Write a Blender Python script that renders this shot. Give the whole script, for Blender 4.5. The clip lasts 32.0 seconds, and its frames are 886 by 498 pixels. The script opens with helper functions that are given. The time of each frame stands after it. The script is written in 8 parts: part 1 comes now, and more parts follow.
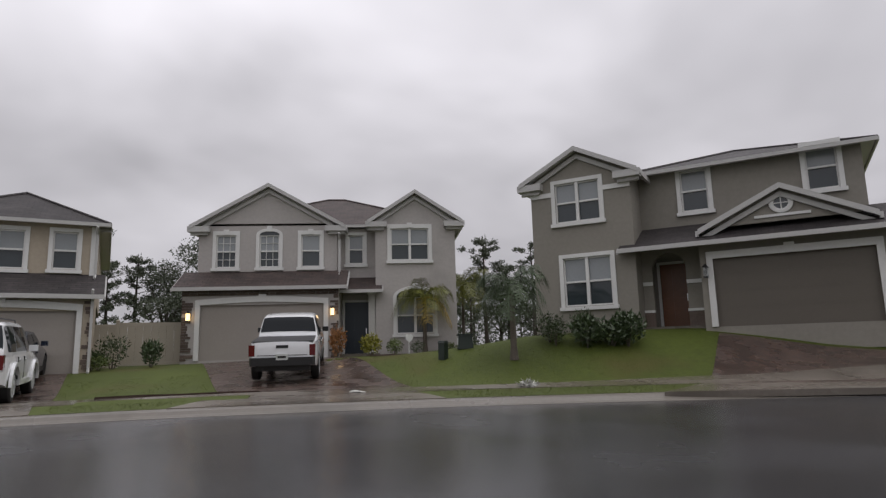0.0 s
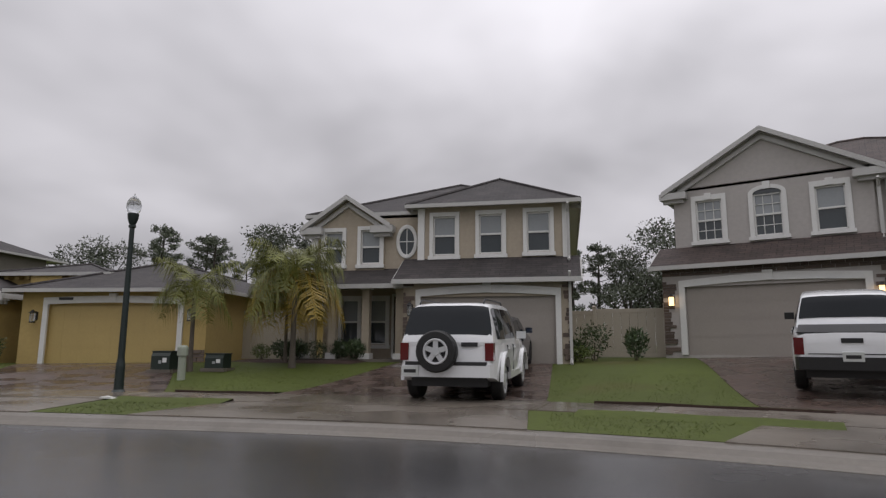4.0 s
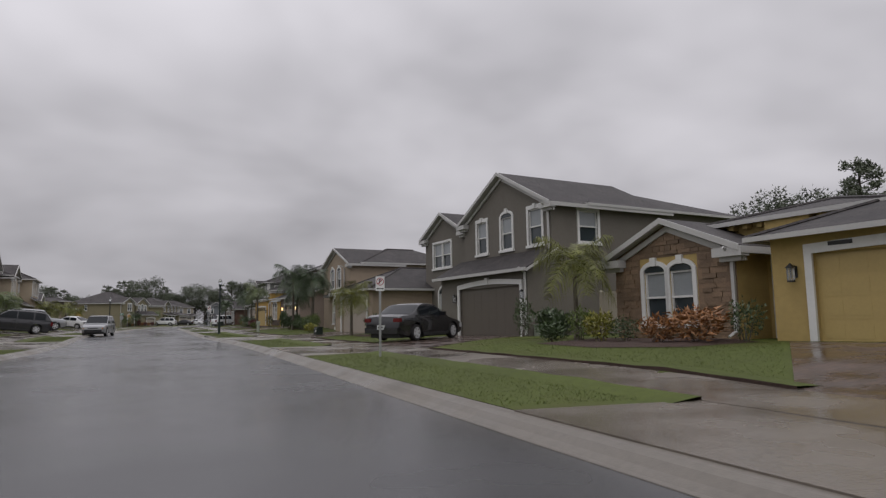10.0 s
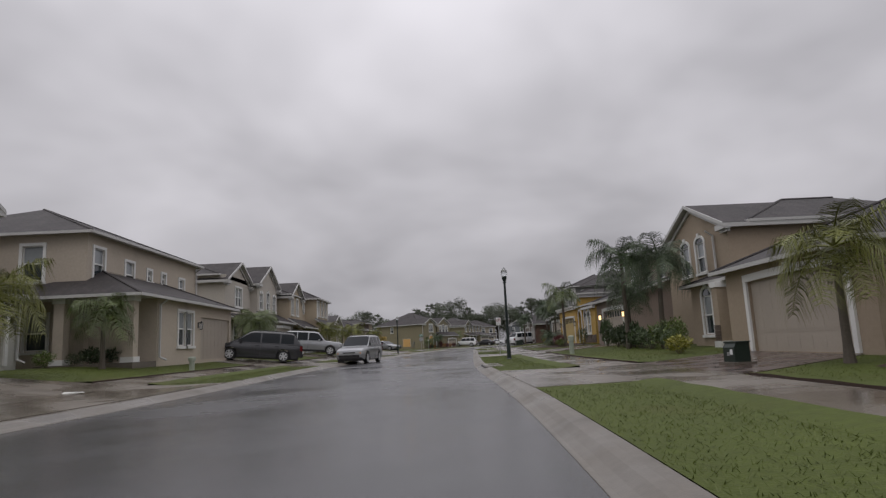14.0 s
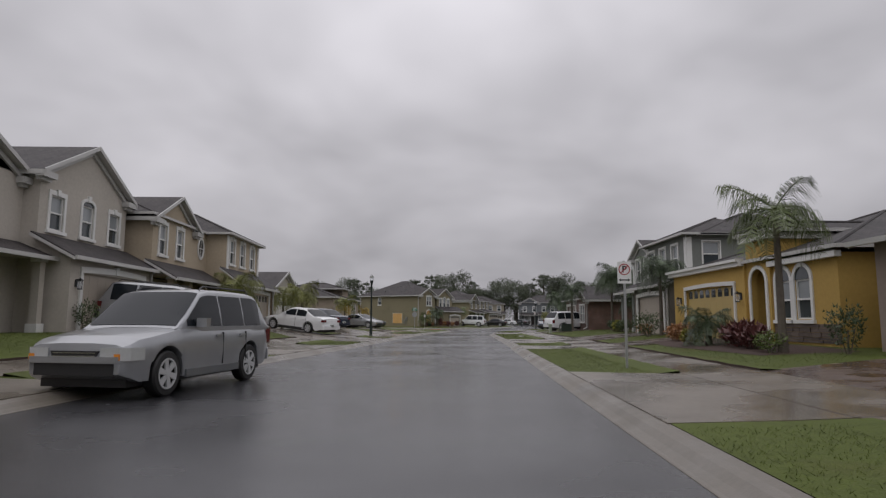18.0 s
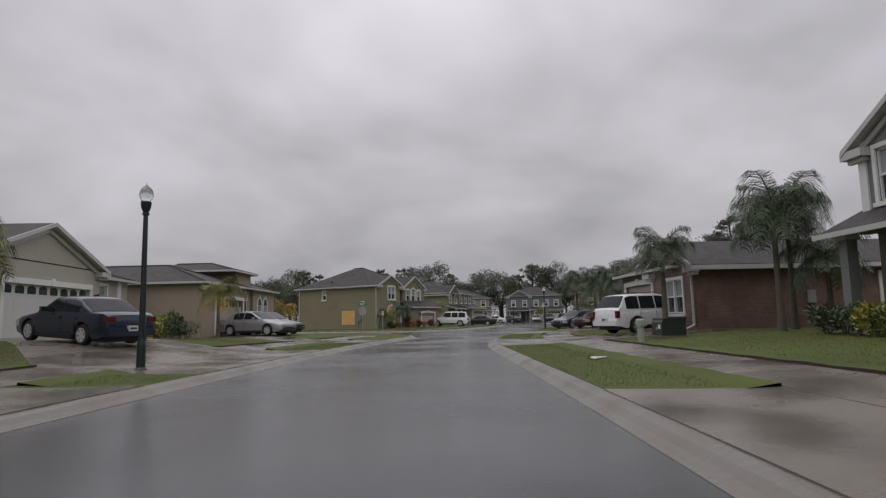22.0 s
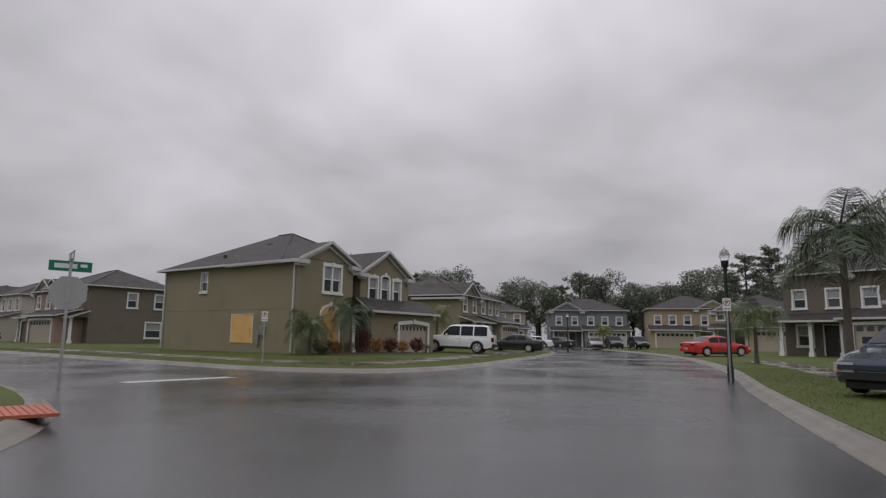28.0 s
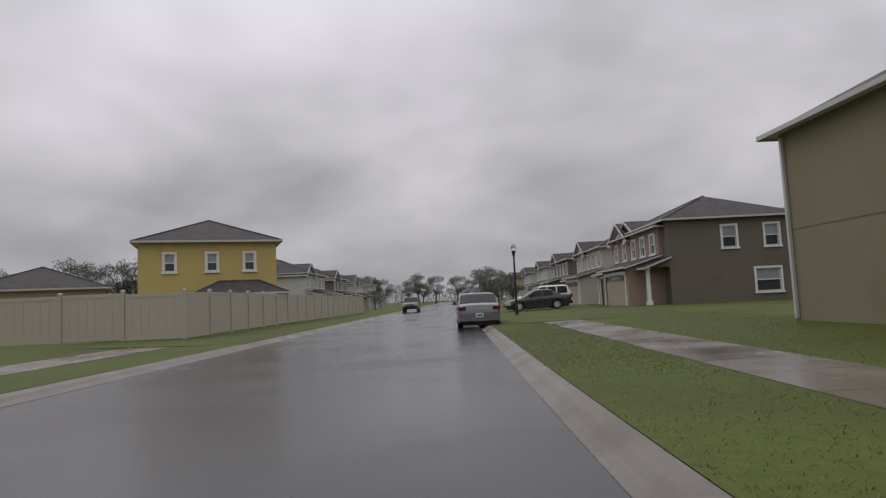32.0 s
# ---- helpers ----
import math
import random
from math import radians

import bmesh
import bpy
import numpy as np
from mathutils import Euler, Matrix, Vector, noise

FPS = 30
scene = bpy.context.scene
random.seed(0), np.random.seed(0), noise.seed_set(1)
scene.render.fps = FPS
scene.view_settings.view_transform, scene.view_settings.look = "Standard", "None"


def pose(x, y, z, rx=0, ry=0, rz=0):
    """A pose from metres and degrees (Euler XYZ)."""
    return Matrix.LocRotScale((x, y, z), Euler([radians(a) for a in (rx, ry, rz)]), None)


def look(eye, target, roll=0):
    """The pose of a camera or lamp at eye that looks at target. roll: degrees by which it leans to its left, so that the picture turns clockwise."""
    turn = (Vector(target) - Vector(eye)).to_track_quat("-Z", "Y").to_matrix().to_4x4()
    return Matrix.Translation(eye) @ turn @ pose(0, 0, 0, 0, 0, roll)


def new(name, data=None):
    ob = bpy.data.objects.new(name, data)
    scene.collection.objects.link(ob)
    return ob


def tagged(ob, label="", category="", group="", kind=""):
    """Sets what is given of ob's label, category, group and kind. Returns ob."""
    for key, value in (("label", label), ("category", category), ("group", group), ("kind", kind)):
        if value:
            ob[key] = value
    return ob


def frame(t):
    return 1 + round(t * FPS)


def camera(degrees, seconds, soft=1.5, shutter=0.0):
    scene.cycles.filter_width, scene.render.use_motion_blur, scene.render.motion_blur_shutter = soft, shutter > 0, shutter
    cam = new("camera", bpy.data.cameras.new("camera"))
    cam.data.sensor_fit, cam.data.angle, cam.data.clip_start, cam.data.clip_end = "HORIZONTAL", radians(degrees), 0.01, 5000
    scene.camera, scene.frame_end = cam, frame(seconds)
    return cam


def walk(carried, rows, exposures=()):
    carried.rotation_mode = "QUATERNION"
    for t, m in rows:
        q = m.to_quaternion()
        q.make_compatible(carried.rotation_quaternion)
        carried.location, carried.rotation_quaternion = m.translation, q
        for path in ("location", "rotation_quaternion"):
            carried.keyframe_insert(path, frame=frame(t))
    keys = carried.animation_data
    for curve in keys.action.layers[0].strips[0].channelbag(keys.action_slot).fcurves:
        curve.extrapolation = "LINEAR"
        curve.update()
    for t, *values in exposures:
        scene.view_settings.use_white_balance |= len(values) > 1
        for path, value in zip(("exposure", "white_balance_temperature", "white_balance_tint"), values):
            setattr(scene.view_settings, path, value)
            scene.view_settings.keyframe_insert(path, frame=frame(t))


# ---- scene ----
# Camera: carried in a car that swings round in the street, drives up it and turns left at the corner.
cam = camera(72.0, 32.0, soft=1.3)
PATH = [
    (0, (-8.171, -8.098, 1.044), (-6.534, -9.201, 1.368), -1.5),
    (0.5, (-7.568, -8.593, 1.054), (-5.784, -9.431, 1.399), -1.3),
    (1, (-6.663, -9.131, 1.000), (-4.770, -9.666, 1.361), -3.8),
    (1.5, (-5.096, -8.887, 1.141), (-3.146, -9.217, 1.439), 0.2),
    (2, (-4.434, -8.439, 1.065), (-2.460, -8.633, 1.322), -0.5),
    (2.5, (-4.054, -8.194, 1.171), (-2.069, -8.239, 1.412), 0.8),
    (4.5, (-2.706, -7.912, 1.112), (-0.761, -7.564, 1.422), -0.6),
    (5, (-2.212, -7.775, 1.381), (-0.302, -7.256, 1.669), -1.1),
    (5.5, (-1.879, -7.541, 1.354), (-0.006, -6.905, 1.652), -1.4),
    (6, (-1.719, -7.376, 1.281), (0.130, -6.671, 1.560), -1.1),
    (6.5, (-1.568, -7.207, 1.267), (0.262, -6.447, 1.531), 0.0),
    (7, (-1.377, -6.977, 1.286), (0.424, -6.143, 1.536), -1.0),
    (7.5, (-1.395, -6.610, 1.216), (0.391, -5.741, 1.457), -3.7),
    (8, (-1.162, -6.021, 1.171), (0.554, -5.011, 1.354), 0.1),
    (8.5, (-0.308, -4.869, 1.071), (1.247, -3.622, 1.237), -1.7),
    (9, (0.075, -3.860, 1.053), (1.425, -2.397, 1.241), -0.5),
    (9.5, (1.399, -1.772, 1.072), (2.563, -0.161, 1.300), -0.8),
    (10, (1.919, -0.709, 1.091), (2.863, 1.040, 1.315), -0.9),
    (10.5, (3.154, 2.476, 1.051), (3.865, 4.329, 1.299), -0.9),
    (11, (3.615, 4.056, 1.098), (4.093, 5.980, 1.366), -3.5),
    (11.5, (4.134, 6.427, 1.016), (4.485, 8.374, 1.304), -3.7),
    (12, (4.777, 9.017, 1.025), (5.045, 10.976, 1.323), -3.2),
    (12.5, (5.108, 11.778, 0.997), (5.282, 13.745, 1.311), -2.4),
    (13, (5.430, 14.514, 0.936), (5.497, 16.489, 1.243), -2.4),
    (13.5, (5.706, 17.118, 0.880), (5.746, 19.092, 1.194), -3.2),
    (15.5, (5.080, 29.854, 1.152), (5.129, 31.833, 1.431), -0.4),
    (16, (5.163, 33.414, 1.139), (5.229, 35.393, 1.416), -2.8),
    (16.5, (5.264, 37.052, 1.180), (5.307, 39.034, 1.445), -1.2),
    (17, (5.361, 40.632, 1.179), (5.395, 42.615, 1.434), -0.2),
    (17.5, (5.603, 44.143, 1.117), (5.630, 46.128, 1.360), 0.7),
    (18, (5.641, 47.783, 1.176), (5.673, 49.769, 1.410), 0.2),
    (18.5, (5.731, 51.065, 1.185), (5.781, 53.050, 1.425), 0.2),
    (19, (5.988, 54.651, 1.111), (6.055, 56.633, 1.372), -0.3),
    (19.5, (6.252, 58.021, 1.073), (6.330, 60.002, 1.339), -1.2),
    (20, (6.555, 61.512, 1.177), (6.636, 63.496, 1.419), -1.3),
    (20.5, (6.671, 64.930, 1.119), (6.766, 66.913, 1.360), -0.7),
    (21, (6.908, 68.493, 1.142), (7.010, 70.476, 1.385), -1.1),
    (21.5, (7.198, 71.850, 1.089), (7.298, 73.833, 1.327), -1.0),
    (22, (7.410, 75.221, 1.090), (7.515, 77.205, 1.321), -1.3),
    (22.5, (7.604, 78.407, 0.962), (7.723, 80.390, 1.197), -1.1),
    (23, (7.975, 82.055, 0.959), (8.107, 84.037, 1.187), -3.1),
    (23.5, (8.256, 85.277, 0.993), (8.382, 87.257, 1.247), -0.6),
    (24, (8.774, 88.643, 0.910), (8.899, 90.614, 1.230), -1.0),
    (24.5, (8.963, 91.627, 0.945), (9.123, 93.599, 1.232), -2.3),
    (25, (9.188, 94.899, 0.911), (9.358, 96.871, 1.199), -0.5),
    (25.5, (9.072, 99.517, 1.026), (9.278, 101.478, 1.359), -0.1),
    (27.5, (10.867, 110.452, 1.172), (11.029, 112.423, 1.469), 0.7),
    (28, (11.203, 113.655, 1.120), (11.207, 115.634, 1.413), 0.8),
    (28.5, (10.355, 117.647, 1.230), (10.222, 119.621, 1.517), 2.1),
    (29, (9.370, 121.473, 1.229), (9.072, 123.431, 1.510), 2.1),
    (29.5, (8.329, 124.305, 1.168), (7.811, 126.219, 1.427), 0.9),
    (30, (7.188, 126.722, 1.154), (6.388, 128.539, 1.392), -0.4),
    (30.5, (5.76, 129.15, 1.140), (4.717, 130.839, 1.375), -1.5),
    (31, (4.205, 131.649, 1.144), (2.937, 133.182, 1.322), -2.9),
    (31.5, (2.337, 134.141, 1.136), (0.891, 135.505, 1.326), -2.7),
    (32, (0.496, 136.386, 1.202), (-1.090, 137.588, 1.370), -2.7),
]
walk(cam, [(t, look(eye, target, roll)) for t, eye, target, roll in PATH], [(0.0, -0.34), (2.5, -0.34), (5.5, -0.42), (32.0, -0.45)])

# World: a closed overcast sky, brighter towards the zenith, with long soft cloud forms.
world = bpy.data.worlds.new("overcast")
scene.world = world
world.use_nodes = True
wn, wl = world.node_tree.nodes, world.node_tree.links
wn.clear()
w_out = wn.new("ShaderNodeOutputWorld")
w_bg = wn.new("ShaderNodeBackground")
w_co = wn.new("ShaderNodeTexCoord")
w_sep = wn.new("ShaderNodeSeparateXYZ")
wl.new(w_co.outputs["Generated"], w_sep.inputs[0])


def w_math(op, a, b=None):
    n = wn.new("ShaderNodeMath")
    n.operation = op
    for i, v in enumerate((a, b)):
        if v is None:
            continue
        if isinstance(v, (int, float)):
            n.inputs[i].default_value = v
        else:
            wl.new(v, n.inputs[i])
    return n.outputs[0]


w_up = w_math("MAXIMUM", w_sep.outputs[2], 0.0)
w_den = w_math("ADD", w_up, 0.34)
w_cmb = wn.new("ShaderNodeCombineXYZ")
wl.new(w_math("DIVIDE", w_sep.outputs[0], w_den), w_cmb.inputs[0])
wl.new(w_math("DIVIDE", w_sep.outputs[1], w_den), w_cmb.inputs[1])
w_noise = wn.new("ShaderNodeTexNoise")
w_noise.inputs["Scale"].default_value = 1.5
w_noise.inputs["Detail"].default_value = 3.5
w_noise.inputs["Roughness"].default_value = 0.5
w_noise.inputs["Distortion"].default_value = 0.2
wl.new(w_cmb.outputs[0], w_noise.inputs["Vector"])
w_ramp = wn.new("ShaderNodeValToRGB")
w_ramp.color_ramp.elements[0].position, w_ramp.color_ramp.elements[0].color = 0.30, (0.71, 0.695, 0.745, 1)
w_ramp.color_ramp.elements[1].position, w_ramp.color_ramp.elements[1].color = 0.70, (1.235, 1.205, 1.285, 1)
wl.new(w_noise.outputs[0], w_ramp.inputs[0])
w_lum = w_math("ADD", w_math("MULTIPLY", w_math("POWER", w_up, 1.2), 1.15), 0.50)
w_mul = wn.new("ShaderNodeVectorMath")
w_mul.operation = "SCALE"
wl.new(w_ramp.outputs[0], w_mul.inputs[0])
wl.new(w_lum, w_mul.inputs["Scale"])
wl.new(w_mul.outputs[0], w_bg.inputs["Color"])
w_bg.inputs["Strength"].default_value = 1.0
wl.new(w_bg.outputs[0], w_out.inputs["Surface"])

# The veiled sun, high and very wide.
sun = new("sun", bpy.data.lights.new("sun", "SUN"))
sun.data.energy, sun.data.angle, sun.data.color = 0.75, radians(60), (1.0, 0.97, 0.93)
sun.matrix_world = look((0, 0, 60), (14, 22, 0))

# ---------- materials ----------
def mat_base(name, rough=0.6, metal=0.0):
    m = bpy.data.materials.new(name)
    m.use_nodes = True
    nt = m.node_tree
    bs = nt.nodes["Principled BSDF"]
    bs.inputs["Roughness"].default_value = rough
    bs.inputs["Metallic"].default_value = metal
    return m, nt, bs


def surface(name, col, rough=0.6, metal=0.0, var=0.12, big=0.6, fine=18.0, bump=0.0, bscale=60.0, stain=None, random_tint=0.0, spec=None, rvar=0.0, coat=0.0):
    """A painted, mineral or organic surface with variation at two scales, fine relief and optional stains."""
    m, nt, bs = mat_base(name, rough, metal)
    N, L = nt.nodes, nt.links
    tc = N.new("ShaderNodeTexCoord")
    n1, n2 = N.new("ShaderNodeTexNoise"), N.new("ShaderNodeTexNoise")
    n1.inputs["Scale"].default_value, n2.inputs["Scale"].default_value = big, fine
    n1.inputs["Detail"].default_value = n2.inputs["Detail"].default_value = 4.0
    L.new(tc.outputs["Object"], n1.inputs["Vector"]), L.new(tc.outputs["Object"], n2.inputs["Vector"])
    add = N.new("ShaderNodeMath")
    add.operation = "ADD"
    L.new(n1.outputs[0], add.inputs[0]), L.new(n2.outputs[0], add.inputs[1])
    mr = N.new("ShaderNodeMapRange")
    mr.inputs["From Min"].default_value, mr.inputs["From Max"].default_value = 0.6, 1.4
    mr.inputs["To Min"].default_value, mr.inputs["To Max"].default_value = 1 - var, 1 + var
    L.new(add.outputs[0], mr.inputs["Value"])
    sc = N.new("ShaderNodeVectorMath")
    sc.operation = "SCALE"
    sc.inputs[0].default_value = col[:3]
    L.new(mr.outputs[0], sc.inputs["Scale"])
    out = sc.outputs[0]
    if stain:
        n3, r3, mx = N.new("ShaderNodeTexNoise"), N.new("ShaderNodeValToRGB"), N.new("ShaderNodeMix")
        n3.inputs["Scale"].default_value, n3.inputs["Detail"].default_value = stain[1], 6.0
        L.new(tc.outputs["Object"], n3.inputs["Vector"])
        r3.color_ramp.elements[0].position, r3.color_ramp.elements[1].position = stain[2], stain[2] + 0.18
        L.new(n3.outputs[0], r3.inputs[0])
        mx.data_type = "RGBA"
        L.new(r3.outputs[0], mx.inputs["Factor"]), L.new(out, mx.inputs[6])
        mx.inputs[7].default_value = (*stain[0], 1)
        out = mx.outputs[2]
    if random_tint:
        oi, mr2, s2 = N.new("ShaderNodeObjectInfo"), N.new("ShaderNodeMapRange"), N.new("ShaderNodeVectorMath")
        gi, ad = N.new("ShaderNodeNewGeometry"), N.new("ShaderNodeMath")
        ad.operation = "ADD"
        L.new(oi.outputs["Random"], ad.inputs[0]), L.new(gi.outputs["Random Per Island"], ad.inputs[1])
        mr2.inputs["From Max"].default_value = 2.0
        mr2.inputs["To Min"].default_value, mr2.inputs["To Max"].default_value = 1 - random_tint, 1 + random_tint
        L.new(ad.outputs[0], mr2.inputs["Value"])
        s2.operation = "SCALE"
        L.new(out, s2.inputs[0]), L.new(mr2.outputs[0], s2.inputs["Scale"])
        out = s2.outputs[0]
    L.new(out, bs.inputs["Base Color"])
    if rvar:
        mr3 = N.new("ShaderNodeMapRange")
        mr3.inputs["From Min"].default_value, mr3.inputs["From Max"].default_value = 0.35, 0.65
        mr3.inputs["To Min"].default_value, mr3.inputs["To Max"].default_value = max(0.03, rough - rvar), rough + rvar
        L.new(n1.outputs[0], mr3.inputs["Value"]), L.new(mr3.outputs[0], bs.inputs["Roughness"])
    if bump:
        nb, b = N.new("ShaderNodeTexNoise"), N.new("ShaderNodeBump")
        nb.inputs["Scale"].default_value, nb.inputs["Detail"].default_value = bscale, 3.0
        L.new(tc.outputs["Object"], nb.inputs["Vector"]), L.new(nb.outputs[0], b.inputs["Height"])
        b.inputs["Strength"].default_value, b.inputs["Distance"].default_value = bump, 0.02
        L.new(b.outputs[0], bs.inputs["Normal"])
    if spec is not None:
        bs.inputs["Specular IOR Level"].default_value = spec
    if coat:
        bs.inputs["Coat Weight"].default_value, bs.inputs["Coat Roughness"].default_value = coat, 0.04
    return m


def brickwork(name, c1, c2, mortar, bw, bh, rough=0.5, msize=0.012, bump=0.5, axes=(0, 1), rvar=0.0, spec=0.5):
    """Coursed pieces (shingles, pavers, block) with sunk joints, at their real size."""
    m, nt, bs = mat_base(name, rough)
    bs.inputs["Specular IOR Level"].default_value = spec
    N, L = nt.nodes, nt.links
    tc, sp, cb, bt, nz = N.new("ShaderNodeTexCoord"), N.new("ShaderNodeSeparateXYZ"), N.new("ShaderNodeCombineXYZ"), N.new("ShaderNodeTexBrick"), N.new("ShaderNodeTexNoise")
    L.new(tc.outputs["Object"], sp.inputs[0])
    L.new(sp.outputs[axes[0]], cb.inputs[0]), L.new(sp.outputs[axes[1]], cb.inputs[1])
    L.new(cb.outputs[0], bt.inputs["Vector"])
    bt.inputs["Scale"].default_value = 1.0
    bt.inputs["Brick Width"].default_value, bt.inputs["Row Height"].default_value, bt.inputs["Mortar Size"].default_value = bw, bh, msize
    bt.inputs["Color1"].default_value, bt.inputs["Color2"].default_value, bt.inputs["Mortar"].default_value = (*c1, 1), (*c2, 1), (*mortar, 1)
    bt.inputs["Bias"].default_value = 0.0
    nz.inputs["Scale"].default_value, nz.inputs["Detail"].default_value = 1.3, 5.0
    L.new(tc.outputs["Object"], nz.inputs["Vector"])
    mr, sc, b = N.new("ShaderNodeMapRange"), N.new("ShaderNodeVectorMath"), N.new("ShaderNodeBump")
    mr.inputs["From Min"].default_value, mr.inputs["From Max"].default_value = 0.3, 0.7
    mr.inputs["To Min"].default_value, mr.inputs["To Max"].default_value = 0.72, 1.25
    L.new(nz.outputs[0], mr.inputs["Value"])
    sc.operation = "SCALE"
    L.new(bt.outputs["Color"], sc.inputs[0]), L.new(mr.outputs[0], sc.inputs["Scale"])
    L.new(sc.outputs[0], bs.inputs["Base Color"])
    b.inputs["Strength"].default_value, b.inputs["Distance"].default_value = bump, 0.01
    b.invert = True
    L.new(bt.outputs["Fac"], b.inputs["Height"]), L.new(b.outputs[0], bs.inputs["Normal"])
    if rvar:
        mr3 = N.new("ShaderNodeMapRange")
        mr3.inputs["From Min"].default_value, mr3.inputs["From Max"].default_value = 0.35, 0.65
        mr3.inputs["To Min"].default_value, mr3.inputs["To Max"].default_value = max(0.04, rough - rvar), rough + rvar
        L.new(nz.outputs[0], mr3.inputs["Value"]), L.new(mr3.outputs[0], bs.inputs["Roughness"])
    return m


def stucco(name, col):
    return surface(name, col, 0.85, var=0.10, big=0.35, fine=9.0, bump=0.35, bscale=45.0, stain=([c * 0.82 for c in col], 0.5, 0.60))


M_WHITE = surface("white_trim_paint", (0.68, 0.68, 0.66), 0.5, var=0.06, big=1.5, bump=0.06)
M_FASCIA = surface("white_aluminium_fascia", (0.47, 0.465, 0.45), 0.4, var=0.07, big=1.0)
M_SOFFIT = surface("white_vented_soffit", (0.62, 0.615, 0.60), 0.55, var=0.05, big=1.2)
M_GREYTRIM = surface("grey_trim_paint", (0.50, 0.49, 0.46), 0.55, var=0.06, big=1.5)
M_SHINGLE = brickwork("wet_brown_shingles", (0.056, 0.049, 0.048), (0.036, 0.032, 0.033), (0.02, 0.018, 0.018), 0.33, 0.145, 0.62, 0.010, 0.6, spec=0.25)
M_SHINGLE_B = brickwork("wet_red_brown_shingles", (0.085, 0.062, 0.055), (0.055, 0.043, 0.040), (0.022, 0.018, 0.018), 0.33, 0.145, 0.62, 0.010, 0.6, spec=0.25)
M_STONE = surface("ledge_stone", (0.20, 0.135, 0.085), 0.6, var=0.30, big=3.0, fine=25.0, bump=0.5, bscale=40, random_tint=0.45)
M_STONE_GREY = surface("brown_ledge_stone", (0.115, 0.085, 0.068), 0.6, var=0.28, big=3.0, fine=25.0, bump=0.5, bscale=40, random_tint=0.40)
M_GLASS = surface("dark_window_glass", (0.035, 0.045, 0.050), 0.04, var=0.10, big=0.8, spec=0.7)
M_BLIND = surface("blinds_behind_glass", (0.27, 0.29, 0.30), 0.08, var=0.06, big=2.0, spec=0.7)
M_DOORBLUE = surface("dark_blue_door_paint", (0.018, 0.030, 0.045), 0.35, var=0.1)
M_DOORWOOD = surface("varnished_wood_door", (0.19, 0.075, 0.032), 0.35, var=0.25, big=1.2, fine=30)
M_DOORDARK = surface("dark_brown_door", (0.030, 0.022, 0.018), 0.4, var=0.15)
M_DARK = surface("black_metal_paint", (0.014, 0.015, 0.015), 0.35, var=0.15, big=2.0)
M_POLE = surface("dark_green_pole_paint", (0.013, 0.022, 0.020), 0.35, var=0.2, big=2.0)
M_GLOBE = surface("frosted_lamp_globe", (0.80, 0.82, 0.84), 0.25, var=0.05)
M_GLOBE.node_tree.nodes["Principled BSDF"].inputs["Transmission Weight"].default_value = 0.85
M_GALV = surface("galvanised_steel", (0.42, 0.43, 0.43), 0.4, 0.7, var=0.15, big=4.0)
M_UTILGREY = surface("weathered_grey_box_paint", (0.19, 0.19, 0.165), 0.5, var=0.12, big=3.0)
M_SIGN = surface("white_sign_sheet", (0.72, 0.73, 0.72), 0.35, var=0.05)
M_SIGNRED = surface("red_sign_ink", (0.33, 0.022, 0.035), 0.4, var=0.05)
M_SIGNBLACK = surface("black_sign_ink", (0.02, 0.02, 0.02), 0.4, var=0.05)
M_SIGNGREEN = surface("green_street_sign_sheet", (0.0, 0.16, 0.09), 0.35, var=0.05)
M_SIGNBACK = surface("bare_sign_back", (0.40, 0.41, 0.41), 0.4, 0.5, var=0.1)
M_VINYL = surface("tan_vinyl_fence", (0.42, 0.38, 0.31), 0.5, var=0.08, big=0.8, stain=((0.30, 0.27, 0.22), 0.6, 0.6))
M_VINYLW = surface("pale_vinyl_fence", (0.55, 0.55, 0.50), 0.5, var=0.08, big=0.8, stain=((0.36, 0.37, 0.31), 0.6, 0.58))
M_ASPHALT = surface("wet_asphalt", (0.040, 0.040, 0.043), 0.20, var=0.25, big=0.25, fine=40, bump=0.10, bscale=90, rvar=0.12, stain=((0.022, 0.022, 0.024), 0.35, 0.52), spec=0.5)
M_CONCRETE = surface("wet_concrete", (0.150, 0.130, 0.108), 0.23, var=0.18, big=0.5, fine=14, bump=0.10, bscale=60, rvar=0.17, stain=((0.085, 0.072, 0.058), 0.45, 0.52))
M_KERB = surface("wet_kerb_concrete", (0.135, 0.120, 0.100), 0.38, var=0.18, big=0.6, fine=14, bump=0.10, rvar=0.15, stain=((0.085, 0.076, 0.062), 0.7, 0.55))
M_PAVER = brickwork("wet_brown_pavers", (0.098, 0.064, 0.050), (0.064, 0.045, 0.038), (0.04, 0.032, 0.028), 0.24, 0.12, 0.28, 0.008, 0.5, rvar=0.16)
M_BRICKWALL = brickwork("red_brown_brick_wall", (0.185, 0.088, 0.064), (0.125, 0.062, 0.048), (0.15, 0.125, 0.105), 0.22, 0.075, 0.7, 0.010, 0.5, axes=(1, 2))
M_PAINTLINE = surface("worn_white_road_paint", (0.44, 0.43, 0.41), 0.4, var=0.25, big=2.0, stain=((0.13, 0.13, 0.13), 5.0, 0.54))
M_RUST = surface("red_warning_tile", (0.36, 0.10, 0.055), 0.5, var=0.15, big=3.0)
M_GRASS = surface("wet_lawn", (0.062, 0.081, 0.012), 0.75, var=0.30, big=0.30, fine=7.0, bump=0.7, bscale=30.0, stain=((0.070, 0.066, 0.015), 0.35, 0.56), spec=0.25)
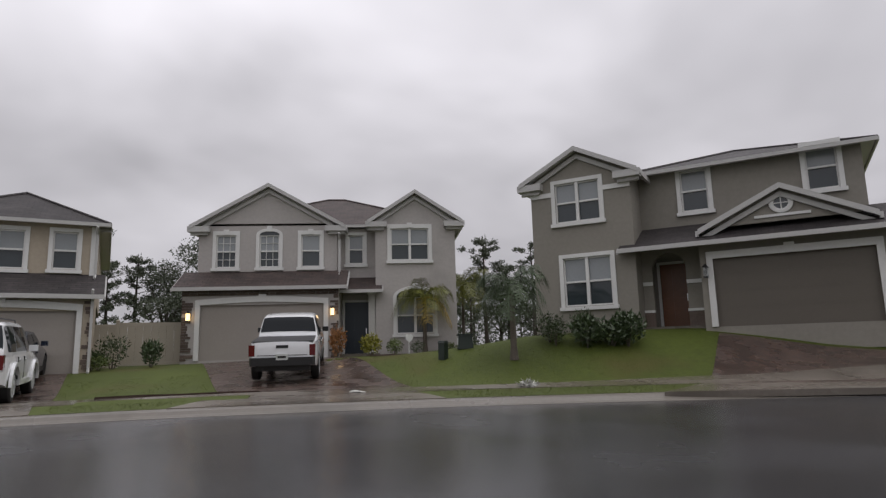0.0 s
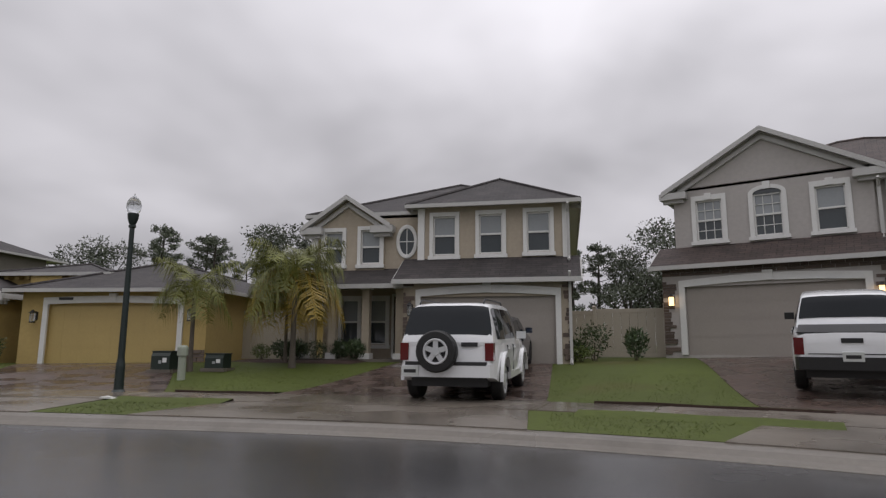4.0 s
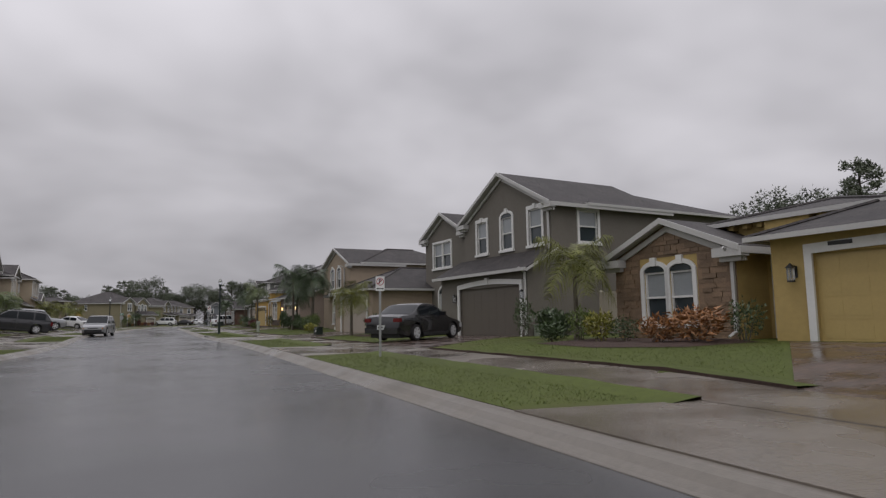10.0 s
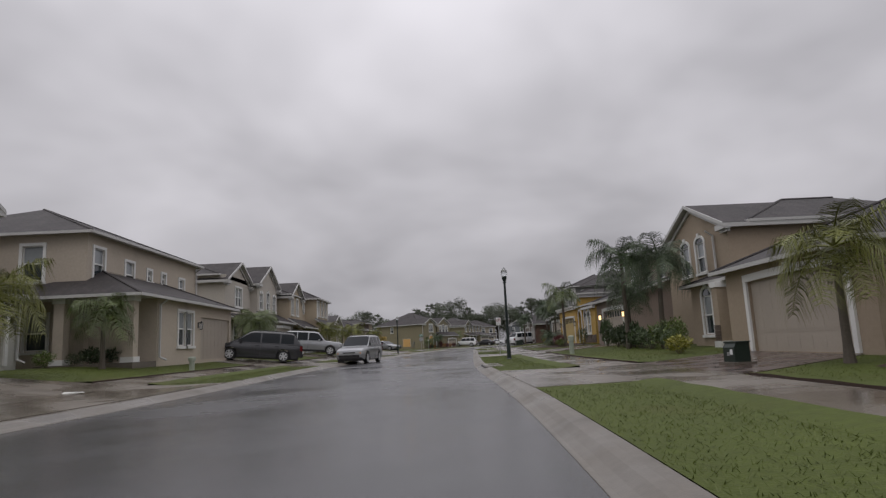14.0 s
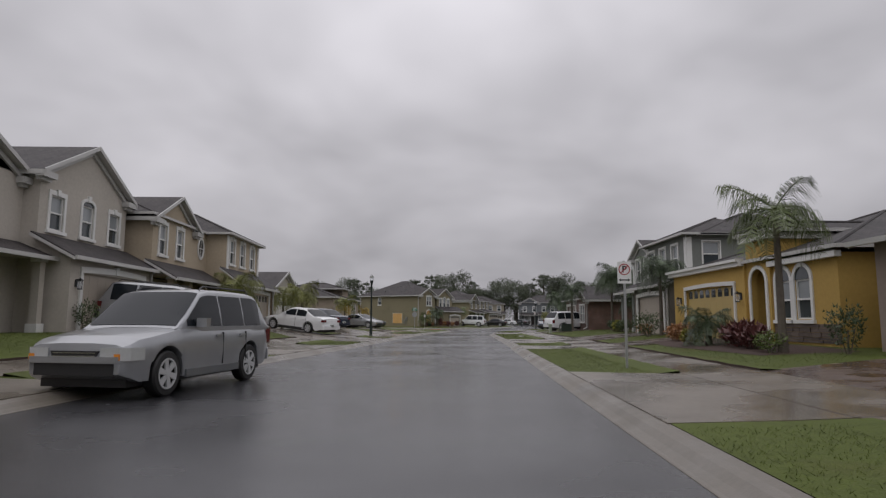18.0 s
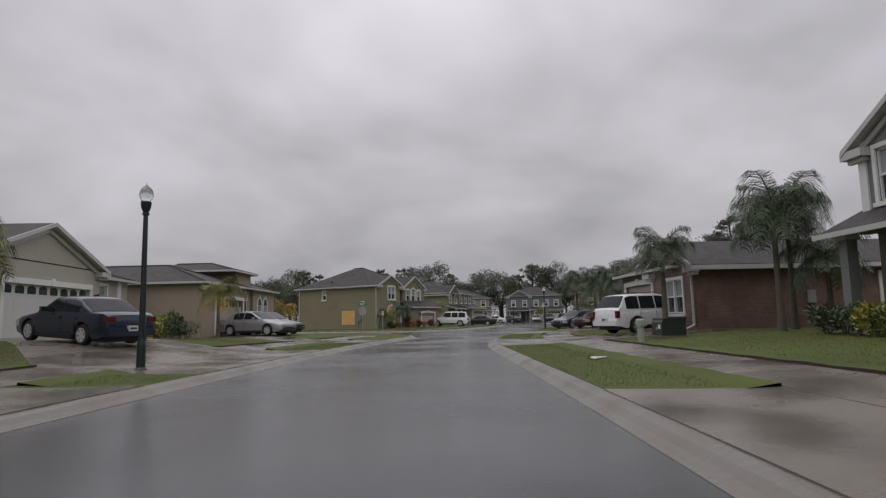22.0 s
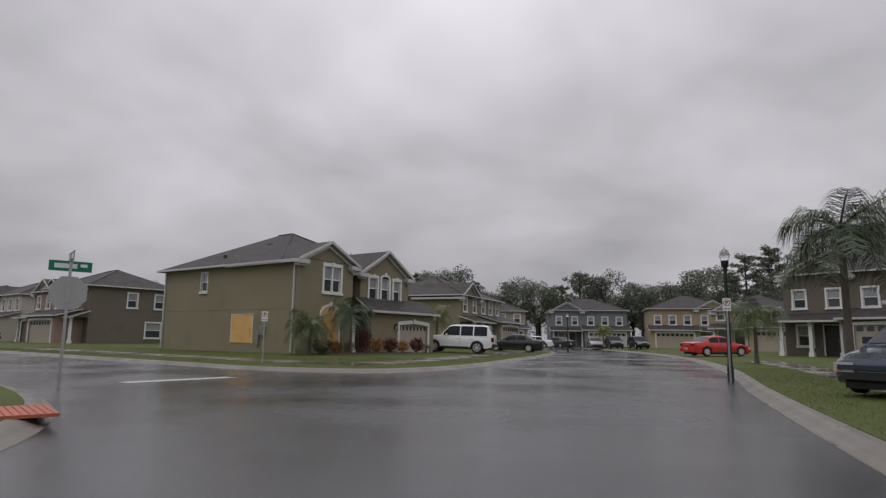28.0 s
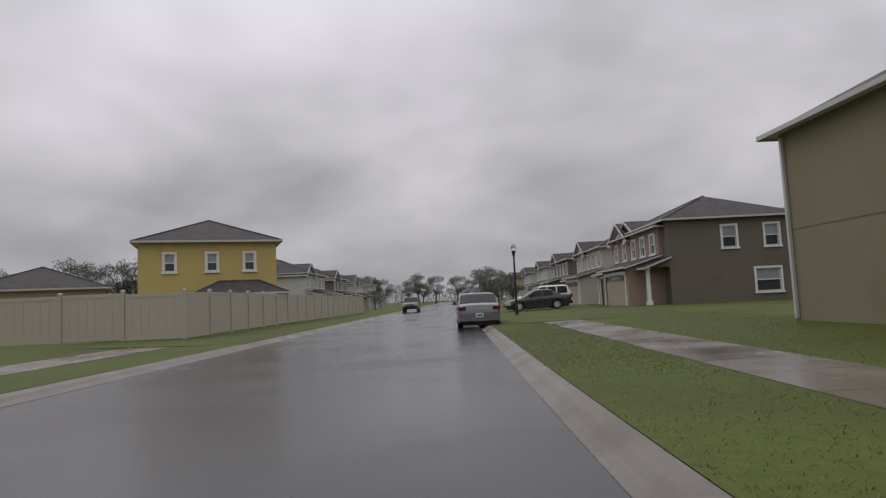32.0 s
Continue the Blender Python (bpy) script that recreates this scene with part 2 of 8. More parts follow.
M_BLADE = surface("grass_blades", (0.082, 0.104, 0.015), 0.65, var=0.25, big=0.5, random_tint=0.12)
M_MULCH = surface("wet_mulch", (0.045, 0.024, 0.017), 0.8, var=0.35, big=3.0, fine=40, bump=1.0, bscale=60)
M_BARK = surface("palm_bark", (0.105, 0.088, 0.070), 0.85, var=0.25, big=4.0, fine=30, bump=0.8, bscale=25)
M_WOOD = surface("weathered_stake_wood", (0.26, 0.21, 0.15), 0.8, var=0.2, big=4.0)
M_PLY = surface("bare_plywood", (0.62, 0.37, 0.13), 0.6, var=0.16, big=1.2, fine=12, stain=((0.48, 0.25, 0.07), 2.0, 0.55))
M_PALM = surface("palm_leaflets", (0.085, 0.115, 0.028), 0.4, var=0.2, big=1.0, random_tint=0.35)
M_PALM_D = surface("dark_palm_leaflets", (0.052, 0.080, 0.032), 0.4, var=0.2, big=1.0, random_tint=0.35)
M_PALM_Y = surface("yellowing_palm_leaflets", (0.30, 0.205, 0.020), 0.45, var=0.2, big=1.0, random_tint=0.3)
M_PALM_YG = surface("yellow_green_palm_leaflets", (0.14, 0.15, 0.022), 0.45, var=0.2, big=1.0, random_tint=0.3)
M_LEAF = surface("shrub_leaves", (0.050, 0.075, 0.026), 0.5, var=0.25, big=2.0, random_tint=0.4)
M_LEAF_L = surface("light_shrub_leaves", (0.090, 0.125, 0.026), 0.5, var=0.25, big=2.0, random_tint=0.4)
M_LEAF_R = surface("red_cordyline_leaves", (0.100, 0.032, 0.030), 0.45, var=0.25, big=2.0, random_tint=0.4)
M_LEAF_O = surface("copper_croton_leaves", (0.27, 0.125, 0.045), 0.5, var=0.25, big=2.0, random_tint=0.45)
M_LEAF_Y = surface("yellow_croton_leaves", (0.23, 0.22, 0.03), 0.5, var=0.25, big=2.0, random_tint=0.4)
# Leaves greyed and lightened: rain haze is put into their colour.
M_PINE = surface("far_wood_leaves_hazed", (0.098, 0.114, 0.076), 0.7, var=0.3, big=0.2, random_tint=0.4)
M_TRUNK = surface("pine_trunk", (0.06, 0.05, 0.042), 0.9, var=0.3, big=2.0)
M_UTIL = surface("green_utility_box", (0.016, 0.026, 0.020), 0.45, var=0.15, big=2.0)
M_PEDESTAL = surface("grey_green_plastic", (0.30, 0.33, 0.27), 0.5, var=0.1, big=2.0)
M_PLASTICW = surface("off_white_plastic", (0.55, 0.55, 0.52), 0.45, var=0.08)
M_TYRE = surface("tyre_rubber", (0.012, 0.012, 0.012), 0.6, var=0.2, big=5.0)
M_RIM = surface("alloy_rim", (0.56, 0.57, 0.58), 0.3, 0.35, var=0.08)
M_CHROME = surface("chrome", (0.6, 0.6, 0.62), 0.15, 1.0, var=0.05)
M_CARGLASS = surface("tinted_car_glass", (0.012, 0.015, 0.018), 0.03, var=0.05, spec=0.22)
M_TAIL = surface("red_tail_lamp", (0.11, 0.009, 0.011), 0.12, var=0.08)
M_TAILLIT = surface("lit_brake_lamp", (0.45, 0.02, 0.02), 0.12, var=0.05)
M_HEAD = surface("headlamp_glass", (0.55, 0.56, 0.57), 0.08, 0.3, var=0.05)
M_AMBER = surface("amber_lens", (0.55, 0.20, 0.03), 0.12, var=0.05)
M_TRIMBLK = surface("black_car_plastic", (0.02, 0.02, 0.021), 0.5, var=0.1)
M_PLATE = surface("number_plate_sheet", (0.55, 0.57, 0.55), 0.35, var=0.05)
M_WARM = bpy.data.materials.new("lit_lamp_glass")
M_WARM.use_nodes = True
M_WARM.node_tree.nodes["Principled BSDF"].inputs["Emission Color"].default_value = (1.0, 0.62, 0.25, 1)
M_WARM.node_tree.nodes["Principled BSDF"].inputs["Emission Strength"].default_value = 3.0


def paint(name, col, metal=0.0, rough=0.25):
    return surface(name, col, rough, metal, var=0.05, big=0.8, fine=3.0, coat=0.8)


# ---------- mesh helpers ----------
class Build:
    """Collects faces of one mesh."""

    def __init__(self, m=None):
        self.v, self.f, self.m = [], [], m

    def add(self, vs, fs):
        o = len(self.v)
        self.v += [self.m @ Vector(p) for p in vs] if self.m else [tuple(p) for p in vs]
        self.f += [tuple(o + i for i in f) for f in fs]
        return self

    def box(self, x0, x1, y0, y1, z0, z1):
        return self.add([(x0, y0, z0), (x1, y0, z0), (x1, y1, z0), (x0, y1, z0), (x0, y0, z1), (x1, y0, z1), (x1, y1, z1), (x0, y1, z1)],
                        [(0, 3, 2, 1), (4, 5, 6, 7), (0, 1, 5, 4), (1, 2, 6, 5), (2, 3, 7, 6), (3, 0, 4, 7)])

    def poly(self, pts):
        return self.add(pts, [tuple(range(len(pts)))])

    def prism(self, ring, vec):
        """A closed ring of points swept along vec."""
        n = len(ring)
        top = [tuple(Vector(p) + Vector(vec)) for p in ring]
        return self.add(list(ring) + top, [tuple(range(n - 1, -1, -1)), tuple(range(n, 2 * n))] + [(i, (i + 1) % n, n + (i + 1) % n, n + i) for i in range(n)])

    def loft(self, rings, cap=True, closed=True):
        n, o = len(rings[0]), len(self.v)
        vs, fs = [p for r in rings for p in r], []
        for k in range(len(rings) - 1):
            for i in range(n if closed else n - 1):
                j = (i + 1) % n
                fs.append((k * n + i, k * n + j, (k + 1) * n + j, (k + 1) * n + i))
        if cap:
            fs += [tuple(range(n - 1, -1, -1)), tuple((len(rings) - 1) * n + i for i in range(n))]
        return self.add(vs, fs)

    def tube(self, path, radii, sides=8):
        rings = []
        for k, p in enumerate(path):
            a, b = Vector(path[max(k - 1, 0)]), Vector(path[min(k + 1, len(path) - 1)])
            d = (b - a).normalized()
            s = d.cross(Vector((0, 0, 1)) if abs(d.z) < 0.9 else Vector((1, 0, 0))).normalized()
            u = s.cross(d)
            r = radii[k] if isinstance(radii, (list, tuple)) else radii
            rings.append([tuple(Vector(p) + r * (math.cos(2 * math.pi * i / sides) * s + math.sin(2 * math.pi * i / sides) * u)) for i in range(sides)])
        return self.loft(rings)

    def disc(self, c, n, r, thick, sides=16, squash=1.0):
        """A flat round plate with its axis along n."""
        n = Vector(n).normalized()
        s = n.cross(Vector((0, 0, 1)) if abs(n.z) < 0.9 else Vector((1, 0, 0))).normalized()
        u = s.cross(n)
        ring = [tuple(Vector(c) + r * (math.cos(2 * math.pi * i / sides) * s + squash * math.sin(2 * math.pi * i / sides) * u)) for i in range(sides)]
        return self.prism(ring, tuple(n * thick))

    def mesh(self, name, smooth=False):
        me = bpy.data.meshes.new(name)
        me.from_pydata([tuple(p) for p in self.v], [], self.f)
        if smooth:
            me.shade_smooth()
            me.set_sharp_from_angle(angle=radians(38))
        me.update()
        return me


def part(name, b, material, parent=None, label="", smooth=False):
    me = b if isinstance(b, bpy.types.Mesh) else b.mesh(name, smooth)
    if not me.materials:
        me.materials.append(material)
    ob = new(name, me)
    if parent is not None:
        ob.parent = parent
    if label:
        ob["label"] = label
    return ob


def root(name, m, label, category, group="", kind=""):
    ob = new(name)
    ob.empty_display_size = 0.3
    ob.matrix_basis = m
    return tagged(ob, label, category, group, kind)


# ---------- plan of the streets ----------
# Kerb lines (edge of the asphalt), east side and west side of the first street, and both sides of the cross street.
KERB_E = [(-14.0, -34), (-6.0, -25), (0.0, -17), (3.0, -11.5), (4.5, -7), (5.0, -2), (5.4, 4), (6.0, 12), (6.6, 20), (7.1, 30), (7.3, 42), (7.8, 52), (8.8, 68), (9.6, 80), (10.2, 92), (10.7, 100), (12.0, 108), (14.6, 117), (18.2, 127), (22.6, 138), (27.0, 152), (30.0, 166), (32.0, 185), (33.0, 215)]
KERB_W = [(-26, -30), (-18.5, -18), (-12.5, -9), (-6.8, 1), (-3.0, 12), (-1.0, 24), (-0.35, 34), (-0.3, 44), (-0.1, 52), (0.6, 62), (1.9, 73), (3.1, 85), (4.4, 97), (5.7, 105), (7.1, 112), (7.4, 116.5), (6.4, 120.8), (4.2, 124.3), (0.0, 128.3), (-8, 134.6), (-15, 140.1), (-29.5, 151.4), (-60, 175.2), (-120, 222), (-260, 331)]
KERB_N = [(-260, 341), (-120, 232), (-60, 185.2), (-22.7, 156.1), (-5, 142.2), (1.0, 137.6), (4.6, 135.0), (7.4, 134.0), (9.4, 134.3), (11.3, 136.6), (13.0, 140.5), (15.4, 148), (18.6, 158), (21.5, 170), (23.0, 185), (24.0, 215)]


def smooth_line(pts, step=0.8):
    """Catmull-Rom through the plan's points."""
    out = []
    p = [Vector((2 * pts[0][0] - pts[1][0], 2 * pts[0][1] - pts[1][1]))] + [Vector(q) for q in pts] + [Vector((2 * pts[-1][0] - pts[-2][0], 2 * pts[-1][1] - pts[-2][1]))]
    for i in range(1, len(p) - 2):
        n = max(1, int((p[i + 1] - p[i]).length / step)) if (p[i + 1] - p[i]).length < 40 else 8
        for k in range(n):
            t = k / n
            a, b, c, d = p[i - 1], p[i], p[i + 1], p[i + 2]
            out.append(0.5 * (2 * b + (c - a) * t + (2 * a - 5 * b + 4 * c - d) * t * t + (3 * b - a - 3 * c + d) * t ** 3))
    out.append(p[-2])
    return out


LINE_E, LINE_W, LINE_N = smooth_line(KERB_E), smooth_line(KERB_W), smooth_line(KERB_N)
# Each line with the sign of its lawn side: right of travel for E, left for W; N is walked from the west, its lawn lies left.
SEG = []
for line, sgn in ((LINE_E, -1), (LINE_W, 1), (LINE_N, 1)):
    for a, b in zip(line, line[1:]):
        SEG.append((a.x, a.y, b.x, b.y, sgn))
SEG = np.array(SEG)


def kerb_distance(P):
    """Signed distance of points (n, 2) from the nearest kerb line: positive on the lawn side."""
    P = np.asarray(P, float)
    out = np.empty(len(P))
    ax, ay, bx, by, sg = SEG.T
    dx, dy = bx - ax, by - ay
    ll = dx * dx + dy * dy
    for s in range(0, len(P), 4000):
        q = P[s:s + 4000]
        t = np.clip(((q[:, :1] - ax) * dx + (q[:, 1:] - ay) * dy) / ll, 0, 1)
        ex, ey = q[:, :1] - ax - t * dx, q[:, 1:] - ay - t * dy
        d2 = ex * ex + ey * ey
        k = d2.argmin(1)
        r = np.arange(len(q))
        side = np.sign(dx[k] * ey[r, k] - dy[k] * ex[r, k]) * sg[k]
        out[s:s + 4000] = np.sqrt(d2[r, k]) * np.where(side == 0, 1, side)
    return out


def rise_of(x, y):
    """How far the lots rise from the kerb to the houses."""
    e = np.interp(y, [-17, -9, 0, 10, 26, 40, 60, 75, 100.5, 103, 112, 130], [0.70, 0.45, 0.42, 0.28, 0.04, 0.14, 0.26, 0.38, 0.36, 0.22, 0.28, 0.2])
    hill = np.interp(y, [-24, -21, -16, -12], [1.36, 1.25, 0.80, 0.52])
    k = np.clip((x - 6.5) / 4.0, 0, 1)
    e = np.where(y < -12, k * e + (1 - k) * hill, e)
    w = np.interp(y, [20, 34, 99, 106, 120, 135], [0.4, 0.62, 0.57, 0.25, 0.25, 0.12])
    return np.where(((x > 3) | ((y < -5) & (x > -13))) & (y < 124), e, np.where(y < 124, w, 0.12))


def land(P):
    """Height of the lawns and walks."""
    P = np.asarray(P, float).reshape(-1, 2)
    d = kerb_distance(P)
    a = 1.0 + np.interp(P[:, 1], [-24, -14, -11.5, 2.5, 6], [1.9, 2.9, 3.4, 3.4, 0.0]) * np.clip((P[:, 0] + 5) / 5, 0, 1)
    s = np.clip((d - a) / (np.interp(P[:, 1], [-22, -18, -15, -3, 3], [7.6, 9.0, 13.5, 12.5, 9.0]) - a), 0, 1)
    return np.where(d < -0.32, -0.12, 0.13 + rise_of(P[:, 0], P[:, 1]) * s * s * (3 - 2 * s))


def land1(x, y):
    return float(land([(x, y)])[0])

# ---------- ground, streets, walks ----------
def grid_mesh(name, xs, ys, zf):
    X, Y = np.meshgrid(xs, ys)
    P = np.stack([X.ravel(), Y.ravel()], 1)
    Z = zf(P)
    nx, ny = len(xs), len(ys)
    a = (np.arange(ny - 1)[:, None] * nx + np.arange(nx - 1)).ravel()
    me = bpy.data.meshes.new(name)
    me.from_pydata(np.column_stack([P, Z]).tolist(), [], np.stack([a, a + 1, a + nx + 1, a + nx], 1).tolist())
    me.shade_smooth()
    return me


def far_land(P):
    d = kerb_distance(P)
    inner = (P[:, 0] > -25.5) & (P[:, 0] < 43.5) & (P[:, 1] > -35.5) & (P[:, 1] < 175.5)
    return np.where(inner, -0.5, np.where(d < 7, -0.13, 0.22))


def lawn(P):
    """The lawns, sunk below the verge strips beside the kerbs."""
    return np.where(kerb_distance(P) < 0.55, -0.25, land(P))


fine = np.arange(-26, 44.01, 0.5)
ground = part("ground", grid_mesh("ground", fine, np.arange(-36, 176.01, 0.5), lawn), M_GRASS)
tagged(ground, "wet green lawns between the houses and the street", "ground", kind="structure")
far = [-2600, -900, -500, -320]
part("far_ground", grid_mesh("far_ground", np.array(sorted(far + list(np.arange(-260, 200.1, 5)) + [-26, -25.4, 43.4, 44, 320, 700, 2600])), np.array(sorted([-2600, -900, -300, -150] + list(np.arange(-100, 400.1, 5)) + [-36, -35.4, 175.4, 176, 700, 1400, 2600])), far_land), M_GRASS, ground)

road = part("road", Build().add([(-300, -80, 0), (90, -80, 0), (90, 360, 0), (-300, 360, 0)], [(0, 1, 2, 3)]), M_ASPHALT)
tagged(road, "wet dark asphalt street with a faint sheen of rain", "road", kind="structure")


def offset_line(line, sgn, d):
    out = []
    for i, p in enumerate(line):
        t = (line[min(i + 1, len(line) - 1)] - line[max(i - 1, 0)]).normalized()
        out.append(p + sgn * d * Vector((-t.y, t.x)))
    return out


def kerb(name, line, sgn):
    prof = [(-0.24, -0.02), (-0.23, 0.006), (-0.18, 0.012), (-0.10, 0.045), (-0.02, 0.095), (0.06, 0.118), (0.16, 0.128), (0.17, 0.05)]
    rows = [[(q.x, q.y, z) for q in offset_line(line, sgn, d)] for d, z in prof]
    b = Build()
    n = len(line)
    b.v = [p for r in rows for p in r]
    for k in range(len(rows) - 1):
        for i in range(n - 1):
            f = (k * n + i, k * n + i + 1, (k + 1) * n + i + 1, (k + 1) * n + i)
            b.f.append(f if sgn < 0 else f[::-1])
    return tagged(part(name, b, M_KERB), "pale wet concrete kerb and gutter along the street", "kerb", kind="structure")


kerb("kerb_east", LINE_E, -1)
kerb("kerb_west", LINE_W, 1)
kerb("kerb_north", LINE_N, 1)


def band(line, sgn, d0, d1, lift):
    """A strip along a kerb line that lies on the land."""
    a, c = offset_line(line, sgn, d0), offset_line(line, sgn, d1)
    za, zc = land([tuple(p) for p in a]), land([tuple(p) for p in c])
    b = Build()
    n = len(line)
    b.v = [(p.x, p.y, z + lift) for p, z in zip(a, za)] + [(p.x, p.y, z + lift) for p, z in zip(c, zc)]
    for i in range(n - 1):
        f = (i, i + 1, n + i + 1, n + i)
        b.f.append(f if sgn < 0 else f[::-1])
    return b


for line, sgn in ((LINE_E, -1), (LINE_W, 1), (LINE_N, 1)):
    part("verge", band(line, sgn, 0.165, 1.35, 0.003), M_GRASS, ground)
for line, sgn, nm in (([p for p in LINE_W if p.x < -18], 1, "verge"), ([p for p in LINE_N if p.x < -18], 1, "verge")):
    part(nm, band(line, sgn, 0.1, 7.2, 0.0), M_GRASS, ground)


def pavement(name, line, sgn, d0=2.3, d1=3.8, slab=1.5):
    """The walk, slab by slab."""
    pv = tagged(new(name), "wet grey concrete sidewalk in square slabs", "sidewalk", kind="structure")
    acc, keep = 0.0, [line[0]]
    for p, q in zip(line, line[1:]):
        seg = (q - p).length
        while acc + seg >= slab:
            t = (slab - acc) / seg
            p = p.lerp(q, t)
            keep.append(p)
            seg, acc = (q - p).length, 0.0
        acc += seg
    inn, out = offset_line(keep, sgn, d0), offset_line(keep, sgn, d1)
    for i in range(len(keep) - 1):
        ring = [inn[i].lerp(inn[i + 1], 0.006), inn[i + 1].lerp(inn[i], 0.006), out[i + 1].lerp(out[i], 0.006), out[i].lerp(out[i + 1], 0.006)]
        zs = land([tuple(p) for p in ring]) + 0.012
        if sgn > 0:
            ring, zs = ring[::-1], zs[::-1]
        ring = [(p.x, p.y, z - 0.10) for p, z in zip(ring, zs)]
        part("slab", Build().prism(ring[::-1], (0, 0, 0.10)), M_CONCRETE, pv)
    return pv


pavement("pavement_east", [p for p in LINE_E if -26 < p.y < 150], -1)
pavement("pavement_west", [p for p in LINE_W if 8 < p.y < 117 and p.x > -4], 1)
pavement("pavement_north", [p for p in LINE_N if p.x > -60 and p.y < 168], 1)
pavement("pavement_corner", [p for p in LINE_W if p.y > 123 and -45 < p.x < 5], 1)


def sheet(ring, lift, n=14):
    """A quadrilateral laid on the land, cut fine enough to follow it."""
    a, b_, c, d = [Vector(p) for p in ring]
    pts = [a.lerp(d, i / n).lerp(b_.lerp(c, i / n), j / n) for i in range(n + 1) for j in range(n + 1)]
    z = land([tuple(p) for p in pts])
    b = Build()
    b.v = [(p.x, p.y, zz + lift) for p, zz in zip(pts, np.maximum(z, 0.02))]
    m = n + 1
    b.f = [(i * m + j, i * m + j + 1, (i + 1) * m + j + 1, (i + 1) * m + j) for i in range(n) for j in range(n)]
    rim = [j for j in range(m)] + [i * m + n for i in range(1, m)] + [n * m + j for j in range(n - 1, -1, -1)] + [i * m for i in range(n - 1, 0, -1)]
    o = len(b.v)
    b.v += [(b.v[k][0], b.v[k][1], b.v[k][2] - 0.12) for k in rim]
    b.f += [(rim[k], o + k, o + (k + 1) % len(rim), rim[(k + 1) % len(rim)]) for k in range(len(rim))]
    return b


def on_kerb(line, sgn, y, d):
    """The point d metres outside the kerb where the kerb passes y."""
    k = next(i for i in range(1, len(line) - 2) if line[i + 1].y >= y)
    a, b = line[k], line[k + 1]
    p = a.lerp(b, (y - a.y) / (b.y - a.y))
    t = (line[k + 2] - line[k - 1]).normalized()
    return p + sgn * d * Vector((-t.y, t.x))


def grid_sheet(row0, row1, lift, n=10):
    """A sheet on the land between two lines of points, with a short skirt round it."""
    m = len(row0)
    pts = [a.lerp(b, i / n) for i in range(n + 1) for a, b in zip(row0, row1)]
    z = np.maximum(land([tuple(p) for p in pts]), 0.02)
    b = Build()
    b.v = [(p.x, p.y, zz + lift) for p, zz in zip(pts, z)]
    b.f = [(i * m + j, i * m + j + 1, (i + 1) * m + j + 1, (i + 1) * m + j) for i in range(n) for j in range(m - 1)]
    rim = [j for j in range(m)] + [i * m + m - 1 for i in range(1, n + 1)] + [n * m + j for j in range(m - 2, -1, -1)] + [i * m for i in range(n - 1, 0, -1)]
    o = len(b.v)
    b.v += [(b.v[k][0], b.v[k][1], b.v[k][2] - 0.12) for k in rim]
    b.f += [(rim[k], o + k, o + (k + 1) % len(rim), rim[(k + 1) % len(rim)]) for k in range(len(rim))]
    return b


DRIVES = []


def driveway(side, y0, y1, x_house, h0, h1, paved=True, label=""):
    """A drive from the kerb (between y0 and y1) to the house line (h0 to h1), with its concrete apron."""
    line, sgn = (LINE_E, -1) if side == "E" else (LINE_W, 1)
    y0, y1, h0, h1 = min(y0, y1), max(y0, y1), min(h0, h1), max(h0, h1)
    dv = tagged(new("driveway"), label or ("wet red-brown paver driveway with a concrete apron" if paved else "wet concrete driveway with an apron at the kerb"), "driveway", kind="structure")
    ts = [j / 14 for j in range(15)]
    order = ts if side == "E" else ts[::-1]
    kerb_row = [on_kerb(line, sgn, y0 - 0.4 + (y1 - y0 + 0.8) * t, 0.14) for t in order]
    mid_row = [on_kerb(line, sgn, y0 + (y1 - y0) * t, 2.25) for t in order]
    out_row = [on_kerb(line, sgn, y0 + (y1 - y0) * t, 3.85) for t in order]
    house_row = [Vector((x_house, h0 + (h1 - h0) * t)) for t in order]
    for nm, a, b, lift, mat in (("apron", kerb_row, mid_row, 0.010, M_CONCRETE), ("crossing", mid_row, out_row, 0.017, M_CONCRETE), ("drive", out_row, house_row, 0.014, M_PAVER if paved else M_CONCRETE)):
        me = grid_sheet(a[::-1], b[::-1], lift)
        part(nm, me, mat, dv)
        DRIVES.append([tuple(q) for q in (a[0], a[-1], b[-1], b[0])])
    return dv


def flat_shape(name, pts, z, material, label, category, parent=None):
    ob = part(name, Build().poly([(x, y, z) for x, y in pts]), material, parent)
    return tagged(ob, label, category, kind="structure") if parent is None else ob


flat_shape("stop_line", [(3.5, 128.55), (3.9, 128.3), (5.62, 130.75), (5.22, 131.0)], 0.004, M_PAINTLINE, "worn white stop line painted on the wet road", "road marking")


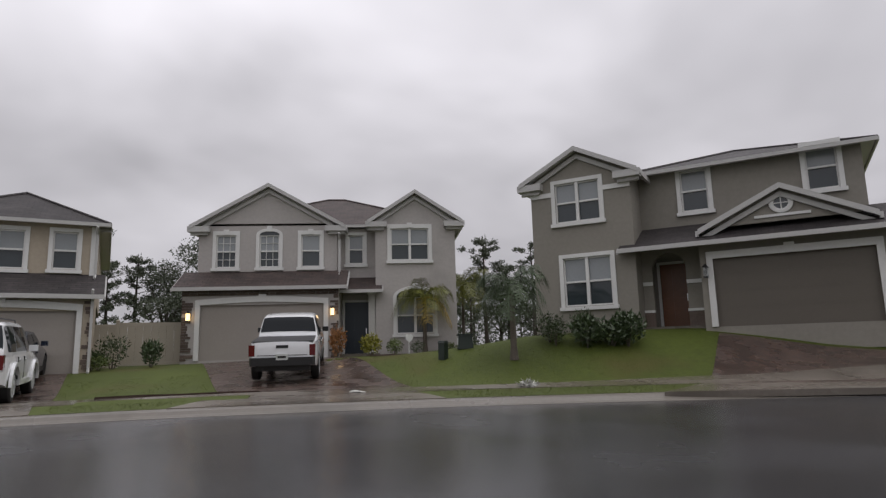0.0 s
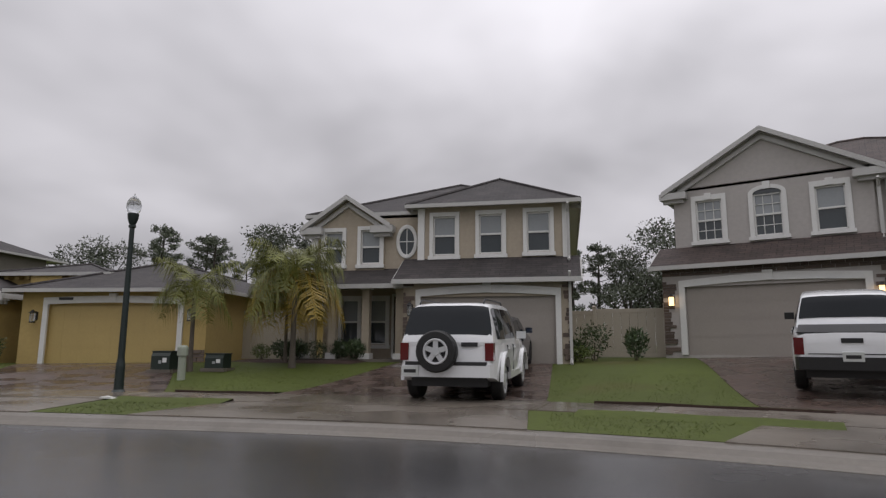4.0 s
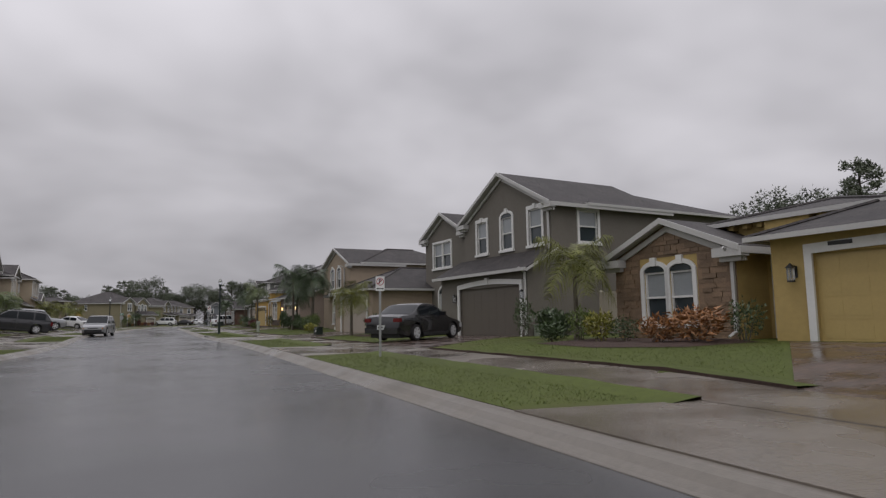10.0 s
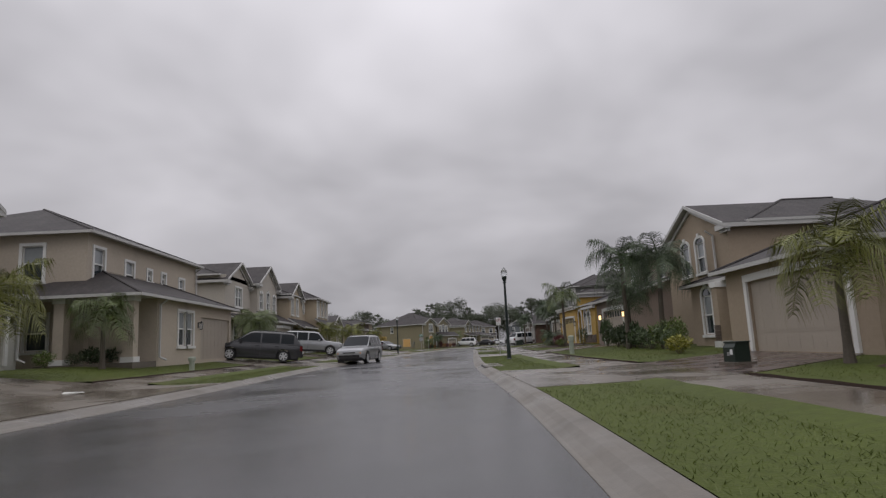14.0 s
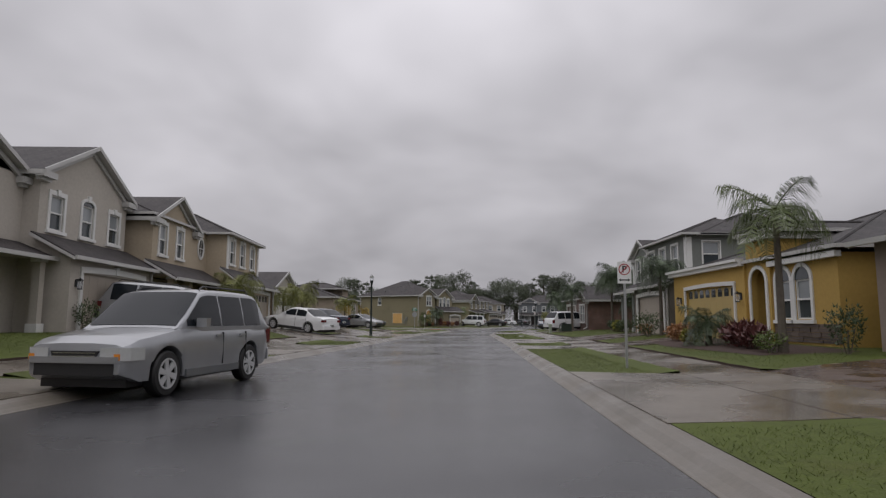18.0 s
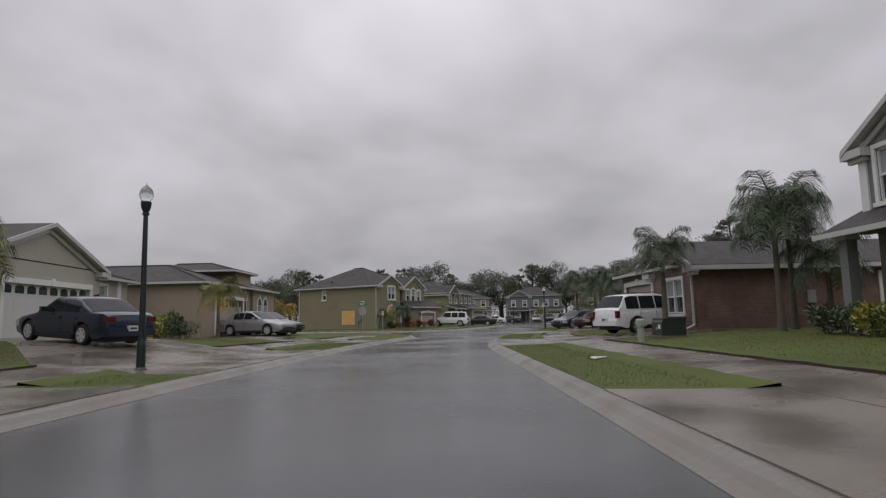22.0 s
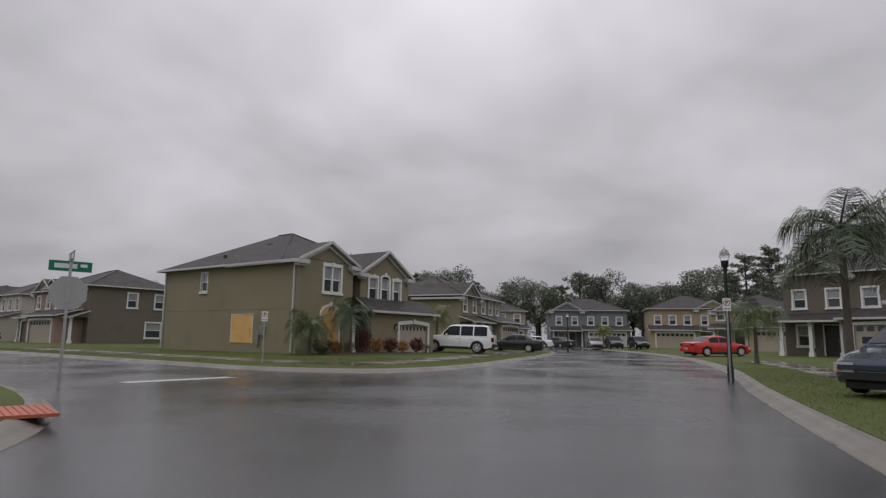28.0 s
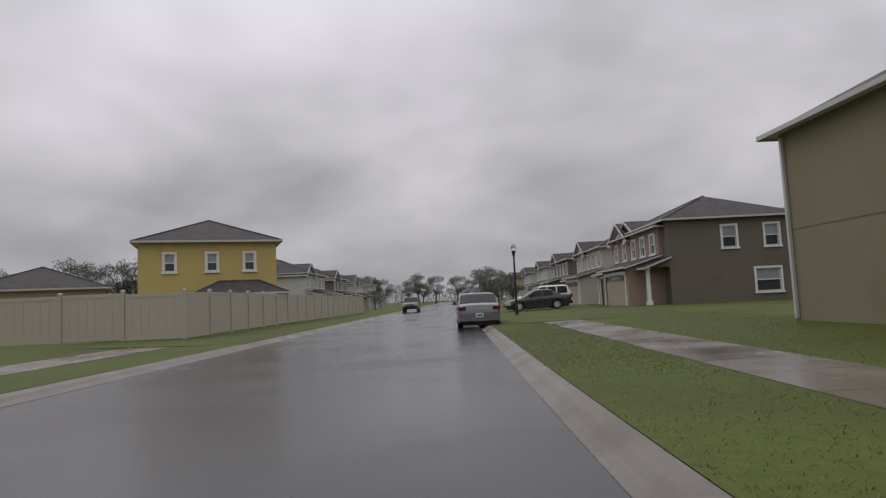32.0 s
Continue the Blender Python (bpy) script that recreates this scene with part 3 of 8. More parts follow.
# ---------- houses ----------
class House:
    """A house in its own frame: x along the front as seen from the street, y back into the lot, z up from the floor."""

    def __init__(self, m, label, wall, trim=None, shingle=None, name="house"):
        self.root = root(name, m, label, "house")
        self.wall, self.trim, self.shingle = wall, trim or M_WHITE, shingle or M_SHINGLE

    def put(self, name, b, mat, label="", parent=None, smooth=False):
        return part(name, b, mat, parent or self.root, label, smooth)

    @staticmethod
    def face(side, at):
        """Maps (along, out, up) on one face to the house's frame."""
        if side == "front":
            return Matrix(((1, 0, 0, 0), (0, -1, 0, at), (0, 0, 1, 0), (0, 0, 0, 1)))
        if side == "left":
            return Matrix(((0, -1, 0, at), (1, 0, 0, 0), (0, 0, 1, 0), (0, 0, 0, 1)))
        return Matrix(((0, 1, 0, at), (1, 0, 0, 0), (0, 0, 1, 0), (0, 0, 0, 1)))

    def block(self, x0, x1, y0, y1, z0, z1, holes=(), mat=None, name="wall", left=(), right=()):
        """A storey's walls; holes are (x0, z0, x1, z1) through the front, left and right faces, each with its reveal."""
        z0 = -0.7 if z0 == 0 else z0
        b = Build()
        b.add([(x0, y1, z0), (x1, y1, z0), (x1, y1, z1), (x0, y1, z1)], [(0, 3, 2, 1)])
        b.add([(x0, y0, z1), (x1, y0, z1), (x1, y1, z1), (x0, y1, z1)], [(0, 1, 2, 3)])
        for side, at, lo, hi, hs in (("front", y0, x0, x1, holes), ("left", x0, y0, y1, left), ("right", x1, y0, y1, right)):
            m = self.face(side, at)
            us = sorted({lo, hi, *[h[0] for h in hs], *[h[2] for h in hs]})
            zs = sorted({z0, z1, *[h[1] for h in hs], *[h[3] for h in hs]})
            us, zs = [u for u in us if lo <= u <= hi], [z for z in zs if z0 <= z <= z1]
            for a, c in zip(us, us[1:]):
                for d, e in zip(zs, zs[1:]):
                    if not any(h[0] <= a and c <= h[2] and h[1] <= d and e <= h[3] for h in hs):
                        b.add([tuple(m @ Vector(p)) for p in ((a, 0, d), (c, 0, d), (c, 0, e), (a, 0, e))], [(0, 1, 2, 3)])
            for h in hs:
                r = [(h[0], h[1]), (h[2], h[1]), (h[2], h[3]), (h[0], h[3])]
                for (a, d), (c, e) in zip(r, r[1:] + r[:1]):
                    b.add([tuple(m @ Vector(p)) for p in ((a, 0, d), (a, -0.14, d), (c, -0.14, e), (c, 0, e))], [(0, 1, 2, 3)])
        return self.put(name, b, mat or self.wall)

    def eaves(self, pts, z, ov_h=0.10, parent=None):
        """Gutters, run by run, round the given outline of the eaves."""
        for (ax, ay), (bx, by) in zip(pts, pts[1:] + pts[:1]):
            d = Vector((bx - ax, by - ay))
            if d.length < 0.05:
                continue
            n = Vector((d.y, -d.x)).normalized() * 0.05
            b = Build().prism([(ax, ay, z - ov_h), (bx, by, z - ov_h), (bx + n.x, by + n.y, z - ov_h), (ax + n.x, ay + n.y, z - ov_h)], (0, 0, ov_h + 0.02))
            self.put("gutter", b, M_FASCIA)

    def hip(self, x0, x1, y0, y1, z, slope=0.36, ov=0.36, shingle=None):
        x0, x1, y0, y1 = x0 - ov, x1 + ov, y0 - ov, y1 + ov
        w, d = x1 - x0, y1 - y0
        h = slope * min(w, d) / 2
        if w <= d:
            r0, r1 = ((x0 + x1) / 2, y0 + w / 2), ((x0 + x1) / 2, y1 - w / 2)
        else:
            r0, r1 = (x0 + d / 2, (y0 + y1) / 2), (x1 - d / 2, (y0 + y1) / 2)
        b = Build()
        P = [(x0, y0, z), (x1, y0, z), (x1, y1, z), (x0, y1, z), (*r0, z + h), (*r1, z + h)]
        if w <= d:
            F = [(0, 1, 4), (1, 2, 5, 4), (2, 3, 5), (3, 0, 4, 5)]
        else:
            F = [(0, 1, 5, 4), (1, 2, 5), (2, 3, 4, 5), (3, 0, 4)]
        b.add(P, F)
        rf = self.put("roof", b, shingle or self.shingle)
        part("soffit", Build().box(x0 + 0.01, x1 - 0.01, y0 + 0.01, y1 - 0.01, z - 0.03, z - 0.008), M_SOFFIT, rf)
        self.eaves([(x0, y0), (x1, y0), (x1, y1), (x0, y1)], z)
        cap = Build()
        for a, c in ((0, 4), (1, 4 if w <= d else 5), (4, 5)):
            cap.tube([Vector(P[a]) + Vector((0, 0, 0.01)), Vector(P[c]) + Vector((0, 0, 0.01))], 0.055, 5)
        self.put("ridge_cap", cap, shingle or self.shingle, parent=rf)
        return z + h

    def gable(self, x0, x1, y0, y1, z, slope=0.5, ov=0.30, shingle=None, mat=None, returns=True, hole=None):
        """A roof with its ridge running back and a gable wall to the street, raking boards and eave returns."""
        mid, h = (x0 + x1) / 2, slope * (x1 - x0) / 2
        X0, X1, Z0 = x0 - ov, x1 + ov, z - slope * ov
        self.put("gable_wall", Build().prism([(x0, y0, z), (x1, y0, z), (mid, y0, z + h)], (0, 0.12, 0)), mat or self.wall)
        b = Build()
        f = y0 - ov
        t = 0.07
        for xa, za in ((X0, Z0), (X1, Z0)):
            ring = [(xa, f, za), (mid, f, z + h), (mid, f, z + h + t), (xa, f, za + t)]
            b.prism(ring if xa > mid else ring[::-1], (0, y1 - f, 0))
        rf = self.put("roof", b, shingle or self.shingle)
        sf = Build()
        for xa in (X0, X1):
            ring = [(xa, f, Z0 - 0.03), (mid, f, z + h - 0.03), (mid, f, z + h - 0.004), (xa, f, Z0 - 0.004)]
            sf.prism(ring if xa > mid else ring[::-1], (0, y1 - f, 0))
        part("soffit", sf, M_SOFFIT, rf)
        for xa in (X0, X1):
            ring = [(xa, f - 0.05, Z0 - 0.08), (mid, f - 0.05, z + h - 0.08), (mid, f - 0.05, z + h + t + 0.015), (xa, f - 0.05, Z0 + t + 0.02)]
            self.put("rake_board", Build().prism(ring if xa > mid else ring[::-1], (0, 0.05, 0)), M_FASCIA)
            ring = [(xa, y0 - 0.10, Z0 - 0.32), (mid, y0 - 0.10, z + h - 0.30), (mid, y0 - 0.10, z + h - 0.14), (xa, y0 - 0.10, Z0 - 0.16)]
            self.put("frieze_board", Build().prism(ring if xa > mid else ring[::-1], (0, 0.09, 0)), M_FASCIA)
        for a, c in ((X0 - 0.08, X0), (X1, X1 + 0.08)):
            self.put("gutter", Build().box(a, c, f, y1, Z0 - 0.14, Z0 + 0.04), M_FASCIA)
        if returns:
            for a, c in ((X0 - 0.06, x0 + 0.45), (x1 - 0.45, X1 + 0.06)):
                self.put("eave_return", Build().box(a, c, y0 - ov - 0.03, y0 - 0.003, Z0 - 0.20, Z0 + 0.03).box(a + 0.10, c - 0.10, y0 - ov * 0.6, y0 - 0.004, Z0 - 0.32, Z0 - 0.199), M_FASCIA)
        return z + h

    def shed(self, x0, x1, y0, y1, zlow, zhigh, ov=0.35, ends=True, shingle=None):
        """A lean-to roof that falls towards the street."""
        k = (zhigh - zlow) / (y1 - y0)
        f, zf = y0 - ov, zlow - k * ov
        X0, X1 = x0 - (ov if ends else 0.02), x1 + (ov if ends else 0.02)
        b = Build().prism([(X0, f, zf), (X0, y1, zhigh), (X0, y1, zhigh - 0.12), (X0, f, zf - 0.12)], (X1 - X0, 0, 0))
        rf = self.put("roof", b, shingle or self.shingle)
        g = Build().box(X0, X1, f - 0.10, f, zf - 0.13, zf + 0.01)
        self.put("gutter", g, M_FASCIA)
        for xa in (X0 - 0.05, X1):
            self.put("rake_board", Build().prism([(xa, f, zf - 0.16), (xa, y1, zhigh - 0.16), (xa, y1, zhigh - 0.05), (xa, f, zf - 0.05)], (0.05, 0, 0)), M_FASCIA)
        s = Build().prism([(x0, y0, zlow - 0.12), (x0, y1, zhigh - 0.12), (x0, y1, zlow - 0.12)], (x1 - x0, 0, 0))
        self.put("eave_wall", s, self.wall)
        return rf

    def window(self, side, at, x0, z0, x1, z1, lites=1, arch=0.0, grid=False, ply=False, tw=0.13, head=0.0, dark=False):
        """A window: trim round the opening, sill, sash frames and panes (the upper one with its blind down)."""
        m = self.face(side, at)
        t = Build(m)
        xm = (x0 + x1) / 2
        if arch:
            outer, inner = [], []
            for i in range(13):
                a = math.pi * (1 - i / 12)
                w = (x1 - x0) / 2
                outer.append((xm + (w + tw) * math.cos(a), 0.05, z1 + (arch + tw) * math.sin(a)))
                inner.append((xm + w * math.cos(a), 0.05, z1 + arch * math.sin(a)))
            for i in range(12):
                t.prism([outer[i], outer[i + 1], inner[i + 1], inner[i]], (0, -0.05, 0))
            t.box(xm - 0.10, xm + 0.10, 0.0, 0.09, z1 + arch - 0.02, z1 + arch + tw + 0.10)
        else:
            t.box(x0 - tw, x1 + tw, 0, 0.05, z1, z1 + tw + head)
            if head:
                t.box(xm - 0.10, xm + 0.10, 0.0, 0.09, z1 + 0.02, z1 + tw + head + 0.06)
        t.box(x0 - tw, x0, 0, 0.05, z0 - 0.02, z1).box(x1, x1 + tw, 0, 0.05, z0 - 0.02, z1)
        wn_ = self.put("window", t, self.trim)
        if not ply:
            part("sill", Build(m).box(x0 - tw - 0.04, x1 + tw + 0.04, 0, 0.10, z0 - 0.14, z0 - 0.02), self.trim, wn_)
        if ply:
            part("plywood_board", Build(m).box(x0 - 0.02, x1 + 0.02, 0.0, 0.03, z0, z1 + arch), M_PLY, wn_, "bare plywood storm board")
            return wn_
        w = (x1 - x0) / lites
        fr = Build(m)
        zm = z0 + (z1 - z0) * 0.5
        for k in range(lites):
            a, c = x0 + k * w, x0 + (k + 1) * w
            fr.box(a, a + 0.045, -0.10, -0.03, z0, z1).box(c - 0.045, c, -0.10, -0.03, z0, z1)
            fr.box(a, c, -0.10, -0.03, z0, z0 + 0.05).box(a, c, -0.10, -0.03, z1 - 0.05, z1).box(a, c, -0.10, -0.02, zm - 0.03, zm + 0.03)
            if grid:
                for i in (1, 2):
                    fr.box(a + w * i / 3 - 0.01, a + w * i / 3 + 0.01, -0.085, -0.05, z0, z1)
                for i in (1, 3):
                    zz = z0 + (z1 - z0) * i / 4
                    fr.box(a, c, -0.085, -0.05, zz - 0.01, zz + 0.01)
            if lites > 1 and k:
                fr.box(a - 0.05, a + 0.05, -0.06, 0.02, z0, z1)
            part("pane", Build(m).box(a + 0.03, c - 0.03, -0.12, -0.085, zm, z1 - 0.03), M_GLASS if dark else M_BLIND, wn_)
            part("pane", Build(m).box(a + 0.03, c - 0.03, -0.13, -0.095, z0 + 0.03, zm), M_GLASS, wn_)
        if arch:
            ring = [(x0, -0.06, z1)] + [(xm - (x1 - x0) / 2 * math.cos(math.pi * i / 12), -0.06, z1 + arch * math.sin(math.pi * i / 12)) for i in range(1, 12)] + [(x1, -0.06, z1)]
            part("arch_pane", Build(m).prism(ring, (0, 0.062, 0)), M_GLASS, wn_)
        part("sash_frame", fr, M_WHITE, wn_)
        return wn_

    def oval(self, at, x, z, rx, rz):
        m = self.face("front", at)
        t, g = Build(m), Build(m)
        n = 24
        t.loft([[(x + (rx + k) * math.cos(2 * math.pi * i / n), y, z + (rz + k) * math.sin(2 * math.pi * i / n)) for i in range(n)] for k, y in ((0.13, 0.002), (0.13, 0.05), (0.11, 0.062), (0.02, 0.062), (0.0, 0.05), (0.0, 0.002), (0.13, 0.002))], cap=False)
        w = self.put("oval_window", t, self.trim)
        g.prism([(x + rx * math.cos(2 * math.pi * i / n), 0.004, z + rz * math.sin(2 * math.pi * i / n)) for i in range(n)], (0, 0.015, 0))
        part("pane", g, M_GLASS, w)
        part("muntin", Build(m).box(x - 0.015, x + 0.015, 0.02, 0.035, z - rz, z + rz).box(x - rx, x + rx, 0.02, 0.034, z - 0.015, z + 0.015), M_WHITE, w)

    def garage(self, at, x0, x1, z1, mat, arch=0.12, rows=4, glazed=False, trim=True, z0=0.0, tw=0.17):
        """A sectional garage door in its reveal, with the trim round it and panels in relief."""
        m = self.face("front", at)
        d = self.put("garage_door", Build(m).box(x0, x1, -0.14, -0.10, z0, z1), mat)
        hgt = (z1 - z0) / rows
        for r in range(rows):
            p = Build(m)
            for c in range(8 if not glazed or r < rows - 1 else 0):
                w = (x1 - x0) / 8
                p.box(x0 + c * w + 0.07, x0 + (c + 1) * w - 0.07, -0.102, -0.088, z0 + r * hgt + 0.09, z0 + (r + 1) * hgt - 0.09)
            p.box(x0, x1, -0.102, -0.094, z0 + r * hgt + 0.012, z0 + (r + 1) * hgt - 0.012)
            part("door_panel", p, mat, d)
        if glazed:
            for c in range(8):
                w = (x1 - x0) / 8
                a, e, zb, zt = x0 + c * w + 0.10, x0 + (c + 1) * w - 0.10, z1 - hgt + 0.12, z1 - 0.16
                ring = [(a, -0.093, zb), (e, -0.093, zb)] + [((a + e) / 2 + (e - a) / 2 * math.cos(math.pi * i / 6), -0.093, zt + 0.10 * math.sin(math.pi * i / 6)) for i in range(7)]
                part("door_light", Build(m).prism(ring, (0, 0.008, 0)), M_GLASS, d)
        if trim:
            t = Build(m)
            t.box(x0 - tw, x0, 0, 0.07, z0, z1).box(x1, x1 + tw, 0, 0.07, z0, z1)
            n = 10
            top = [(x0 - tw + (x1 - x0 + 2 * tw) * i / n, z1 + tw + 0.03 + arch * math.sin(math.pi * i / n)) for i in range(n + 1)]
            low = [(x0 - tw + (x1 - x0 + 2 * tw) * i / n, z1 - 0.02 + arch * math.sin(math.pi * i / n) * 0.9) for i in range(n + 1)]
            for i in range(n):
                t.prism([(top[i][0], 0.075, top[i][1]), (top[i + 1][0], 0.075, top[i + 1][1]), (low[i + 1][0], 0.075, low[i + 1][1]), (low[i][0], 0.075, low[i][1])], (0, -0.075, 0))
            xm = (x0 + x1) / 2
            if tw > 0.12:
                t.box(xm - 0.13, xm + 0.13, 0.0, 0.11, z1 + arch - 0.02, z1 + arch + 0.28)
            self.put("garage_trim", t, self.trim)
            if arch:
                ring = [(x0, -0.02, z1 - 0.02)] + [(lx, -0.02, lz) for lx, lz in low[1:-1]] + [(x1, -0.02, z1 - 0.02)]
                self.put("garage_head", Build(m).prism(ring, (0, 0.03, 0)), self.wall)
        return d

    def door(self, at, x0, x1, z1, mat, glass=False, z0=0.0, arch=0.0):
        m = self.face("front", at)
        d = self.put("front_door", Build(m).box(x0, x1, -0.12, -0.06, z0, z1), mat)
        p = Build(m)
        w = (x1 - x0) / 2
        for i in range(2):
            for za, zb in ((0.12, 0.42), (0.48, 0.94)):
                p.box(x0 + i * w + 0.09, x0 + (i + 1) * w - 0.09, -0.062, -0.045, z0 + (z1 - z0) * za, z0 + (z1 - z0) * zb)
        part("door_panel", p, M_GLASS if glass else mat, d)
        part("door_handle", Build(m).box(x1 - 0.12, x1 - 0.08, -0.06, 0.0, z0 + 0.95, z0 + 1.2), M_CHROME, d)
        f = Build(m).box(x0 - 0.09, x0, -0.10, 0.02, z0, z1).box(x1, x1 + 0.09, -0.10, 0.02, z0, z1).box(x0 - 0.09, x1 + 0.09, -0.10, 0.02, z1, z1 + 0.09)
        part("door_frame", f, self.trim, d)
        return d

    def column(self, x, y, z1, w=0.34, mat=None):
        b = Build().box(x - w / 2, x + w / 2, y - w / 2, y + w / 2, 0.0, z1)
        c = self.put("porch_column", b, mat or self.wall)
        t = Build().box(x - w / 2 - 0.05, x + w / 2 + 0.05, y - w / 2 - 0.05, y + w / 2 + 0.05, z1 - 0.22, z1 + 0.003)
        part("column_cap", t, self.trim, c)
        part("column_base", Build().box(x - w / 2 - 0.06, x + w / 2 + 0.06, y - w / 2 - 0.06, y + w / 2 + 0.06, -0.05, 0.28), self.trim, c)
        return c

    def downspout(self, x, y, z1, z0=0.05, out=0.06):
        b = Build().box(x - 0.045, x + 0.045, y - out - 0.07, y - out, z0 + 0.15, z1 - 0.25)
        d = self.put("downspout", b, M_FASCIA)
        part("elbow", Build().tube([(x, y - out - 0.035, z1 - 0.28), (x, y - 0.42, z1 - 0.05)], 0.045, 4), M_FASCIA, d)
        part("elbow", Build().tube([(x, y - out - 0.035, z0 + 0.17), (x, y - out - 0.34, z0 + 0.03)], 0.045, 4), M_FASCIA, d)
        return d

    def coach(self, x, y, z, lit=False):
        b = Build().box(x - 0.07, x + 0.07, y - 0.03, y, z - 0.10, z + 0.16)
        b.box(x - 0.02, x + 0.02, y - 0.16, y, z + 0.14, z + 0.18)
        b.add([(x - 0.09, y - 0.25, z + 0.12), (x + 0.09, y - 0.25, z + 0.12), (x + 0.09, y - 0.07, z + 0.12), (x - 0.09, y - 0.07, z + 0.12), (x, y - 0.16, z + 0.24)], [(0, 1, 4), (1, 2, 4), (2, 3, 4), (3, 0, 4), (3, 2, 1, 0)])
        b.box(x - 0.06, x + 0.06, y - 0.22, y - 0.10, z - 0.20, z - 0.16)
        c = self.put("coach_lamp", b, M_DARK)
        part("lamp_glass", Build().box(x - 0.06, x + 0.06, y - 0.22, y - 0.10, z - 0.16, z + 0.12), M_WARM if lit else M_GLOBE, c)

    def stones(self, side, at, x0, x1, z0, z1, mat, skip=(), seed=1, top=None, single=False):
        """Ledge-stone facing laid in thin uneven courses; skip holds openings, top(x) an upper limit."""
        rnd = random.Random(seed)
        m = self.face(side, at)
        b, z, holder = Build(m), z0, None
        if single:
            # the mortar bed, left open where the openings are
            zc = z1 if top is None else min(top(x0), top(x1))
            back = Build(m)
            xs = sorted({x0, x1, *[min(max(s[k], x0), x1) for s in skip for k in (0, 2)]})
            zs = sorted({z0, zc, *[min(max(s[k], z0), zc) for s in skip for k in (1, 3)]})
            for xa, xb in zip(xs, xs[1:]):
                for za, zb in zip(zs, zs[1:]):
                    if not any(s[0] < (xa + xb) / 2 < s[2] and s[1] < (za + zb) / 2 < s[3] for s in skip):
                        back.box(xa, xb, 0.0, 0.012, za, zb)
            if top is not None:
                back.poly([(x0, 0.012, zc), (x1, 0.012, zc), (x1, 0.012, top(x1)), ((x0 + x1) / 2, 0.012, top((x0 + x1) / 2)), (x0, 0.012, top(x0))])
            holder = self.put("stone_facing", back, mat)
        while z < z1 - 0.02:
            h = rnd.uniform(0.08, 0.17)
            x = x0 - rnd.uniform(0, 0.2)
            while x < x1:
                w = rnd.uniform(0.18, 0.55)
                a, c, zt = max(x, x0), min(x + w, x1), min(z + h, z1)
                x += w
                if c - a < 0.05 or any(s[0] < c and a < s[2] and s[1] < zt and z < s[3] for s in skip):
                    continue
                if top and zt > min(top(a), top(c)):
                    continue
                e = rnd.uniform(0.02, 0.055)
                if single:
                    part("stone", Build(m).box(a + 0.006, c - 0.006, 0.0, e, z + 0.005, zt - 0.005), mat, holder)
                else:
                    b.box(a + 0.006, c - 0.006, 0.0, e, z + 0.005, zt - 0.005)
            z += h
        if not single:
            ob = self.put("stone_facing", b, mat)
            ob["kind"] = "stuff"

    def trim_band(self, side, at, x0, x1, z, h=0.16, out=0.05):
        self.put("trim_band", Build(self.face(side, at)).box(x0, x1, 0, out, z, z + h), self.trim)


def east(x, y, z, turn=0.0):
    """A house on the east side: its left front corner; it faces west."""
    return pose(x, y, z, 0, 0, -90 + turn)


def west(x, y, z, turn=0.0):
    return pose(x, y, z, 0, 0, 90 + turn)


# ---------- the houses, lot by lot ----------
S_H0 = stucco("olive_grey_stucco", (0.255, 0.238, 0.205))
S_H1 = stucco("warm_grey_stucco", (0.430, 0.405, 0.385))
S_H2 = stucco("tan_stucco", (0.400, 0.345, 0.270))
S_H3 = stucco("yellow_stucco", (0.430, 0.315, 0.120))
S_H4 = stucco("dark_taupe_stucco", (0.150, 0.137, 0.116))
S_H5 = stucco("sand_stucco", (0.330, 0.265, 0.195))
S_H6 = stucco("rose_beige_stucco", (0.300, 0.240, 0.205))
S_H7 = stucco("golden_yellow_stucco", (0.450, 0.295, 0.080))
S_H8 = stucco("slate_green_stucco", (0.180, 0.190, 0.175))
S_L1 = stucco("pale_grey_green_stucco", (0.460, 0.455, 0.415))
S_L2 = stucco("beige_stucco", (0.460, 0.400, 0.325))
S_L3 = stucco("light_beige_stucco", (0.450, 0.415, 0.365))
S_L5 = stucco("peach_beige_stucco", (0.430, 0.360, 0.265))
S_L6 = stucco("off_white_stucco", (0.400, 0.375, 0.320))
S_L8 = stucco("mushroom_stucco", (0.320, 0.265, 0.210))
S_C = stucco("sage_tan_stucco", (0.215, 0.190, 0.120))
S_D = stucco("brown_grey_stucco", (0.135, 0.115, 0.092))
S_Y = stucco("butter_yellow_stucco", (0.500, 0.390, 0.140))
G_TAUPE = surface("taupe_garage_paint", (0.320, 0.290, 0.258), 0.5, var=0.06, big=1.0)
G_BEIGE = surface("beige_garage_paint", (0.370, 0.325, 0.270), 0.5, var=0.06, big=1.0)
G_YEL = surface("yellow_garage_paint", (0.450, 0.335, 0.130), 0.5, var=0.06, big=1.0)
G_DARK = surface("dark_taupe_garage_paint", (0.120, 0.105, 0.085), 0.5, var=0.06, big=1.0)
G_WHITE = surface("white_garage_paint", (0.560, 0.550, 0.520), 0.5, var=0.06, big=1.0)
W2 = lambda a, c, z0=3.85, z1=5.25: (a, z0, c, z1)  # noqa: E731


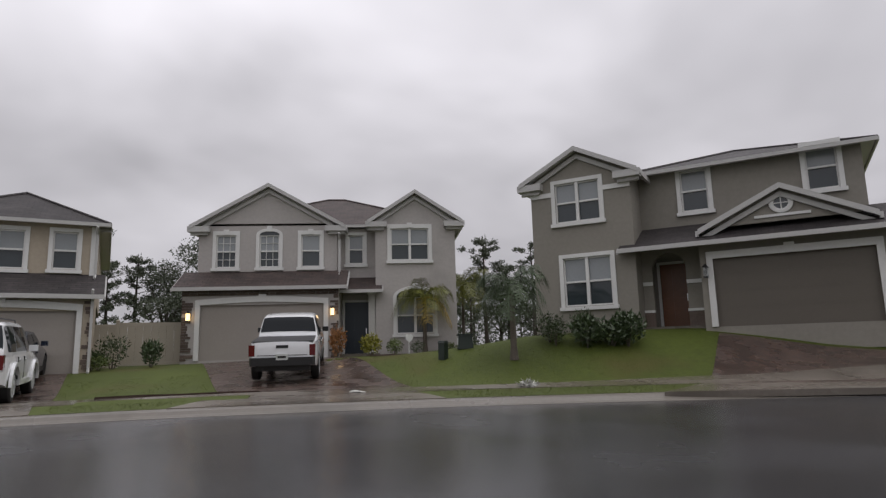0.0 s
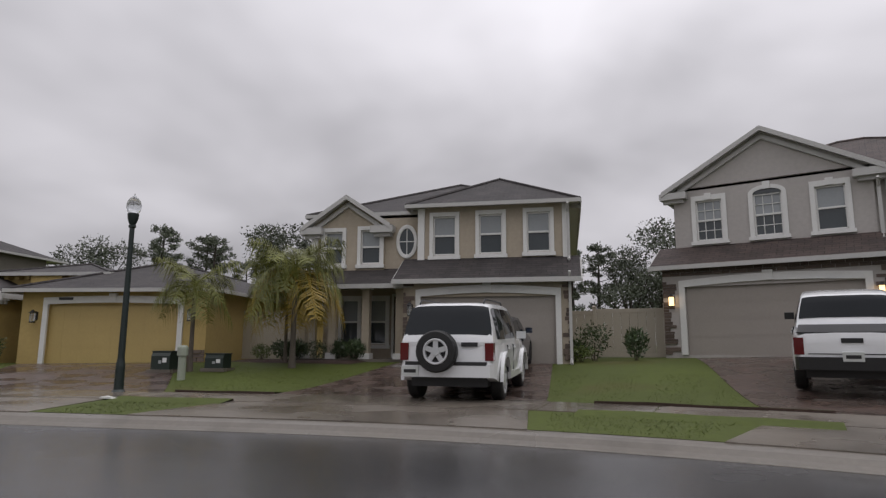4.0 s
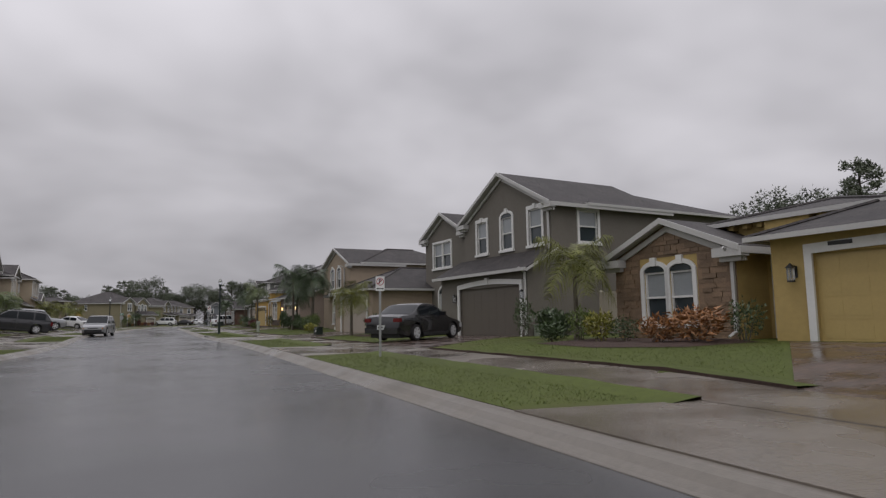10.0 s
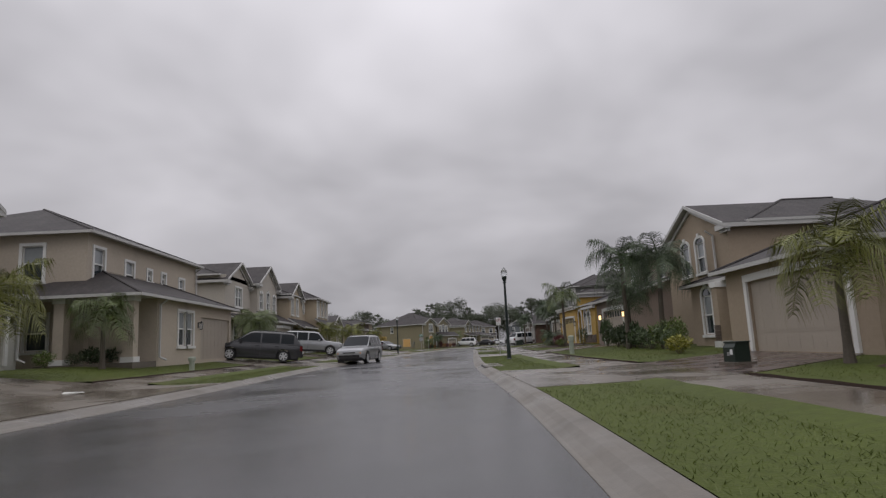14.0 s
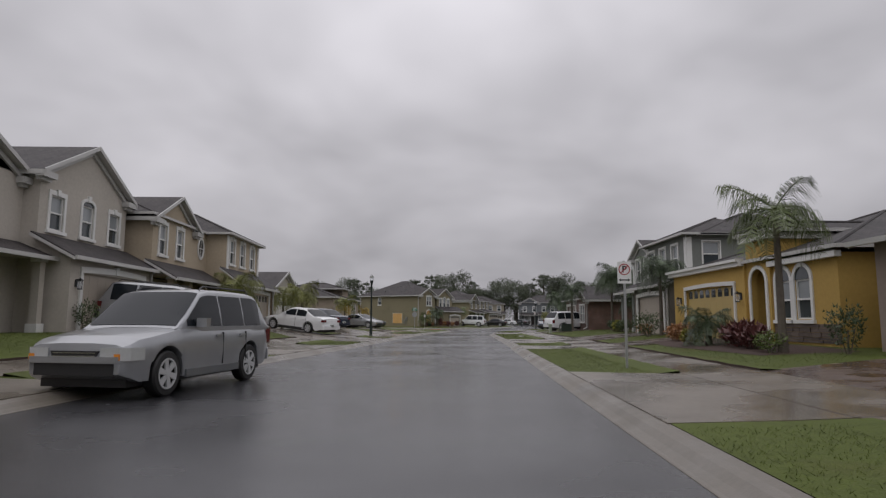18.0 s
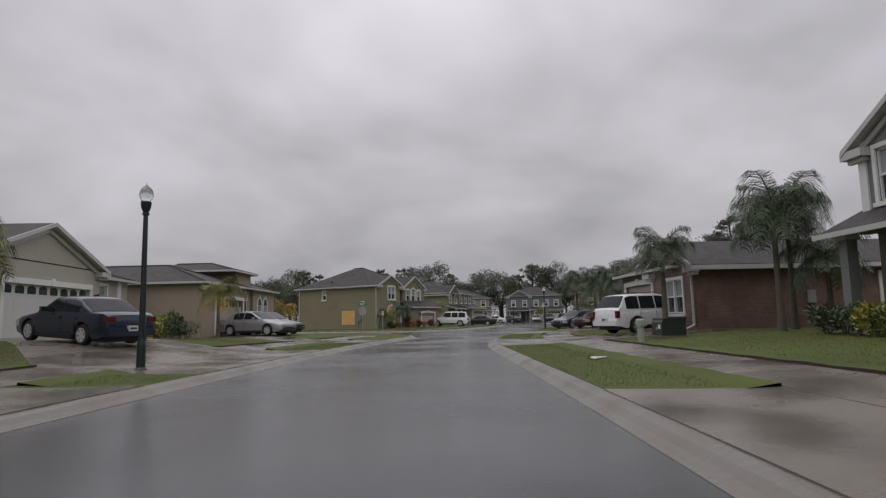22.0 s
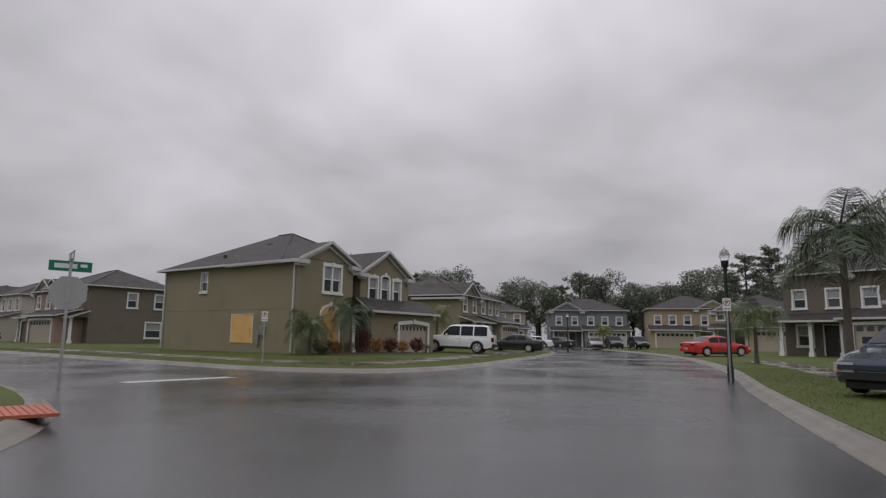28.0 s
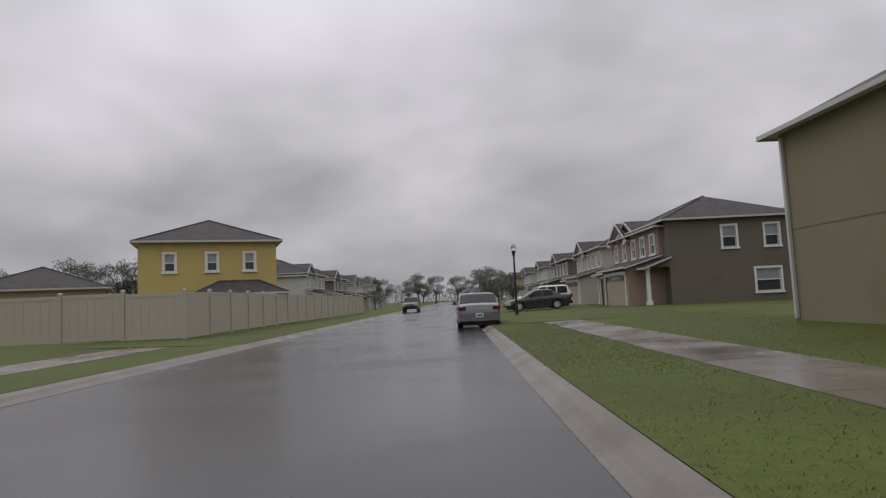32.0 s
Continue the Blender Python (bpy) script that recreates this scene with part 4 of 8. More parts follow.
def house_truck():
    """The grey two-storey house with two gables, behind the white pickup."""
    h = House(east(18.37, -12.73, 0.825, -28.9) @ Matrix.Diagonal((1.109, 1, 1.01, 1)), "warm grey stucco two-storey house with two gables", S_H1, M_WHITE, M_SHINGLE_B)
    ups = [W2(1.22, 1.98), W2(2.86, 3.62), W2(4.46, 5.20)]
    h.block(0.35, 6.0, 0, 11, 0, 2.95, [(1.0, 0, 5.45, 2.2)])
    h.block(0.55, 5.85, 1.1, 11, 2.9, 5.65, ups)
    h.block(5.85, 7.35, 1.9, 11, 0, 5.65, [(6.25, 4.05, 6.85, 5.35), (6.1, 0, 7.05, 2.35)])
    h.block(7.35, 10.5, 0.9, 11, 0, 5.9, [(7.95, 4.05, 9.45, 5.45), (8.15, 0.9, 9.6, 2.45)])
    h.hip(0.5, 10.3, 2.0, 11, 5.76, 0.48)
    h.gable(0.55, 5.85, 1.1, 6.0, 5.75, 0.62)
    h.gable(7.35, 10.5, 0.9, 6.0, 5.9, 0.72)
    h.shed(0.35, 6.0, 0, 1.12, 3.05, 3.68, 0.3)
    h.shed(5.95, 7.4, 0.6, 1.92, 2.85, 3.45, 0.2)
    for k, w in enumerate(ups):
        h.window("front", 1.1, *w, arch=0.16 if k == 1 else 0, grid=k < 2, head=0.05)
    h.window("front", 1.9, 6.25, 4.05, 6.85, 5.35)
    h.window("front", 0.9, 7.95, 4.05, 9.45, 5.45, lites=2, head=0.05)
    h.window("front", 0.9, 8.15, 0.9, 9.6, 2.45, lites=2, arch=0.35)
    h.garage(0, 1.0, 5.45, 2.2, G_TAUPE)
    h.stones("front", 0, 0.35, 6.0, 0, 2.95, M_STONE_GREY, [(0.82, 0, 5.63, 2.55)], 3)
    h.door(1.9, 6.1, 7.05, 2.35, M_DOORBLUE)
    h.column(7.2, 1.1, 2.85, 0.26, M_GREYTRIM)
    h.put("porch_step", Build().box(5.9, 7.5, 0.4, 1.9, -0.05, 0.12), M_CONCRETE)
    h.coach(0.62, 0, 1.75, True), h.coach(5.78, 0, 1.85, True)
    h.downspout(5.95, 1.1, 5.3, 3.4)
    return h


def house_jeep():
    """The tan two-storey house with an oval window, behind the white off-roader."""
    h = House(east(17.49, -1.28, 0.535, -5.1) @ Matrix.Diagonal((0.976, 1, 1.055, 1)), "tan stucco two-storey house with an oval window and a columned porch", S_H2)
    w = [W2(0.02, 0.72, 3.2, 4.32), W2(1.42, 2.15, 3.2, 4.35), W2(4.15, 4.95, 3.4, 4.68), W2(5.78, 6.58, 3.42, 4.70), W2(7.42, 8.2, 3.45, 4.72)]
    h.block(-0.45, 3.75, 0.5, 12, 2.5, 4.75, w[:2])
    h.block(3.6, 8.85, 0.2, 12, 2.5, 5.0, w[2:])
    h.block(3.4, 8.85, -0.9, 4, 0, 2.62, [(4.0, 0, 8.35, 2.0)])
    h.block(-0.45, 3.4, 1.6, 12, 0, 2.62, [(2.35, 0, 3.15, 2.2), (0.3, 0.55, 0.95, 2.1), (1.4, 0.55, 2.05, 2.1)])
    h.hip(-0.45, 8.85, 0.9, 12, 4.95, 0.42)
    h.hip(3.6, 8.85, 0.2, 8, 5.02, 0.50)
    h.gable(-0.45, 2.3, 0.4, 5, 4.60, 0.62)
    h.block(-0.45, 2.3, 0.4, 0.5, 2.9, 4.60, w[:2])
    h.window("front", 0.4, *w[0])
    h.window("front", 0.4, *w[1])
    for q in w[2:]:
        h.window("front", 0.2, *q)
    h.oval(0.5, 3.12, 3.93, 0.27, 0.44)
    for x in (3.72, 8.73):
        h.put("corner_board", Build().box(x - 0.12, x + 0.12, 0.14, 0.2, 2.95, 4.95), M_WHITE)
    h.put("corner_board", Build().box(-0.47, -0.25, 0.34, 0.4, 2.95, 4.55), M_WHITE)
    h.shed(3.4, 8.85, -0.9, 0.22, 2.66, 3.30, 0.3)
    h.shed(-0.6, 3.4, -0.5, 0.52, 2.55, 3.05, 0.3)
    h.garage(-0.9, 4.0, 8.35, 2.0, G_TAUPE)
    h.stones("front", -0.9, 3.4, 8.85, 0, 2.62, M_STONE_GREY, [(3.82, 0, 8.53, 2.35)], 5)
    for x in (-0.35, 0.75, 1.95, 3.15):
        h.column(x, -0.35, 2.5, 0.26, S_H2)
    h.put("porch_floor", Build().box(-0.6, 3.4, -0.6, 1.6, -0.1, 0.10), M_CONCRETE)
    h.door(1.6, 2.35, 3.15, 2.2, M_DOORDARK, True)
    h.window("front", 1.6, 0.3, 0.55, 0.95, 2.1)
    h.window("front", 1.6, 1.4, 0.55, 2.05, 2.1)
    h.downspout(8.80, 0.2, 4.95, 3.1), h.downspout(8.80, -0.9, 2.7, 0.0)
    h.coach(3.66, -0.9, 1.6)
    return h


def house_yellow():
    """The yellow bungalow with a stone gable."""
    h = House(east(15.9, 13.72, 0.42, 1.0), "yellow stucco bungalow with a stone-faced gable and a wide garage", S_H3)
    A = [(1.20, 0.42, 1.98, 1.90), (2.14, 0.42, 2.92, 1.90)]
    h.block(0.05, 4.25, 0, 10, 0, 2.45, A)
    h.block(4.25, 5.45, 1.3, 12, 0, 3.2, [(4.45, 0, 5.25, 2.2)])
    h.block(5.45, 11.9, -0.4, 13, 0, 2.42, [(6.42, 0, 10.95, 1.98)])
    h.hip(5.45, 11.9, -0.4, 13, 2.44, 0.36, 0.4)
    h.block(2.6, 7.0, 1.6, 6, 2.3, 3.20)
    h.hip(2.6, 7.0, 1.6, 6, 3.22, 0.25, 0.35)
    h.hip(0.05, 6.0, 2.0, 12, 2.44, 0.36, 0.35)
    h.gable(0.05, 4.25, 0, 4, 2.45, 0.42, 0.32, mat=M_STONE_GREY)
    h.stones("front", 0.0, 0.05, 4.25, 0, 3.5, M_STONE, [(1.05, 0.25, 3.08, 2.32)], 7, top=lambda x: 2.40 + 0.42 * (2.1 - abs(x - 2.15)), single=True)
    for q in A:
        h.window("front", 0.0, *q, arch=0.20)
    h.garage(-0.4, 6.42, 10.95, 1.98, G_YEL, arch=0.06)
    h.put("bracket_row", [b := Build(), [b.box(x - 0.07, x + 0.07, 1.36, 1.6, 3.0, 3.14) for x in np.arange(2.8, 6.9, 0.42)]][0], S_H3)
    h.door(1.3, 4.45, 5.25, 2.2, M_DOORDARK)
    h.coach(5.98, -0.4, 1.55), h.coach(11.4, -0.4, 1.6)
    h.downspout(4.2, 0, 2.4)
    h.stones("front", -0.4, 11.0, 11.9, 0, 0.5, M_STONE_GREY, (), 9)
    h.put("house_number_plate", Build(h.face("front", -0.4)).box(6.8, 7.3, 0.076, 0.084, 2.1, 2.19), M_SIGNBLACK)
    return h


def house_taupe():
    """The dark taupe two-storey house with two gables and a black saloon in front."""
    h = House(east(18.3, 33.6, 0.14), "dark taupe stucco two-storey house with two front gables", S_H4)
    ups = [W2(6.75, 7.7, 4.25, 5.9), W2(9.05, 10.0, 4.25, 5.85), W2(11.35, 12.35, 4.25, 5.9)]
    h.block(5.2, 13.0, -0.8, 12, 0, 3.08, [(7.2, 0, 12.5, 2.35)])
    h.block(5.4, 13.0, 0.6, 13, 3.0, 6.1, ups, right=[(2.2, 4.3, 3.3, 5.75)])
    h.block(-0.6, 5.4, 1.2, 13, 0, 6.0, [(0.55, 4.0, 2.75, 5.5), (1.2, 0.6, 2.9, 2.4)])
    h.hip(-0.6, 13.0, 2.8, 14, 6.05, 0.40)
    h.gable(5.4, 13.0, 0.6, 8, 6.1, 0.52)
    h.gable(-0.6, 4.4, 1.2, 6, 6.0, 0.50)
    h.shed(5.2, 13.05, -0.8, 0.62, 3.2, 4.0, 0.32)
    for k, q in enumerate(ups):
        h.window("front", 0.6, *q, arch=0.2 if k == 1 else 0, head=0.06)
    h.window("right", 13.0, 2.2, 4.3, 3.3, 5.75)
    h.window("front", 1.2, 0.55, 4.0, 2.75, 5.5, lites=2)
    h.window("front", 1.2, 1.2, 0.6, 2.9, 2.4, lites=2, arch=0.45)
    h.garage(-0.8, 7.2, 12.5, 2.35, G_DARK, arch=0.16)
    h.downspout(12.9, 0.6, 6.0, 3.7), h.downspout(12.95, -0.8, 3.1)
    h.coach(6.85, -0.8, 1.9), h.coach(12.78, -0.8, 1.9)
    h.put("hose_box", Build().box(13.1, 13.45, -0.6, -0.1, 0, 0.6), M_PEDESTAL)
    return h


def house_sand():
    """The sand coloured house with the garage wing forward."""
    h = House(east(15.5, 47.6, 0.26), "sand-coloured stucco house with a forward garage wing", S_H5)
    h.block(7.3, 14.2, 0, 12, 0, 2.6, [(8.7, 0, 13.3, 2.15)])
    h.block(0.0, 7.3, 1.9, 12, 0, 2.7, [(1.1, 0.55, 2.0, 2.2), (5.0, 0, 5.9, 2.2)])
    h.block(-5.6, 0.2, 3.2, 12, 0, 5.4, [(-3.6, 3.5, -2.7, 4.95), (-1.9, 3.5, -1.0, 4.95)], right=[])
    h.block(0.2, 1.4, 3.2, 12, 2.4, 5.4)
    h.hip(7.3, 14.2, 0, 14, 2.62, 0.42)
    h.hip(0.0, 8.0, 1.9, 12, 2.72, 0.36)
    h.hip(-5.6, 1.4, 4.4, 14, 5.42, 0.42)
    h.gable(-5.6, 1.4, 3.2, 8, 5.4, 0.42)
    h.window("front", 1.9, 1.1, 0.55, 2.0, 2.2, arch=0.3)
    for q in ((-3.6, 3.5, -2.7, 4.95), (-1.9, 3.5, -1.0, 4.95)):
        h.window("front", 3.2, *q, arch=0.22)
    h.garage(0, 8.7, 13.3, 2.15, G_BEIGE, arch=0.05)
    h.column(3.6, 1.5, 2.6, 0.45, S_H5), h.column(6.7, 1.5, 2.6, 0.45, S_H5)
    h.stones("front", 1.28, 3.35, 3.85, 0, 0.9, M_STONE_GREY, (), 11)
    h.stones("front", 1.28, 6.45, 6.95, 0, 0.9, M_STONE_GREY, (), 12)
    h.door(1.9, 5.0, 5.9, 2.2, M_DOORDARK)
    h.downspout(0.15, 3.2, 5.3, 2.9)
    return h


def house_rose():
    """The rose-beige two-storey house with lit coach lamps and a glazed garage door."""
    h = House(east(17.3, 66.0, 0.40), "rose-beige stucco two-storey house with lit coach lamps by the garage", S_H6)
    ups = [W2(2.3, 3.1, 4.0, 5.4), W2(4.8, 5.7, 4.0, 5.4), W2(7.6, 8.5, 4.0, 5.4)]
    h.block(2.4, 9.9, 0, 12, 0, 2.95, [(4.1, 0, 8.5, 2.2)])
    h.block(0.8, 10.2, 2.8, 13, 2.8, 5.75, ups)
    h.hip(0.8, 10.2, 2.8, 13, 5.77, 0.40)
    h.shed(2.4, 9.9, 0, 2.82, 3.05, 4.0, 0.4)
    for q in ups:
        h.window("front", 2.8, *q)
    h.garage(0, 4.1, 8.5, 2.2, G_BEIGE, arch=0.04, glazed=True)
    h.coach(3.65, 0, 1.85, True), h.coach(8.95, 0, 1.85, True)
    h.block(10.0, 14.2, 4.5, 13, 0, 5.75, [(11.2, 3.9, 12.2, 5.3), (11.0, 0.8, 12.4, 2.4)])
    h.gable(10.0, 14.2, 4.5, 9, 5.75, 0.55)
    h.window("front", 4.5, 11.2, 3.9, 12.2, 5.3)
    h.window("front", 4.5, 11.0, 0.8, 12.4, 2.4, lites=2)
    return h


def house_gold():
    """The golden bungalow with an arched entry."""
    h = House(east(17.5, 80.2, 0.52), "golden yellow stucco bungalow with an arched entry and twin arched windows", S_H7)
    A = [(11.2, 0.75, 12.05, 2.05), (12.3, 0.75, 13.15, 2.05)]
    h.block(2.6, 9.4, 0, 12, 0, 2.9, [(4.0, 0, 8.6, 2.1)])
    h.block(9.4, 11.0, 1.4, 6, 0, 3.8, [(9.75, 0, 10.75, 2.3)])
    arch_wall(h, 0.1, 9.4, 11.0, 3.8, 9.7, 10.72, 2.1, 0.5, S_H7)
    h.put("tower_wall", Build().box(9.4, 9.62, 0.32, 1.4, -0.7, 3.8).box(10.78, 11.0, 0.32, 1.4, -0.7, 3.8), S_H7)
    h.put("tower_ceiling", Build().box(9.62, 10.78, 0.32, 1.4, 2.75, 2.85), M_WHITE)
    h.put("tower_cornice", Build().box(9.22, 11.18, -0.10, 0.1, 3.62, 3.82).box(9.12, 11.28, -0.18, 0.1, 3.82, 3.94).box(9.22, 9.4, 0.1, 2.6, 3.62, 3.82).box(11.0, 11.18, 0.1, 2.6, 3.62, 3.82), M_WHITE)
    h.hip(9.2, 11.2, -0.05, 5.5, 3.95, 0.36, 0.12)
    h.block(11.0, 14.5, 0.2, 12, 0, 2.75, A)
    h.hip(2.6, 14.5, 0.3, 13, 2.95, 0.34, 0.35)
    h.put("trim_band", Build().box(2.4, 9.4, -0.22, 0.0, 2.78, 2.95).box(2.3, 9.4, -0.32, 0.0, 2.95, 3.06), M_WHITE)
    h.put("trim_band", Build().box(11.0, 14.7, -0.02, 0.2, 2.6, 2.78), M_WHITE)
    h.garage(0, 4.0, 8.6, 2.1, G_YEL, arch=0.06, glazed=True, tw=0.11)
    for q in A:
        h.window("front", 0.2, *q, arch=0.42)
    h.put("arch_trim", [b := Build(h.face("front", 0.1)), [b.prism([(10.21 + r * math.cos(math.pi * (1 - k / 10)), 0.05, 2.1 + r * 0.98 * math.sin(math.pi * (1 - k / 10))) for r, k in ((0.64, i), (0.64, i + 1), (0.5, i + 1), (0.5, i))], (0, -0.05, 0)) for i in range(10)], b.box(9.57, 9.71, 0, 0.05, 0, 2.1), b.box(10.71, 10.85, 0, 0.05, 0, 2.1)][0], M_WHITE)
    h.door(1.4, 9.75, 10.75, 2.3, M_DOORDARK, True)
    h.coach(3.4, 0, 1.6), h.coach(9.1, 0, 1.6)
    h.stones("front", 0.2, 11.0, 14.5, 0, 0.6, M_STONE_GREY, (), 14)
    return h


def house_slate():
    """The slate-green two-storey house with pale corner boards."""
    h = House(east(18.2, 92.0, 0.50), "slate-green stucco two-storey house with white windows and corner boards", S_H8)
    ups = [W2(1.2, 2.05, 3.5, 4.95), W2(2.9, 3.75, 3.5, 4.95), W2(4.75, 5.65, 3.6, 5.1), W2(6.6, 7.5, 3.6, 5.1), W2(8.5, 9.4, 3.6, 5.1)]
    h.block(6.3, 11.9, 0, 12, 0, 2.75, [(7.0, 0, 11.2, 2.1)], mat=S_H4)
    h.block(0.6, 6.3, 2.2, 12, 0, 2.75, [(4.6, 0, 5.5, 2.2)], mat=S_H4)
    h.block(0.6, 4.3, 1.9, 12, 2.7, 5.2, ups[:2])
    h.block(4.3, 10.6, 1.6, 12, 2.7, 5.55, ups[2:], right=[(2.5, 3.75, 3.45, 5.15)])
    h.window("right", 10.6, 2.5, 3.75, 3.45, 5.15, tw=0.07)
    h.put("corner_board", Build(h.face("right", 10.6)).box(1.6, 1.88, 0, 0.05, 2.9, 5.4), M_WHITE)
    h.hip(0.6, 10.6, 2.6, 12, 5.57, 0.40)
    h.hip(4.3, 10.6, 1.6, 8, 5.59, 0.40)
    h.gable(0.6, 4.3, 1.9, 6, 5.2, 0.56)
    for k, q in enumerate(ups):
        h.window("front", 1.9 if k < 2 else 1.6, *q)
    for x, y in ((0.72, 1.9), (4.42, 1.6), (10.48, 1.6)):
        h.put("corner_board", Build().box(x - 0.14, x + 0.14, y - 0.06, y, 2.9, 5.4), M_WHITE)
    h.shed(6.3, 11.9, 0, 1.62, 2.85, 3.65, 0.35)
    h.shed(0.6, 6.3, 0.8, 2.0, 2.8, 3.4, 0.25)
    for x in (1.0, 3.4, 5.8):
        h.column(x, 1.0, 2.7, 0.3)
    h.door(2.2, 4.6, 5.5, 2.2, M_DOORDARK)
    h.garage(0, 7.0, 11.2, 2.1, G_BEIGE, arch=0.10)
    h.downspout(11.85, 0, 2.75)
    return h


def house_brick():
    """The low brick house behind the weeping palms; its long side faces down the street."""
    h = House(east(18.6, 104.5, 0.45), "low red-brown brick house half hidden by palms", M_BRICKWALL)
    h.block(-2.6, 5.8, 0, 12, 0, 2.65, [(-2.0, 0, 1.4, 2.1), (2.9, 0.7, 4.6, 2.1)], right=[(7.6, 0.9, 8.9, 2.1)])
    h.hip(-2.6, 4.0, 0, 12, 2.68, 0.36)
    h.gable(1.4, 5.8, 0, 12, 2.65, 0.48)
    h.garage(0, -2.0, 1.4, 2.1, G_TAUPE, arch=0.04)
    h.window("front", 0.0, 2.9, 0.7, 4.6, 2.1, lites=2)
    h.window("right", 5.8, 7.6, 0.9, 8.9, 2.1, lites=2)
    h.downspout(5.6, 0, 2.65)
    h.put("meter_box", Build(h.face("right", 5.8)).box(4.4, 4.75, 0, 0.14, 1.0, 1.5), M_GALV)
    return h


def arch_wall(h, at, x0, x1, z1, a0, a1, spring, rise, mat, name="arch_wall", thick=0.22):
    """A wall with an arched opening through it, from a0 to a1, springing at a height and rising above it."""
    m = h.face("front", at)
    n = 14
    b = Build(m).box(x0, a0, -thick, 0, -0.7, z1).box(a1, x1, -thick, 0, -0.7, z1)
    am, aw = (a0 + a1) / 2, (a1 - a0) / 2
    pts = [(am - aw * math.cos(math.pi * i / n), spring + rise * math.sin(math.pi * i / n)) for i in range(n + 1)]
    for (xa, za), (xb, zb) in zip(pts, pts[1:]):
        b.prism([(xa, -thick, za), (xb, -thick, zb), (xb, -thick, z1), (xa, -thick, z1)], (0, thick, 0))
    return h.put(name, b, mat)


def house_olive():
    """The olive-grey house on the rising lot beside the dead end."""
    h = House(east(6.71, -22.66, 1.49, -63.3) @ Matrix.Diagonal((1.031, 1, 0.976, 1)), "olive-grey stucco two-storey house with an arched entry and a gabled garage", S_H0)
    ups = [(0.15, 3.75, 1.62, 5.15), (3.9, 3.9, 4.7, 5.3), (7.4, 4.1, 8.2, 5.5)]
    h.block(-0.7, 2.6, 0, 10, 0, 5.35, [ups[0], (0.3, 0.85, 1.85, 2.5)])
    h.block(2.6, 8.8, 1.4, 10, 2.4, 5.35, ups[1:])
    h.block(2.6, 4.4, 2.0, 6, 0, 2.7, [(2.95, 0, 3.85, 2.25)])
    arch_wall(h, 0.9, 2.6, 4.4, 2.75, 2.9, 3.9, 2.0, 0.5, S_H0)
    h.block(4.4, 9.4, 0.2, 8, 0, 2.65, [(4.75, 0, 8.7, 2.1)])
    h.hip(2.0, 8.8, 1.4, 10, 5.37, 0.36)
    h.gable(-0.7, 2.6, 0, 6, 5.35, 0.55)
    h.shed(2.5, 9.4, 0.0, 1.42, 2.75, 3.45, 0.35)
    h.block(6.0, 7.3, 0.25, 1.6, 3.1, 3.75)
    h.gable(4.7, 8.6, 0.2, 2.4, 3.05, 0.52, 0.25, returns=False)
    h.trim_band("front", 0, -0.7, 0.02, 4.72), h.trim_band("front", 0, 1.75, 2.6, 4.72)
    h.trim_band("front", 0.2, 5.95, 7.35, 3.18, 0.08)
    h.oval(0.2, 6.65, 3.58, 0.18, 0.18)
    h.window("front", 0, *ups[0], lites=2)
    for q in ups[1:]:
        h.window("front", 1.4, *q)
    h.window("front", 0, 0.3, 0.85, 1.85, 2.5, lites=2)
    h.garage(0.2, 4.75, 8.7, 2.1, G_DARK, arch=0.0)
    h.door(2.0, 2.95, 3.85, 2.25, M_DOORWOOD)
    for a, c in ((2.6, 2.9), (3.9, 4.4)):
        h.trim_band("front", 0.9, a, c, 1.45, 0.12)
        h.put("stone_foot", Build(h.face("front", 0.9)).box(a, c, 0, 0.07, -0.3, 0.55), M_STONE_GREY)
        h.put("foot_cap", Build(h.face("front", 0.9)).box(a - 0.02, c + 0.02, 0, 0.10, 0.55, 0.63), M_WHITE)
    h.put("porch_floor", Build().box(2.6, 4.4, 0.7, 2.0, -0.2, 0.08), M_CONCRETE)
    h.coach(4.55, 0.2, 1.7)
    h.downspout(9.3, 0.2, 2.6)
    return h


